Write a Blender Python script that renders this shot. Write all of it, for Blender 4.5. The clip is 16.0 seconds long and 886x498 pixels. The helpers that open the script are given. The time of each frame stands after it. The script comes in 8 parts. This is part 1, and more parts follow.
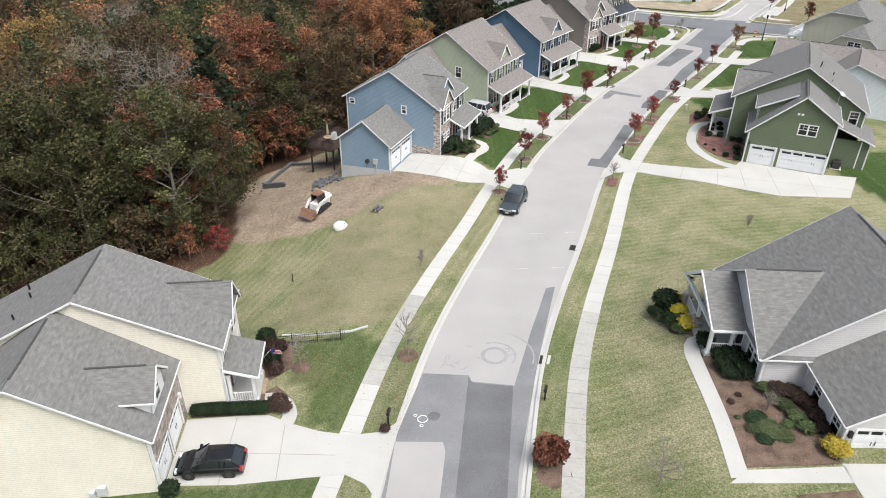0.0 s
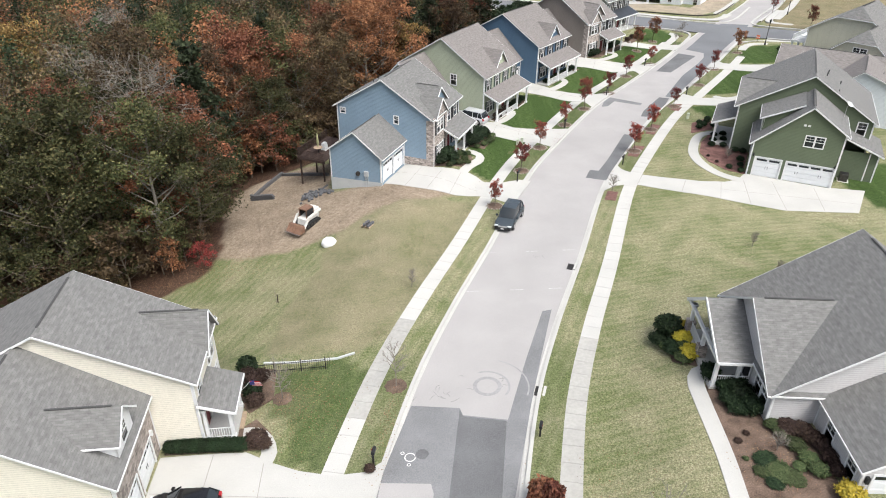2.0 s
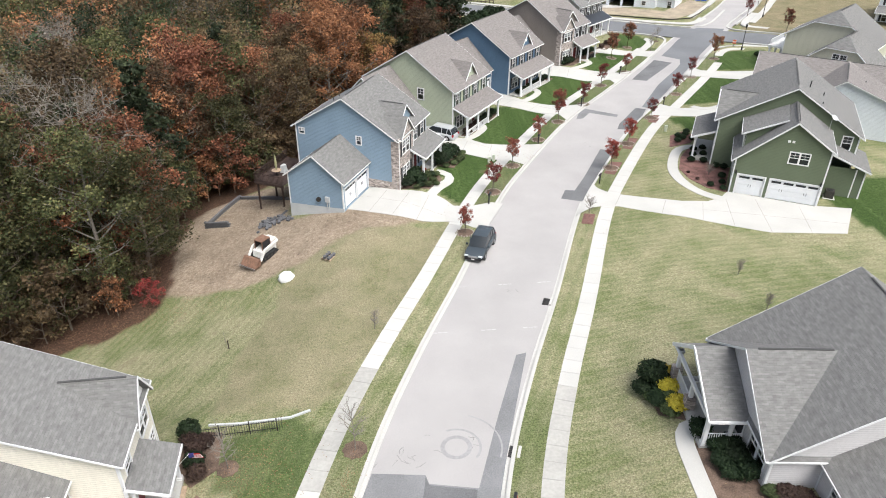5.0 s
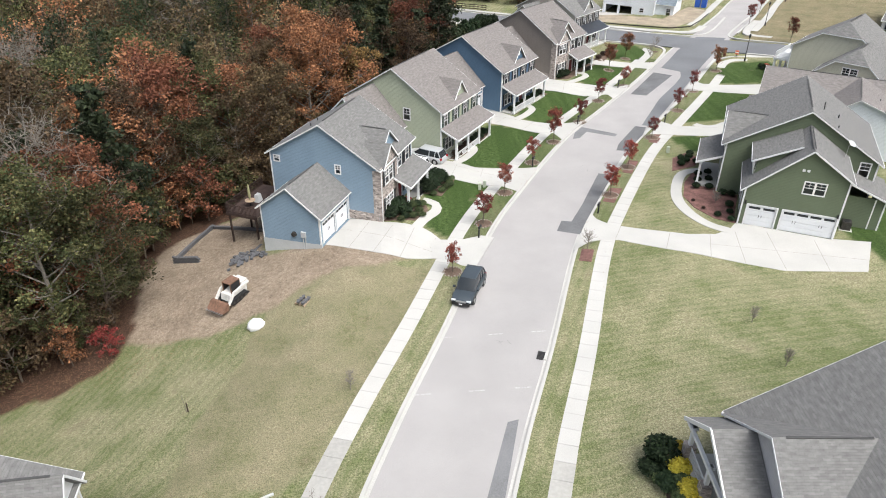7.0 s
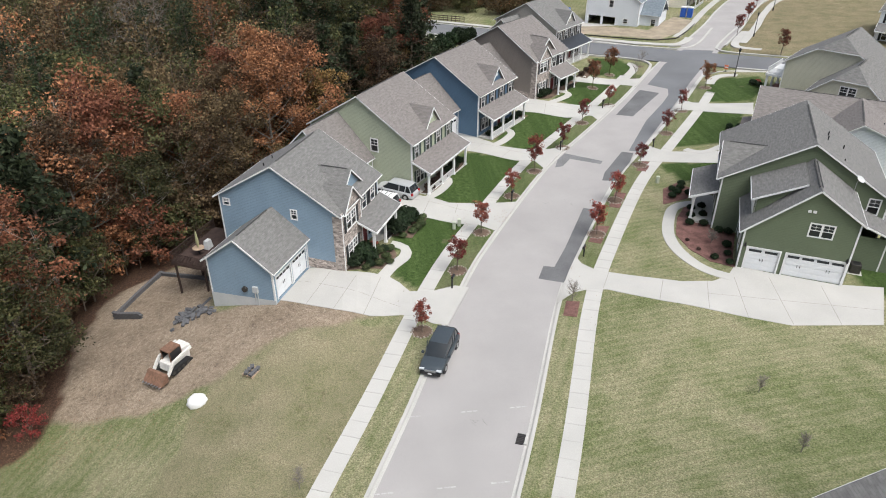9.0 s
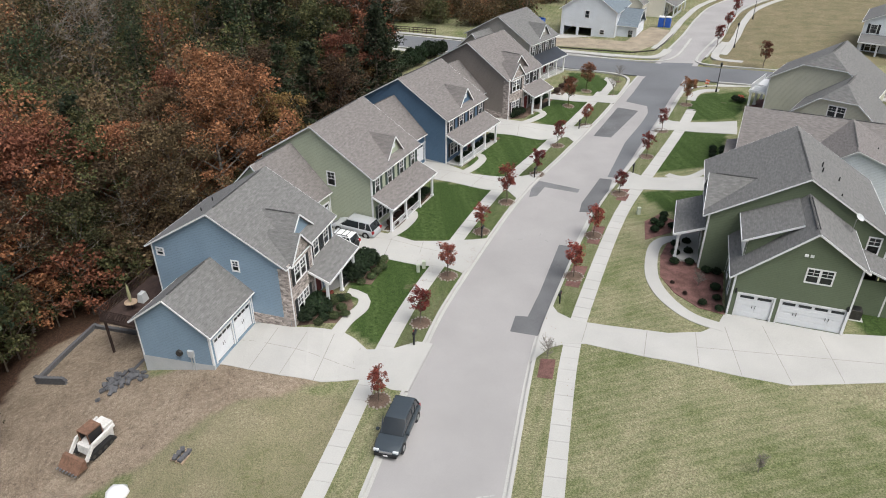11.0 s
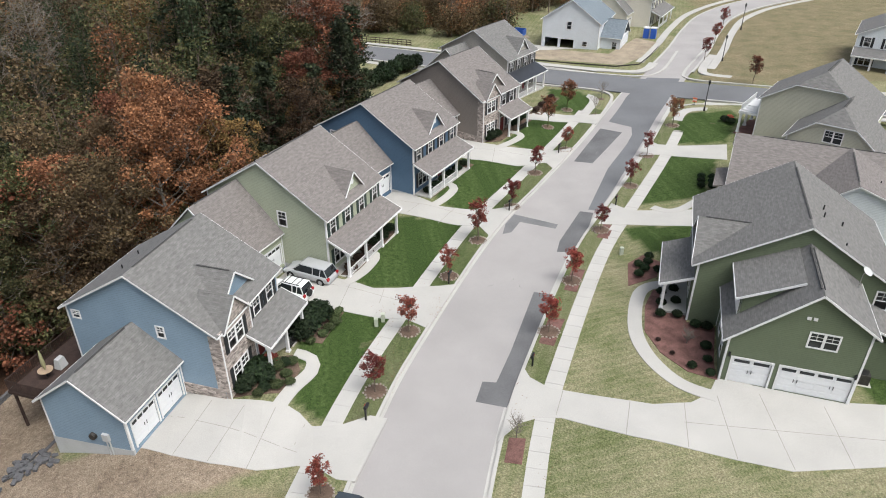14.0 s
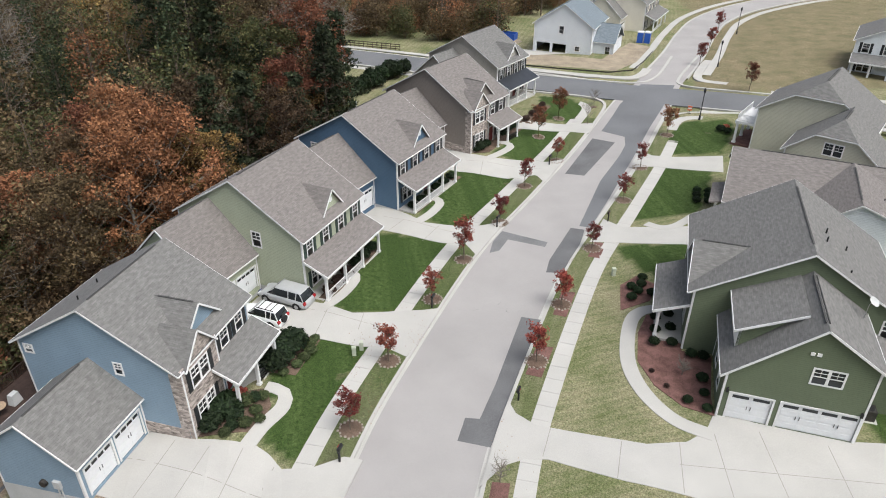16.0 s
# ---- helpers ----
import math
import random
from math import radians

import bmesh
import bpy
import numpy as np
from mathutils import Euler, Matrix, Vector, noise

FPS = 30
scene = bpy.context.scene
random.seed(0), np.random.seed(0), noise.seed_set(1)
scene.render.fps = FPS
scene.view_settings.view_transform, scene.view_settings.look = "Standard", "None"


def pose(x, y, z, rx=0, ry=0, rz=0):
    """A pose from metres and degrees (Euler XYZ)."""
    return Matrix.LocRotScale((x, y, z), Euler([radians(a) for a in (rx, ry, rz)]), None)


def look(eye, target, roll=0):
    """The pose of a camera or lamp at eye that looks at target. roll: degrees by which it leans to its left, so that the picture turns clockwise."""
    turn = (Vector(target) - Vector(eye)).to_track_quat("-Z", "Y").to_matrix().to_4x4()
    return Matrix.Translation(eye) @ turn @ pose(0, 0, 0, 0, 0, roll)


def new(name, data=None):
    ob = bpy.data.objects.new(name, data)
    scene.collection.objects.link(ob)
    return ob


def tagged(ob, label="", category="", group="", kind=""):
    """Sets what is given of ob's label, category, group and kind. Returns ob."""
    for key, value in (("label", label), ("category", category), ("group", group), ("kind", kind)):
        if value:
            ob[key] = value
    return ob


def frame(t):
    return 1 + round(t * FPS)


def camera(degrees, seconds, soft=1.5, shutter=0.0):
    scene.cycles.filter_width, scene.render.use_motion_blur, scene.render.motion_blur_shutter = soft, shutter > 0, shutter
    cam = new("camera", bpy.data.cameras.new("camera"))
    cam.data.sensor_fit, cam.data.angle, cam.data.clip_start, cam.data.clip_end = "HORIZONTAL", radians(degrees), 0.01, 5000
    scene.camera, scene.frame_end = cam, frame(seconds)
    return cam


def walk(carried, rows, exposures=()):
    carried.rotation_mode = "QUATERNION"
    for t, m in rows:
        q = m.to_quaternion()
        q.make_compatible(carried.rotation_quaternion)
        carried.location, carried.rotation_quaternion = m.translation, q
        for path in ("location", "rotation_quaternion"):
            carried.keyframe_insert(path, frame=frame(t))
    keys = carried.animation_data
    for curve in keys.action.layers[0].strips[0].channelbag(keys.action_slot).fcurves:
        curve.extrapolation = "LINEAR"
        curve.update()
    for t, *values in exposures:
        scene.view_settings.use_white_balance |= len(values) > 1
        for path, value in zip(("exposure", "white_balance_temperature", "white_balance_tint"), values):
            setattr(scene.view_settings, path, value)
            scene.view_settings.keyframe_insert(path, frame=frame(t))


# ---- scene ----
cam = camera(65.2, 16.0, 1.0)
METRES, EYE, TILT, LEAN, TURN = 44.39, 33.3, -1.5, -2.3, 0.0
ROWS = [
    (0.0, 0.0, 0.0, 0.0, -1.05, -29.98, 1.83),
    (0.5, 0.004, 0.0181, 0.0008, -1.06, -29.99, 1.81),
    (1.0, 0.0082, 0.0368, 0.0016, -1.07, -30.0, 1.81),
    (1.5, 0.0126, 0.0556, 0.0025, -1.07, -30.01, 1.8),
    (2.0, 0.0168, 0.0743, 0.0031, -1.08, -30.02, 1.8),
    (2.5, 0.0219, 0.0928, 0.0038, -1.19, -30.02, 1.82),
    (3.0, 0.0264, 0.1113, 0.0048, -2.03, -30.06, 1.87),
    (3.5, 0.0313, 0.1304, 0.0061, -2.53, -30.09, 1.9),
    (4.0, 0.0365, 0.1507, 0.0066, -3.05, -30.11, 1.93),
    (6.5, 0.0683, 0.3091, 0.0147, -3.26, -30.17, 1.98),
    (7.0, 0.0781, 0.3531, 0.0168, -3.56, -30.15, 2.04),
    (7.5, 0.0888, 0.3986, 0.0188, -3.94, -30.1, 2.1),
    (8.0, 0.1002, 0.4451, 0.0214, -3.97, -30.06, 2.13),
    (8.5, 0.1145, 0.4906, 0.0231, -4.14, -30.01, 2.19),
    (9.0, 0.1271, 0.5351, 0.0243, -4.93, -29.99, 2.28),
    (11.5, 0.1981, 0.7335, 0.0301, -7.08, -29.79, 2.41),
    (12.0, 0.2118, 0.7657, 0.0312, -7.53, -29.78, 2.41),
    (12.5, 0.2245, 0.795, 0.0323, -7.61, -29.77, 2.38),
    (13.0, 0.2367, 0.8217, 0.0337, -7.62, -29.77, 2.34),
    (13.5, 0.2482, 0.8465, 0.0349, -7.62, -29.77, 2.29),
    (14.0, 0.2592, 0.8697, 0.0356, -7.63, -29.78, 2.26),
    (14.5, 0.2691, 0.8915, 0.0365, -7.63, -29.78, 2.21),
    (15.0, 0.2779, 0.9123, 0.0369, -7.64, -29.79, 2.15),
    (15.5, 0.2863, 0.9322, 0.0375, -7.64, -29.82, 2.1),
    (16.0, 0.2949, 0.9511, 0.0383, -8.01, -29.86, 2.12),
]
walk(cam, [(t, pose(0, 0, EYE, TILT, LEAN, TURN) @ pose(METRES * x, METRES * y, METRES * z, 90 + pitch, roll, yaw)) for t, x, y, z, yaw, pitch, roll in ROWS],
     exposures=[(0.0, 0.91, 6400, 8), (4.0, 1.06, 6400, 8), (7.0, 0.97, 6400, 8), (9.0, 0.68, 6400, 8), (11.5, 0.54, 6400, 8), (13.0, 0.68, 6420, 8), (16.0, 0.62, 6420, 8)])


# ---- world and sun: an overcast sky ----
world = bpy.data.worlds.new("sky")
scene.world = world
world.use_nodes = True
wn = world.node_tree.nodes
sky = wn.new("ShaderNodeTexSky")
sky.sky_type, sky.sun_disc = "NISHITA", False
sky.sun_elevation, sky.sun_rotation = radians(61), radians(140)
sky.dust_density, sky.air_density = 6.0, 1.0
sky_tint = wn.new("ShaderNodeHueSaturation")
sky_tint.inputs["Saturation"].default_value = 0.6
world.node_tree.links.new(sky.outputs[0], sky_tint.inputs["Color"])
world.node_tree.links.new(sky_tint.outputs[0], wn["Background"].inputs[0])
wn["Background"].inputs[1].default_value = 0.12
sun_data = bpy.data.lights.new("sun", "SUN")
sun_data.energy, sun_data.angle, sun_data.color = 1.5, radians(40), (0.985, 0.99, 1.0)
sun = new("sun", sun_data)
sun.matrix_world = look((0, 0, 80), (-14, 17, 40))


# ---- materials ----
def material(name, base, rough=0.8, dark=0.75, light=1.2, scale=1.0, fine=18.0, bump=0.15, metal=0.0, spec=0.3, depth=0.02):
    """A painted or mineral surface: broad stains and fine grain over one base colour, with matching relief."""
    m = bpy.data.materials.new(name)
    m.use_nodes = True
    n, l = m.node_tree.nodes, m.node_tree.links
    b = n["Principled BSDF"]
    b.inputs["Roughness"].default_value, b.inputs["Metallic"].default_value = rough, metal
    b.inputs["Specular IOR Level"].default_value = spec
    co = n.new("ShaderNodeTexCoord")
    big, small = n.new("ShaderNodeTexNoise"), n.new("ShaderNodeTexNoise")
    big.inputs["Scale"].default_value, big.inputs["Detail"].default_value = scale, 5
    small.inputs["Scale"].default_value, small.inputs["Detail"].default_value = fine, 3
    l.new(co.outputs["Object"], big.inputs["Vector"]), l.new(co.outputs["Object"], small.inputs["Vector"])
    mix = n.new("ShaderNodeMath")
    mix.operation = "MULTIPLY_ADD"
    mix.inputs[1].default_value = 0.5
    l.new(small.outputs[0], mix.inputs[0])
    half = n.new("ShaderNodeMath")
    half.operation, half.inputs[1].default_value = "MULTIPLY", 0.5
    l.new(big.outputs[0], half.inputs[0]), l.new(half.outputs[0], mix.inputs[2])
    ramp = n.new("ShaderNodeValToRGB")
    ramp.color_ramp.elements[0].position, ramp.color_ramp.elements[1].position = 0.33, 0.67
    ramp.color_ramp.elements[0].color = (*[c * dark for c in base], 1)
    ramp.color_ramp.elements[1].color = (*[min(c * light, 0.95) for c in base], 1)
    l.new(mix.outputs[0], ramp.inputs[0]), l.new(ramp.outputs[0], b.inputs["Base Color"])
    if bump:
        bp = n.new("ShaderNodeBump")
        bp.inputs["Strength"].default_value, bp.inputs["Distance"].default_value = bump, depth
        l.new(mix.outputs[0], bp.inputs["Height"]), l.new(bp.outputs[0], b.inputs["Normal"])
    return m


def siding(name, base, period=0.16):
    """Lapped boards: a saw profile up the wall, with faint board-to-board and weather variation."""
    m = material(name, base, 0.6, 0.9, 1.08, 0.5, 6.0, 0)
    n, l = m.node_tree.nodes, m.node_tree.links
    b = n["Principled BSDF"]
    co = n.new("ShaderNodeTexCoord")
    sep = n.new("ShaderNodeSeparateXYZ")
    l.new(co.outputs["Object"], sep.inputs[0])
    frac = n.new("ShaderNodeMath")
    frac.operation, frac.inputs[1].default_value = "DIVIDE", period
    l.new(sep.outputs["Z"], frac.inputs[0])
    saw = n.new("ShaderNodeMath")
    saw.operation = "FRACT"
    l.new(frac.outputs[0], saw.inputs[0])
    inv = n.new("ShaderNodeMath")
    inv.operation, inv.inputs[0].default_value = "SUBTRACT", 1.0
    l.new(saw.outputs[0], inv.inputs[1])
    bp = n.new("ShaderNodeBump")
    bp.inputs["Strength"].default_value, bp.inputs["Distance"].default_value = 0.9, 0.025
    l.new(inv.outputs[0], bp.inputs["Height"]), l.new(bp.outputs[0], b.inputs["Normal"])
    # the thin line of shade at each board's lap is painted into the colour
    lap_shade, hsv = n.new("ShaderNodeMapRange"), n.new("ShaderNodeHueSaturation")
    lap_shade.inputs[1].default_value, lap_shade.inputs[2].default_value, lap_shade.inputs[3].default_value, lap_shade.inputs[4].default_value = 0.05, 0.24, 0.74, 1.0
    l.new(saw.outputs[0], lap_shade.inputs[0]), l.new(lap_shade.outputs[0], hsv.inputs["Value"])
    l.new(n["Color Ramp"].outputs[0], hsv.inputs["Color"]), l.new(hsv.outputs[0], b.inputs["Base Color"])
    return m


def shingles(name, base):
    """Asphalt shingles laid in courses along the roof's own UV metres."""
    m = bpy.data.materials.new(name)
    m.use_nodes = True
    n, l = m.node_tree.nodes, m.node_tree.links
    b = n["Principled BSDF"]
    b.inputs["Roughness"].default_value, b.inputs["Specular IOR Level"].default_value = 0.9, 0.2
    uv = n.new("ShaderNodeUVMap")
    brick = n.new("ShaderNodeTexBrick")
    brick.offset = 0.37
    for key, v in (("Scale", 1.0), ("Mortar Size", 0.006), ("Brick Width", 0.42), ("Row Height", 0.145), ("Bias", 0.0)):
        brick.inputs[key].default_value = v
    brick.inputs["Color1"].default_value = (*[c * 0.9 for c in base], 1)
    brick.inputs["Color2"].default_value = (*[c * 1.1 for c in base], 1)
    brick.inputs["Mortar"].default_value = (*[c * 0.74 for c in base], 1)
    l.new(uv.outputs[0], brick.inputs["Vector"])
    noise_ = n.new("ShaderNodeTexNoise")
    noise_.inputs["Scale"].default_value, noise_.inputs["Detail"].default_value = 3.4, 8
    mp = n.new("ShaderNodeMapping")
    mp.inputs["Scale"].default_value = (0.6, 1.3, 1)
    l.new(uv.outputs[0], mp.inputs[0]), l.new(mp.outputs[0], noise_.inputs["Vector"])
    ramp = n.new("ShaderNodeMapRange")
    ramp.inputs[1].default_value, ramp.inputs[2].default_value, ramp.inputs[3].default_value, ramp.inputs[4].default_value = 0.3, 0.7, 0.84, 1.16
    l.new(noise_.outputs[0], ramp.inputs[0])
    mul = n.new("ShaderNodeVectorMath")
    mul.operation = "SCALE"
    l.new(brick.outputs["Color"], mul.inputs[0]), l.new(ramp.outputs[0], mul.inputs["Scale"])
    l.new(mul.outputs[0], b.inputs["Base Color"])
    bp = n.new("ShaderNodeBump")
    bp.inputs["Strength"].default_value, bp.inputs["Distance"].default_value = 0.5, 0.02
    l.new(brick.outputs["Fac"], bp.inputs["Height"]), l.new(bp.outputs[0], b.inputs["Normal"])
    bp.invert = True
    return m


def stone_veneer(name):
    m = material(name, (0.3, 0.26, 0.235), 0.85, 0.6, 1.4, 2.0, 30, 0)
    n, l = m.node_tree.nodes, m.node_tree.links
    co = n.new("ShaderNodeTexCoord")
    mp = n.new("ShaderNodeMapping")
    mp.inputs["Scale"].default_value = (3.0, 3.0, 7.0)
    vo = n.new("ShaderNodeTexVoronoi")
    vo.inputs["Scale"].default_value = 1.0
    l.new(co.outputs["Object"], mp.inputs[0]), l.new(mp.outputs[0], vo.inputs["Vector"])
    hsv = n.new("ShaderNodeHueSaturation")
    bw = n.new("ShaderNodeRGBToBW")
    l.new(vo.outputs["Color"], bw.inputs[0])
    rng = n.new("ShaderNodeMapRange")
    rng.inputs[3].default_value, rng.inputs[4].default_value = 0.45, 1.7
    l.new(bw.outputs[0], rng.inputs[0]), l.new(rng.outputs[0], hsv.inputs["Value"])
    l.new(n["Color Ramp"].outputs[0], hsv.inputs["Color"]), l.new(hsv.outputs[0], n["Principled BSDF"].inputs["Base Color"])
    bp = n.new("ShaderNodeBump")
    bp.inputs["Strength"].default_value, bp.inputs["Distance"].default_value = 0.8, 0.05
    bp.invert = True
    l.new(vo.outputs["Distance"], bp.inputs["Height"]), l.new(bp.outputs[0], n["Principled BSDF"].inputs["Normal"])
    return m


def foliage(name, colours, rough=0.7):
    """Leaves: each island takes its own tone from a short ramp; a little light shines through."""
    m = bpy.data.materials.new(name)
    m.use_nodes = True
    n, l = m.node_tree.nodes, m.node_tree.links
    b = n["Principled BSDF"]
    geo, info = n.new("ShaderNodeNewGeometry"), n.new("ShaderNodeObjectInfo")
    ramp = n.new("ShaderNodeValToRGB")
    el = ramp.color_ramp.elements
    while len(el) < len(colours):
        el.new(0.5)
    for i, c in enumerate(colours):
        el[i].position, el[i].color = i / max(1, len(colours) - 1), (*c, 1)
    l.new(geo.outputs["Random Per Island"], ramp.inputs[0])
    hsv = n.new("ShaderNodeHueSaturation")
    for out, lo, hi in (("Value", 0.7, 1.4), ("Hue", 0.49, 0.51)):
        rng = n.new("ShaderNodeMapRange")
        rng.inputs[3].default_value, rng.inputs[4].default_value = lo, hi
        l.new(info.outputs["Random"], rng.inputs[0])
        if out == "Hue":
            l.new(rng.outputs[0], hsv.inputs[out])
            continue
        tone, add, mul = n.new("ShaderNodeAttribute"), n.new("ShaderNodeMath"), n.new("ShaderNodeMath")
        tone.attribute_name, add.operation, mul.operation = "tone", "ADD", "MULTIPLY"
        add.inputs[1].default_value = 1.0
        l.new(tone.outputs["Fac"], add.inputs[0]), l.new(add.outputs[0], mul.inputs[0]), l.new(rng.outputs[0], mul.inputs[1]), l.new(mul.outputs[0], hsv.inputs[out])
    l.new(ramp.outputs[0], hsv.inputs["Color"]), l.new(hsv.outputs[0], b.inputs["Base Color"])
    b.inputs["Roughness"].default_value, b.inputs["Specular IOR Level"].default_value = rough, 0.2
    tr = n.new("ShaderNodeBsdfTranslucent")
    l.new(hsv.outputs[0], tr.inputs[0])
    mx = n.new("ShaderNodeMixShader")
    mx.inputs[0].default_value = 0.14
    l.new(b.outputs[0], mx.inputs[1]), l.new(tr.outputs[0], mx.inputs[2]), l.new(mx.outputs[0], n["Material Output"].inputs[0])
    return m


def window_glass(name, tint):
    m = bpy.data.materials.new(name)
    m.use_nodes = True
    n, l = m.node_tree.nodes, m.node_tree.links
    n.remove(n["Principled BSDF"])
    tr, gl, fr, mx = n.new("ShaderNodeBsdfTransparent"), n.new("ShaderNodeBsdfGlossy"), n.new("ShaderNodeFresnel"), n.new("ShaderNodeMixShader")
    tr.inputs[0].default_value, gl.inputs["Roughness"].default_value, fr.inputs[0].default_value = (*tint, 1), 0.03, 1.6
    l.new(fr.outputs[0], mx.inputs[0]), l.new(tr.outputs[0], mx.inputs[1]), l.new(gl.outputs[0], mx.inputs[2]), l.new(mx.outputs[0], n["Material Output"].inputs[0])
    return m


WHITE = material("white_trim_paint", (0.68, 0.68, 0.68), 0.5, 0.92, 1.05, 1.0, 8, 0.05)
DOORWHITE = material("garage_door_white", (0.68, 0.69, 0.7), 0.45, 0.93, 1.04, 0.7, 8, 0.05)
BLACK = material("black_painted_metal", (0.015, 0.015, 0.016), 0.45, 0.7, 1.4, 3, 20, 0.05)
SHUTTER = material("black_shutter_paint", (0.02, 0.022, 0.024), 0.55, 0.8, 1.3, 3, 20, 0.1)
GREENSHUT = material("dark_green_shutter_paint", (0.03, 0.05, 0.042), 0.55, 0.8, 1.3, 3, 20, 0.1)
GLASS = window_glass("window_glass", (0.35, 0.38, 0.4))
BLIND = material("window_blind", (0.24, 0.24, 0.235), 0.8, 0.9, 1.05, 1, 12, 0.05)
STONE = stone_veneer("stacked_stone_veneer")
FOUND = material("foundation_concrete", (0.45, 0.46, 0.46), 0.9, 0.85, 1.1, 0.8, 14, 0.15)
CONCRETE = material("pavement_concrete", (0.41, 0.4, 0.376), 0.9, 0.88, 1.07, 0.35, 16, 0.1)
CONCRETE_OLD = material("weathered_concrete", (0.42, 0.41, 0.385), 0.9, 0.82, 1.12, 0.4, 12, 0.15)
JOINT = material("dark_joint", (0.27, 0.26, 0.235), 0.95, 0.8, 1.2, 2, 20, 0.1)
ASPHALT = material("weathered_asphalt", (0.318, 0.304, 0.296), 0.92, 0.86, 1.1, 0.22, 24, 0.2)
PATCH = material("dark_asphalt_patch", (0.115, 0.115, 0.118), 0.9, 0.68, 1.35, 0.3, 14, 0.2)
PATCH_MID = material("grey_asphalt_patch", (0.175, 0.175, 0.178), 0.9, 0.7, 1.3, 0.3, 14, 0.2)
NEWROAD = material("newer_asphalt", (0.135, 0.138, 0.145), 0.9, 0.8, 1.25, 0.12, 12, 0.2)
IRON = material("cast_iron", (0.07, 0.065, 0.06), 0.6, 0.6, 1.4, 3, 30, 0.3, 0.6)
MULCH_RED = material("red_brown_mulch", (0.155, 0.085, 0.074), 0.95, 0.5, 1.5, 1.5, 16, 0.8, 0, 0.1, 0.05)
MULCH = material("brown_mulch", (0.12, 0.085, 0.065), 0.95, 0.45, 1.6, 1.2, 14, 0.8, 0, 0.1, 0.05)
BARK = material("tree_bark", (0.12, 0.095, 0.075), 0.95, 0.6, 1.5, 2, 12, 0.5)
PALEBARK = material("pale_bark", (0.19, 0.168, 0.145), 0.95, 0.6, 1.3, 2, 12, 0.4)
DECKWOOD = material("weathered_deck_timber", (0.045, 0.029, 0.024), 0.85, 0.6, 1.5, 2, 14, 0.3)
CEDAR = material("light_timber", (0.35, 0.26, 0.18), 0.8, 0.7, 1.2, 2, 14, 0.3)
RUBBER = material("tyre_rubber", (0.02, 0.02, 0.02), 0.85, 0.8, 1.3, 4, 30, 0.2)
STEEL = material("alloy_metal", (0.45, 0.45, 0.46), 0.35, 0.9, 1.1, 2, 20, 0.05, 0.9)
CARGLASS = material("car_glass", (0.02, 0.024, 0.027), 0.06, 0.9, 1.1, 1, 5, 0, 0, 0.6)
REDLAMP = material("red_tail_lamp", (0.35, 0.015, 0.02), 0.2, 0.9, 1.1, 1, 5, 0, 0, 0.6)
CLEARLAMP = material("clear_headlamp", (0.6, 0.62, 0.64), 0.12, 0.9, 1.1, 1, 5, 0, 0, 0.6)


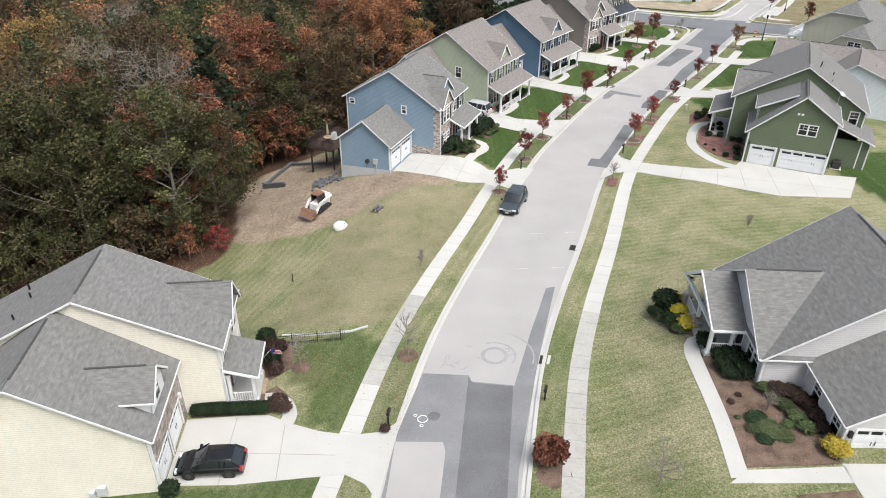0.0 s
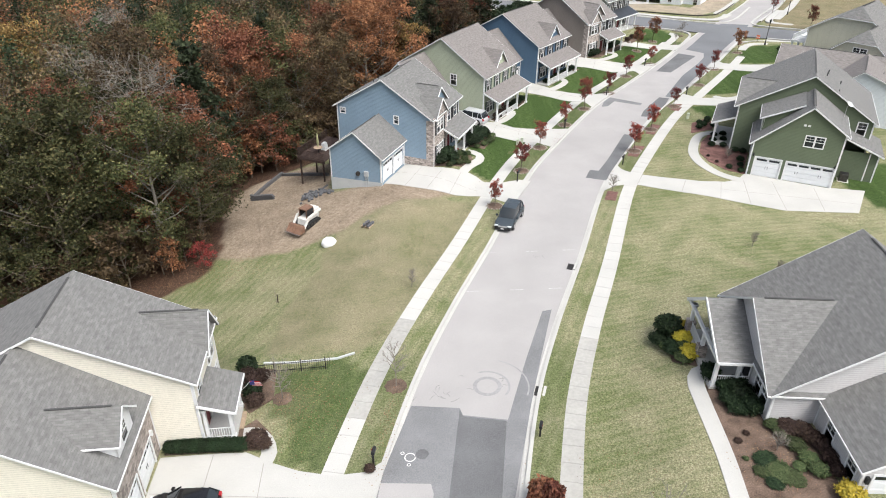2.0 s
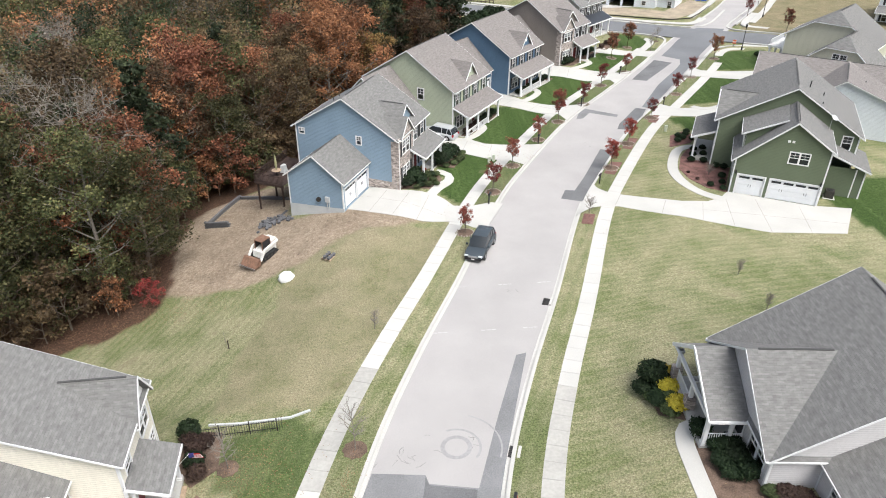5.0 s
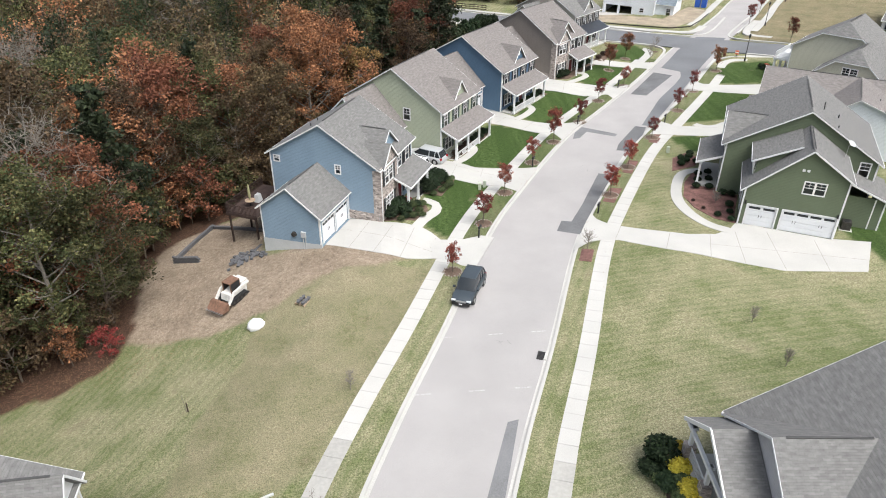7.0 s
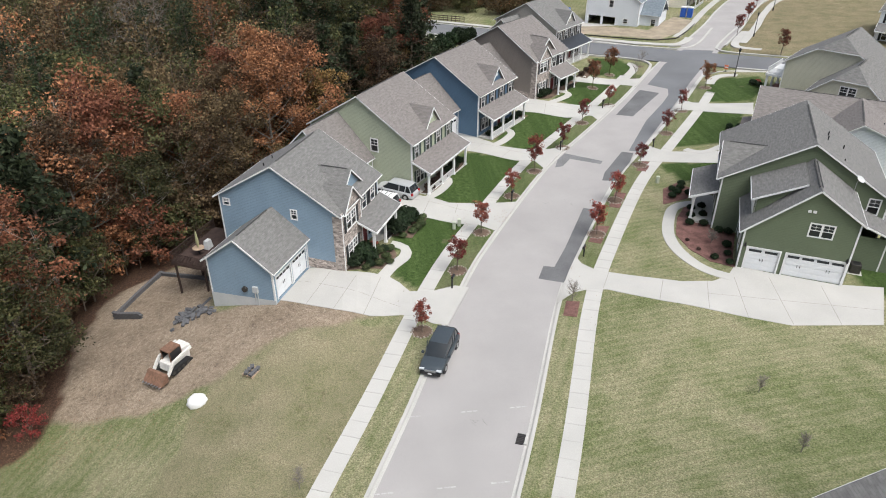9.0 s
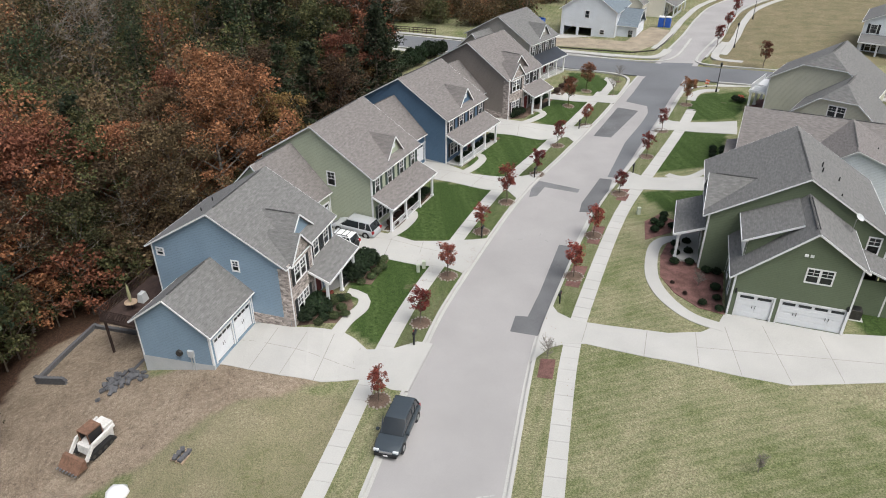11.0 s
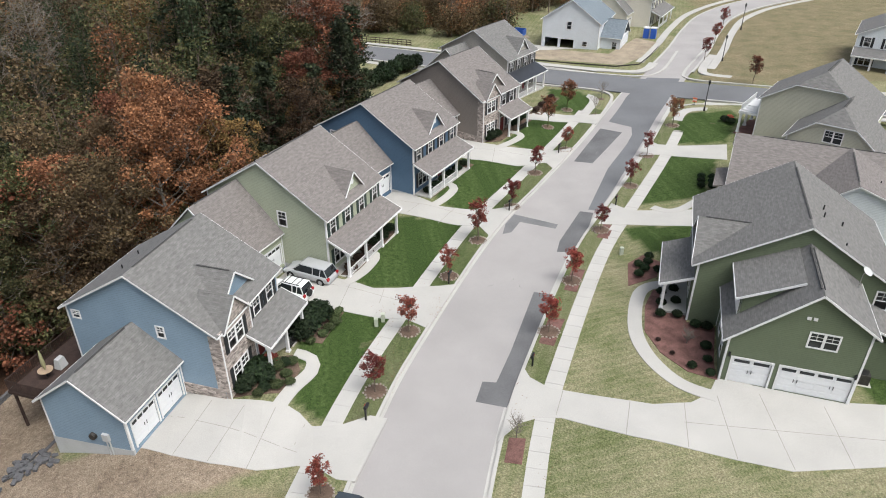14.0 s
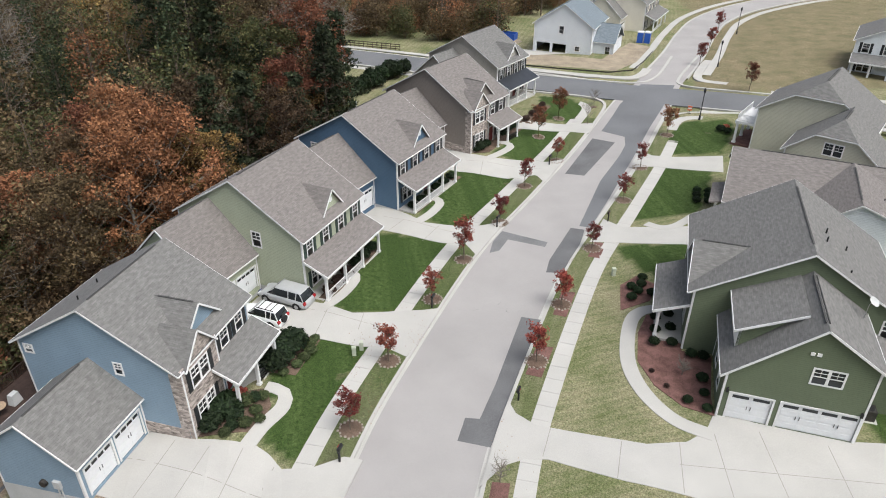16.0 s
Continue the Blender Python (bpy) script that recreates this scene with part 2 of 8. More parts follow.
# ---- mesh helpers ----
class Shape:
    """Collects boxes, beams and quads into one mesh."""

    def __init__(self):
        self.v, self.f, self.uv, self.tone = [], [], {}, []

    def poly(self, pts, uv=None):
        k = len(self.v)
        self.v += [tuple(p) for p in pts]
        if uv:
            self.uv[len(self.f)] = uv
        self.f.append(tuple(range(k, k + len(pts))))
        return self

    def hexa(self, p):
        k = len(self.v)
        self.v += [tuple(q) for q in p]
        self.f += [tuple(k + i for i in q) for q in ((0, 3, 2, 1), (4, 5, 6, 7), (0, 1, 5, 4), (1, 2, 6, 5), (2, 3, 7, 6), (3, 0, 4, 7))]
        return self

    def box(self, x0, x1, y0, y1, z0, z1):
        return self.hexa([(x0, y0, z0), (x1, y0, z0), (x1, y1, z0), (x0, y1, z0), (x0, y0, z1), (x1, y0, z1), (x1, y1, z1), (x0, y1, z1)])

    def beam(self, p, q, w, h, up=(0, 0, 1)):
        p, q = Vector(p), Vector(q)
        d = (q - p).normalized()
        side = d.cross(Vector(up))
        side = (side if side.length > 1e-4 else Vector((1, 0, 0))).normalized()
        top = side.cross(d)
        s, t = side * w / 2, top * h / 2
        return self.hexa([p - s - t, p + s - t, q + s - t, q - s - t, p - s + t, p + s + t, q + s + t, q - s + t])

    def tube(self, pts, radii, n=6, cap=True):
        k, rings = len(self.v), len(pts)
        ref = Vector((0.13, 0.21, 0.97))
        for i, p in enumerate(pts):
            a, b = Vector(pts[max(i - 1, 0)]), Vector(pts[min(i + 1, rings - 1)])
            d = (b - a).normalized()
            x = d.cross(ref if abs(d.dot(ref)) < 0.95 else Vector((1, 0, 0))).normalized()
            y = d.cross(x)
            for j in range(n):
                c, s = math.cos(math.tau * j / n), math.sin(math.tau * j / n)
                self.v.append(tuple(Vector(p) + (x * c + y * s) * radii[i]))
        for i in range(rings - 1):
            for j in range(n):
                a, b = k + i * n + j, k + i * n + (j + 1) % n
                self.f.append((a, b, b + n, a + n))
        if cap:
            self.f.append(tuple(k + (rings - 1) * n + j for j in range(n)))
            self.f.append(tuple(k + j for j in reversed(range(n))))
        return self

    def prism(self, outline, z0, z1):
        """An upright prism over a flat outline (counterclockwise)."""
        k, n = len(self.v), len(outline)
        self.v += [(x, y, z0) for x, y in outline] + [(x, y, z1) for x, y in outline]
        self.f += [tuple(k + n + i for i in range(n)), tuple(k + i for i in reversed(range(n)))]
        self.f += [(k + i, k + (i + 1) % n, k + n + (i + 1) % n, k + n + i) for i in range(n)]
        return self

    def mesh(self, name, mat, smooth=False):
        me = bpy.data.meshes.new(name)
        me.from_pydata(self.v, [], self.f)
        me.materials.append(mat)
        if self.uv:
            layer = me.uv_layers.new(name="UVMap")
            for i, uvs in self.uv.items():
                for k, c in zip(me.polygons[i].loop_indices, uvs):
                    layer.data[k].uv = c
        if self.tone:
            me.attributes.new("tone", "FLOAT", "FACE").data.foreach_set("value", self.tone)
        if smooth:
            me.polygons.foreach_set("use_smooth", [True] * len(me.polygons))
        me.update()
        return me


def part(name, shape, mat, parent, label="", smooth=False):
    ob = new(name, shape if isinstance(shape, bpy.types.Mesh) else shape.mesh(name, mat, smooth))
    ob.parent = parent
    return tagged(ob, label)


def thing(name, label, category, m=None, group="", kind=""):
    ob = new(name)
    if m is not None:
        ob.matrix_world = m
    return tagged(ob, label, category, group, kind)


def solid(name, shape, mat, label, category, group="", kind="", smooth=False):
    return tagged(new(name, shape.mesh(name, mat, smooth)), label, category, group, kind)


# ---- the street's line: its centre, as a smooth curve in plan ----
STREET = [(-4.5, -30), (-3.2, 0), (-1.0, 16), (1.25, 27.4), (3.9, 39.5), (6.9, 48.8), (10.75, 58.95), (15.95, 73.4), (20.2, 82.4), (28.95, 98.1), (37.15, 109.5), (46.3, 122.3), (55.5, 136.4), (66, 151.5)]
FAR_STREET = [(57.5, 139.5), (65.3, 150.2), (76.5, 165.6), (86, 180), (96, 192.5), (111, 203), (135, 211), (185, 218)]
CROSS = [(-90, 232), (-40, 212), (-10, 200), (12, 184.2), (30, 170), (44, 157.5), (58, 146.4), (71, 138.4), (88, 127.5), (120, 108), (200, 60)]


def curve(points, step=1.0):
    """Points about one step apart along a Catmull-Rom curve."""
    p = np.array([points[0]] + list(points) + [points[-1]], float)
    out = []
    for i in range(1, len(p) - 2):
        n = max(2, int(np.hypot(*(p[i + 1] - p[i])) / step))
        for k in range(n):
            t = k / n
            out.append(0.5 * (2 * p[i] + (p[i + 1] - p[i - 1]) * t + (2 * p[i - 1] - 5 * p[i] + 4 * p[i + 1] - p[i + 2]) * t * t + (3 * p[i] - p[i - 1] - 3 * p[i + 1] + p[i + 2]) * t ** 3))
    return np.array(out + [p[-1]])




def offset_line(line, q):
    d = np.gradient(line, axis=0)
    d /= np.hypot(d[:, 0], d[:, 1])[:, None]
    return line + np.stack([d[:, 1], -d[:, 0]], 1) * q


LINE, FAR_LINE, CROSS_LINE = curve(STREET), curve(FAR_STREET), curve(CROSS)


def lateral(line, x, y):
    """Signed distance to the right of a line in plan (arrays)."""
    x, y = np.asarray(x, float), np.asarray(y, float)
    shape_, out = x.shape, []
    pts = line[::2]
    a, d = pts[:-1], np.diff(pts, axis=0)
    dd = (d * d).sum(1)
    flat_x, flat_y = x.ravel(), y.ravel()
    for k in range(0, len(flat_x), 20000):
        wx, wy = flat_x[k:k + 20000, None] - a[:, 0], flat_y[k:k + 20000, None] - a[:, 1]
        t = np.clip((wx * d[:, 0] + wy * d[:, 1]) / dd, 0, 1)
        wx, wy = wx - t * d[:, 0], wy - t * d[:, 1]
        r = np.hypot(wx, wy)
        i = r.argmin(1)
        j = np.arange(len(i))
        out.append(r[j, i] * np.where(d[i, 0] * wy[j, i] - d[i, 1] * wx[j, i] > 0, -1, 1))
    return np.concatenate(out).reshape(shape_)


def ease(t):
    t = np.clip(t, 0, 1)
    return t * t * (3 - 2 * t)


ROAD_HALF, VERGE, WALKWAY, RIGHT_VERGE = 4.5, 2.2, 1.42, 1.95


def plane(x, y):
    return -0.04 + 0.04016 * x - 0.02621 * y


def lawn_rise(x, y):
    """Height of the land over the street's plane."""
    x, y = np.asarray(x, float), np.asarray(y, float)
    q = lateral(LINE, x, y)
    left, right = -q - ROAD_HALF - VERGE - WALKWAY, q - ROAD_HALF - VERGE - WALKWAY
    lot = ease((y - 40) / 8)
    start = 13 - 8.5 * lot + 4.5 * ease((y - 62) / 14)
    up = (0.6 + 0.35 * (1 - ease((y - 82) / 11))) * ease(left / 6) * ease((y - 58) / 12)
    over = np.maximum(0, left - start)
    down = 0.25 * over * over / (over + 2.5)
    lift_left = up - np.minimum(down, 7.5 + 0 * y)
    level = 0.05 * np.clip(right - 6, 0, 40) * ease((y - 50) / 12)
    lift_right = 1.25 * ease(right / 8) * (1 - ease((y - 44) / 14)) + 0.25 * ease(right / 8) - level
    return np.where(q < 0, lift_left, lift_right) * (1 - ease((y - 138) / 14))


def land(x, y):
    return plane(x, y) + lawn_rise(x, y)


known_heights = {}


def height(x, y):
    """Ground height at one place."""
    key = (round(x, 2), round(y, 2))
    if key not in known_heights:
        known_heights[key] = float(land(np.array([x]), np.array([y]))[0]) + 0.1
    return known_heights[key]


# ---- ground: one sheet to the horizon ----
def inside(poly, x, y):
    poly = np.array(poly, float)
    hit = np.zeros(np.shape(x), bool)
    for (x0, y0), (x1, y1) in zip(poly, np.roll(poly, -1, 0)):
        c = (y0 > y) != (y1 > y)
        hit ^= c & (x < (x1 - x0) * (y - y0) / (y1 - y0 + 1e-12) + x0)
    return hit


WOODS_EDGE = [(-160, 64), (-60, 58), (-43.4, 59.7), (-30.2, 62.7), (-25.6, 63.6), (-21.5, 66.2), (-22.4, 72), (-24.4, 78), (-23.0, 88.5), (-16.5, 92), (-12, 97), (-3.5, 107), (4, 119), (12, 132), (15, 143), (10, 158), (3, 172), (-14, 186), (-60, 208), (-160, 240)]
DIRT = [(-21, 65.2), (-14, 64.0), (-9, 65.2), (-4, 68.5), (1.5, 70.2), (4.2, 71.4), (-1, 73.3), (-5.5, 74.6), (-8, 74.6), (-11, 76), (-11, 88), (-24, 90), (-26, 78), (-24, 68)]
LUSH = [
    [(13.5, 73.0), (8.5, 74.2), (5.4, 78.2), (6.2, 80.8), (5.6, 84.0), (7.4, 89.6), (12.5, 88.6), (19.5, 84.0)],
    [(21, 90), (10, 92.4), (9.8, 93.6), (12.6, 97.6), (12.6, 99.6), (15.2, 105.2), (22, 103.6), (29.5, 101)],
    [(31, 104), (22, 106), (20.2, 109.6), (22.8, 112.8), (23.0, 114.6), (25.4, 120.6), (33, 118.5), (41, 115.5)],
    [(42, 119), (34, 122), (31.6, 124.6), (34.4, 128), (36.2, 134.5), (43, 132.5), (50, 129.5)],
    [(47, 133.5), (39.5, 137.0), (41.5, 140.5), (44.0, 147.0), (48, 145), (50, 140.5)],
    [(44.4, 103.4), (50.0, 104), (56.5, 113.6), (50.0, 117.2), (41.5, 104)],
    [(51.5, 120.4), (60, 118.6), (66, 126), (67, 130), (60.5, 131)],
    [(46.5, 73.5), (48.8, 64.0), (74, 58), (74, 80), (50, 77)],
    [(-11, 42), (-10, 38), (-8.0, 37), (-8, 33.6), (-3.5, 32), (-1, 41), (-6.0, 44)],
    [(-40, 12), (-40, 28.3), (-17, 28.5), (-6.8, 29.4), (-2, 28.4), (-4, 10)],
    [(38.4, 98.8), (47, 97.8), (47.5, 93.5), (40, 92)],
]
gx = np.unique(np.concatenate([np.linspace(-3000, -120, 14), np.arange(-120, -45, 3.0), np.arange(-45, 75, 0.7), np.arange(75, 140, 3.0), np.linspace(140, 3000, 14)]))
gy = np.unique(np.concatenate([np.linspace(-3000, -20, 12), np.arange(-20, 20, 3.0), np.arange(20, 160, 0.7), np.arange(160, 260, 3.0), np.linspace(260, 3000, 14)]))
GX, GY = np.meshgrid(gx, gy)
near_x, near_y = np.clip(GX, -160, 200), np.clip(GY, -60, 300)
off_street = np.minimum(np.abs(lateral(LINE, near_x, near_y)), np.minimum(np.abs(lateral(FAR_LINE, near_x, near_y)), np.abs(lateral(CROSS_LINE, near_x, near_y)) - 0.4))
uneven = np.array([[noise.noise((a * 0.12, b * 0.12, 0)) for a in gx] for b in gy]) * 0.12
rough_land = inside([(-200, 40), (-12, 44), (-4, 70), (-10, 90), (10, 130), (0, 260), (-200, 260)], GX, GY)
GZ = land(near_x, near_y) + uneven * np.where(rough_land, 1.0, 0.15) * ease((off_street - 8) / 6) + 0.1 - 0.3 * (1 - ease((off_street - 4.6) / 2.4))
gw, gh = len(gx), len(gy)
ground_mesh = bpy.data.meshes.new("ground")
quads = [(j * gw + i, j * gw + i + 1, (j + 1) * gw + i + 1, (j + 1) * gw + i) for j in range(gh - 1) for i in range(gw - 1)]
ground_mesh.from_pydata(np.stack([GX, GY, GZ], -1).reshape(-1, 3).tolist(), [], quads)
ground_mesh.polygons.foreach_set("use_smooth", [True] * len(quads))
jx = GX + 1.2 * uneven / 0.12
jy = GY + 1.2 * uneven.T[: 1, : 1] / 0.12
zones = {
    "lush": np.max([inside(p, GX, GY) * (0.7 if p[0][0] < 0 else 1.0) for p in LUSH], axis=0),
    "right": lateral(LINE, near_x, near_y) > 0,
    "dirt": inside(DIRT, jx, GY),
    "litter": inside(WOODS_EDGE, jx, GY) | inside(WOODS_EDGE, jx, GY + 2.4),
    "dry": inside([(-12, 44.5), (-4, 44.5), (4, 60), (6.5, 69), (0, 71), (-9, 66)], jx, GY),
    "worn": inside([(69, 146), (78, 141), (100, 140), (150, 170), (160, 235), (104, 230), (84, 172)], jx, GY),
}
for key, mask in zones.items():
    m_ = mask.astype(float)
    for _ in range(2 if key not in ("lush", "right") else 0):
        m_[1:-1, 1:-1] = (m_[1:-1, 1:-1] * 2 + m_[:-2, 1:-1] + m_[2:, 1:-1] + m_[1:-1, :-2] + m_[1:-1, 2:]) / 6
    ground_mesh.attributes.new(key, "FLOAT", "POINT").data.foreach_set("value", m_.ravel())


def ground_material():
    m = bpy.data.materials.new("autumn_lawn_and_soil")
    m.use_nodes = True
    n, l = m.node_tree.nodes, m.node_tree.links
    b = n["Principled BSDF"]
    b.inputs["Roughness"].default_value, b.inputs["Specular IOR Level"].default_value = 0.95, 0.1
    co = n.new("ShaderNodeTexCoord")

    def grain(scale, detail, lo, hi, stretch=None, turn=0):
        t = n.new("ShaderNodeTexNoise")
        t.inputs["Scale"].default_value, t.inputs["Detail"].default_value = scale, detail
        src = co.outputs["Object"]
        if stretch:
            mp = n.new("ShaderNodeMapping")
            mp.inputs["Scale"].default_value, mp.inputs["Rotation"].default_value = stretch, (0, 0, radians(turn))
            l.new(src, mp.inputs[0])
            src = mp.outputs[0]
        l.new(src, t.inputs["Vector"])
        r = n.new("ShaderNodeMapRange")
        r.inputs[1].default_value, r.inputs[2].default_value = lo, hi
        l.new(t.outputs[0], r.inputs[0])
        return r.outputs[0]

    def blend(fac, a, c):
        x = n.new("ShaderNodeMix")
        x.data_type = "RGBA"
        for sock, v in ((x.inputs[0], fac), (x.inputs[6], a), (x.inputs[7], c)):
            if isinstance(v, tuple):
                sock.default_value = (*v, 1)
            elif isinstance(v, float):
                sock.default_value = v
            else:
                l.new(v, sock)
        return x.outputs[2]

    def zone(key, soft):
        a = n.new("ShaderNodeAttribute")
        a.attribute_name = key
        add = n.new("ShaderNodeMath")
        add.operation, add.inputs[1].default_value = "MULTIPLY_ADD", 0.6
        l.new(soft, add.inputs[0]), l.new(a.outputs["Fac"], add.inputs[2])
        r = n.new("ShaderNodeMapRange")
        r.inputs[1].default_value, r.inputs[2].default_value = 0.55, 1.0
        l.new(add.outputs[0], r.inputs[0])
        return r.outputs[0]

    def exact(key):
        a = n.new("ShaderNodeAttribute")
        a.attribute_name = key
        return a.outputs["Fac"]

    broad, mid, fine = grain(0.07, 5, 0.32, 0.68), grain(0.35, 9, 0.3, 0.7), grain(11, 5, 0.3, 0.7)
    stripe = grain(1.0, 3, 0.4, 0.6, (1.1, 0.03, 1), 20)
    tuft, speck = grain(3.0, 9, 0.3, 0.7), grain(7.0, 9, 0.3, 0.7)
    right_side = exact("right")

    def mown(turn, width, bend):
        """Soft mower bands, alternating, with a wandering edge."""
        mp, wv = n.new("ShaderNodeMapping"), n.new("ShaderNodeTexWave")
        mp.inputs["Rotation"].default_value = (0, 0, radians(turn))
        wv.inputs["Scale"].default_value, wv.inputs["Distortion"].default_value = 0.314 / width, bend
        wv.inputs["Detail"].default_value, wv.inputs["Detail Scale"].default_value = 4, 0.6
        l.new(co.outputs["Object"], mp.inputs[0]), l.new(mp.outputs[0], wv.inputs["Vector"])
        return wv.outputs["Fac"]

    green = blend(speck, (0.078, 0.104, 0.037), (0.182, 0.2, 0.092))
    straw = blend(speck, (0.185, 0.174, 0.1), (0.36, 0.33, 0.215))
    patchy = n.new("ShaderNodeMath")
    patchy.operation = "MULTIPLY_ADD"
    patchy.inputs[1].default_value = 0.55
    bands = blend(right_side, mown(24, 0.95, 3.2), mown(-98, 0.8, 3.6))
    bw = n.new("ShaderNodeRGBToBW")
    l.new(bands, bw.inputs[0])
    lean = n.new("ShaderNodeMath")
    lean.operation, lean.inputs[1].default_value = "MULTIPLY", 0.17
    l.new(bw.outputs[0], lean.inputs[0])
    l.new(mid, patchy.inputs[0]), l.new(lean.outputs[0], patchy.inputs[2])
    share = n.new("ShaderNodeMath")
    share.operation, share.inputs[1].default_value = "MULTIPLY_ADD", 0.45
    l.new(broad, share.inputs[0]), l.new(patchy.outputs[0], share.inputs[2])
    amount = n.new("ShaderNodeMapRange")
    amount.inputs[1].default_value, amount.inputs[2].default_value = 0.32, 0.86
    l.new(share.outputs[0], amount.inputs[0])
    dull = blend(amount.outputs[0], green, straw)
    thin = n.new("ShaderNodeMath")
    thin.operation, thin.inputs[1].default_value = "MULTIPLY", 0.5
    l.new(tuft, thin.inputs[0])
    dull = blend(thin.outputs[0], dull, blend(speck, (0.1, 0.115, 0.045), (0.26, 0.245, 0.145)))
    lush = blend(fine, (0.022, 0.044, 0.011), (0.062, 0.096, 0.028))
    lush = blend(stripe, lush, blend(tuft, (0.03, 0.056, 0.014), (0.082, 0.118, 0.038)))
    dry = blend(mid, blend(speck, (0.2, 0.175, 0.11), (0.3, 0.265, 0.175)), blend(tuft, (0.14, 0.145, 0.07), (0.2, 0.185, 0.11)))
    soil = blend(mid, (0.17, 0.125, 0.088), (0.34, 0.275, 0.205))
    soil = blend(fine, soil, blend(tuft, (0.125, 0.095, 0.07), (0.36, 0.295, 0.225)))
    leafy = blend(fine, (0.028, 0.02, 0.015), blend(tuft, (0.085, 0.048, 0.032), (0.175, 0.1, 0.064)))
    worn = blend(mid, blend(tuft, (0.16, 0.13, 0.075), (0.3, 0.25, 0.165)), blend(speck, (0.11, 0.11, 0.055), (0.19, 0.17, 0.1)))
    c = blend(exact("lush"), dull, lush)
    c = blend(zone("dry", mid), c, dry)
    c = blend(zone("worn", mid), c, worn)
    c = blend(zone("dirt", mid), c, soil)
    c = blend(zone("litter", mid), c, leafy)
    blades = grain(13, 8, 0.34, 0.66)
    fleck, vary = n.new("ShaderNodeMapRange"), n.new("ShaderNodeVectorMath")
    fleck.inputs[3].default_value, fleck.inputs[4].default_value, vary.operation = 0.66, 1.3, "SCALE"
    l.new(blades, fleck.inputs[0]), l.new(c, vary.inputs[0]), l.new(fleck.outputs[0], vary.inputs["Scale"])
    l.new(vary.outputs[0], b.inputs["Base Color"])
    bp = n.new("ShaderNodeBump")
    bp.inputs["Strength"].default_value, bp.inputs["Distance"].default_value = 0.8, 0.06
    l.new(fine, bp.inputs["Height"]), l.new(bp.outputs[0], b.inputs["Normal"])
    return m


GROUND = ground_material()
ground_mesh.materials.append(GROUND)
ground = tagged(new("ground", ground_mesh), "autumn lawns, bare soil and leaf litter on sloping land", "ground", "", "structure")


# ---- streets ----
def ribbon(shape, line, q0, q1, z, lift=plane, thick=0.12, z1=None):
    """A strip between two offsets of a line, with sides."""
    a, b = offset_line(line, q0), offset_line(line, q1)
    za, zb = lift(a[:, 0], a[:, 1]) + z, lift(b[:, 0], b[:, 1]) + (z if z1 is None else z1)
    k, n = len(shape.v), len(a)
    for p, h in ((a, za), (b, zb), (a, za - thick), (b, zb - thick)):
        shape.v += [(x, y, zz) for (x, y), zz in zip(p, h)]
    for i in range(n - 1):
        shape.f += [(k + i, k + n + i, k + n + i + 1, k + i + 1), (k + i, k + i + 1, k + 2 * n + i + 1, k + 2 * n + i), (k + n + i, k + 3 * n + i, k + 3 * n + i + 1, k + n + i + 1)]
    return shape


def stretch(line, y0, y1):
    return line[(line[:, 1] >= y0) & (line[:, 1] <= y1)]


road_line, cross_line = stretch(LINE, -30, 142), CROSS_LINE
road = solid("road", ribbon(Shape(), road_line, -ROAD_HALF + 0.4, ROAD_HALF - 0.4, 0.0), ASPHALT, "weathered light grey asphalt street with darker patches", "road", "", "structure")
road_far = solid("road", ribbon(Shape(), FAR_LINE[6:], -3.6, 3.6, 0.0), ASPHALT, "pale asphalt street beyond the crossing", "road", "", "structure")
road_cross = solid("road", ribbon(Shape(), cross_line, -4.3, 4.3, 0.012), NEWROAD, "dark newer asphalt cross street", "road", "", "structure")

for side in (-1, 1):
    q = ROAD_HALF * side
    gutter = ribbon(Shape(), road_line, *sorted((q - 0.4 * side, q - 0.12 * side)), 0.006)
    solid("gutter", gutter, CONCRETE_OLD, "pale concrete gutter along the asphalt street", "gutter", "street edges", "structure")
    lip = ribbon(Shape(), stretch(LINE, -30, 134), *sorted((q - 0.12 * side, q + 0.14 * side)), 0.13, plane, 0.25)
    solid("kerb", lip, CONCRETE, "rolled pale concrete kerb beside the street", "kerb", "street edges", "structure")
    verge = ribbon(Shape(), stretch(LINE, -30, 133), *sorted((q + 0.14 * side, q + ((VERGE if side < 0 else RIGHT_VERGE) + 0.02) * side)), 0.11)
    strip = solid("verge", verge, GROUND, "dull grass strip between kerb and pavement", "verge", "verges", "structure")
    along = np.array([v.co.y for v in strip.data.vertices])
    green_share = (0.62 if side < 0 else 0.4) * ease((along - 70) / 5) + 0.3 * (1 - ease((along - 42) / 4))
    strip.data.attributes.new("lush", "FLOAT", "POINT").data.foreach_set("value", green_share)
for side in (-1, 1):
    rim = ribbon(Shape(), FAR_LINE[17:], *sorted((3.6 * side, 4.0 * side)), 0.1, plane, 0.25)
    solid("kerb", rim, CONCRETE, "pale concrete kerb of the far street", "kerb", "street edges", "structure")
    w0, w1 = sorted((5.6 * side, 7.0 * side))
    solid("pavement", ribbon(Shape(), FAR_LINE[20:], w0, w1, 0.12), CONCRETE, "pale concrete pavement along the far street", "pavement", "pavements", "structure")
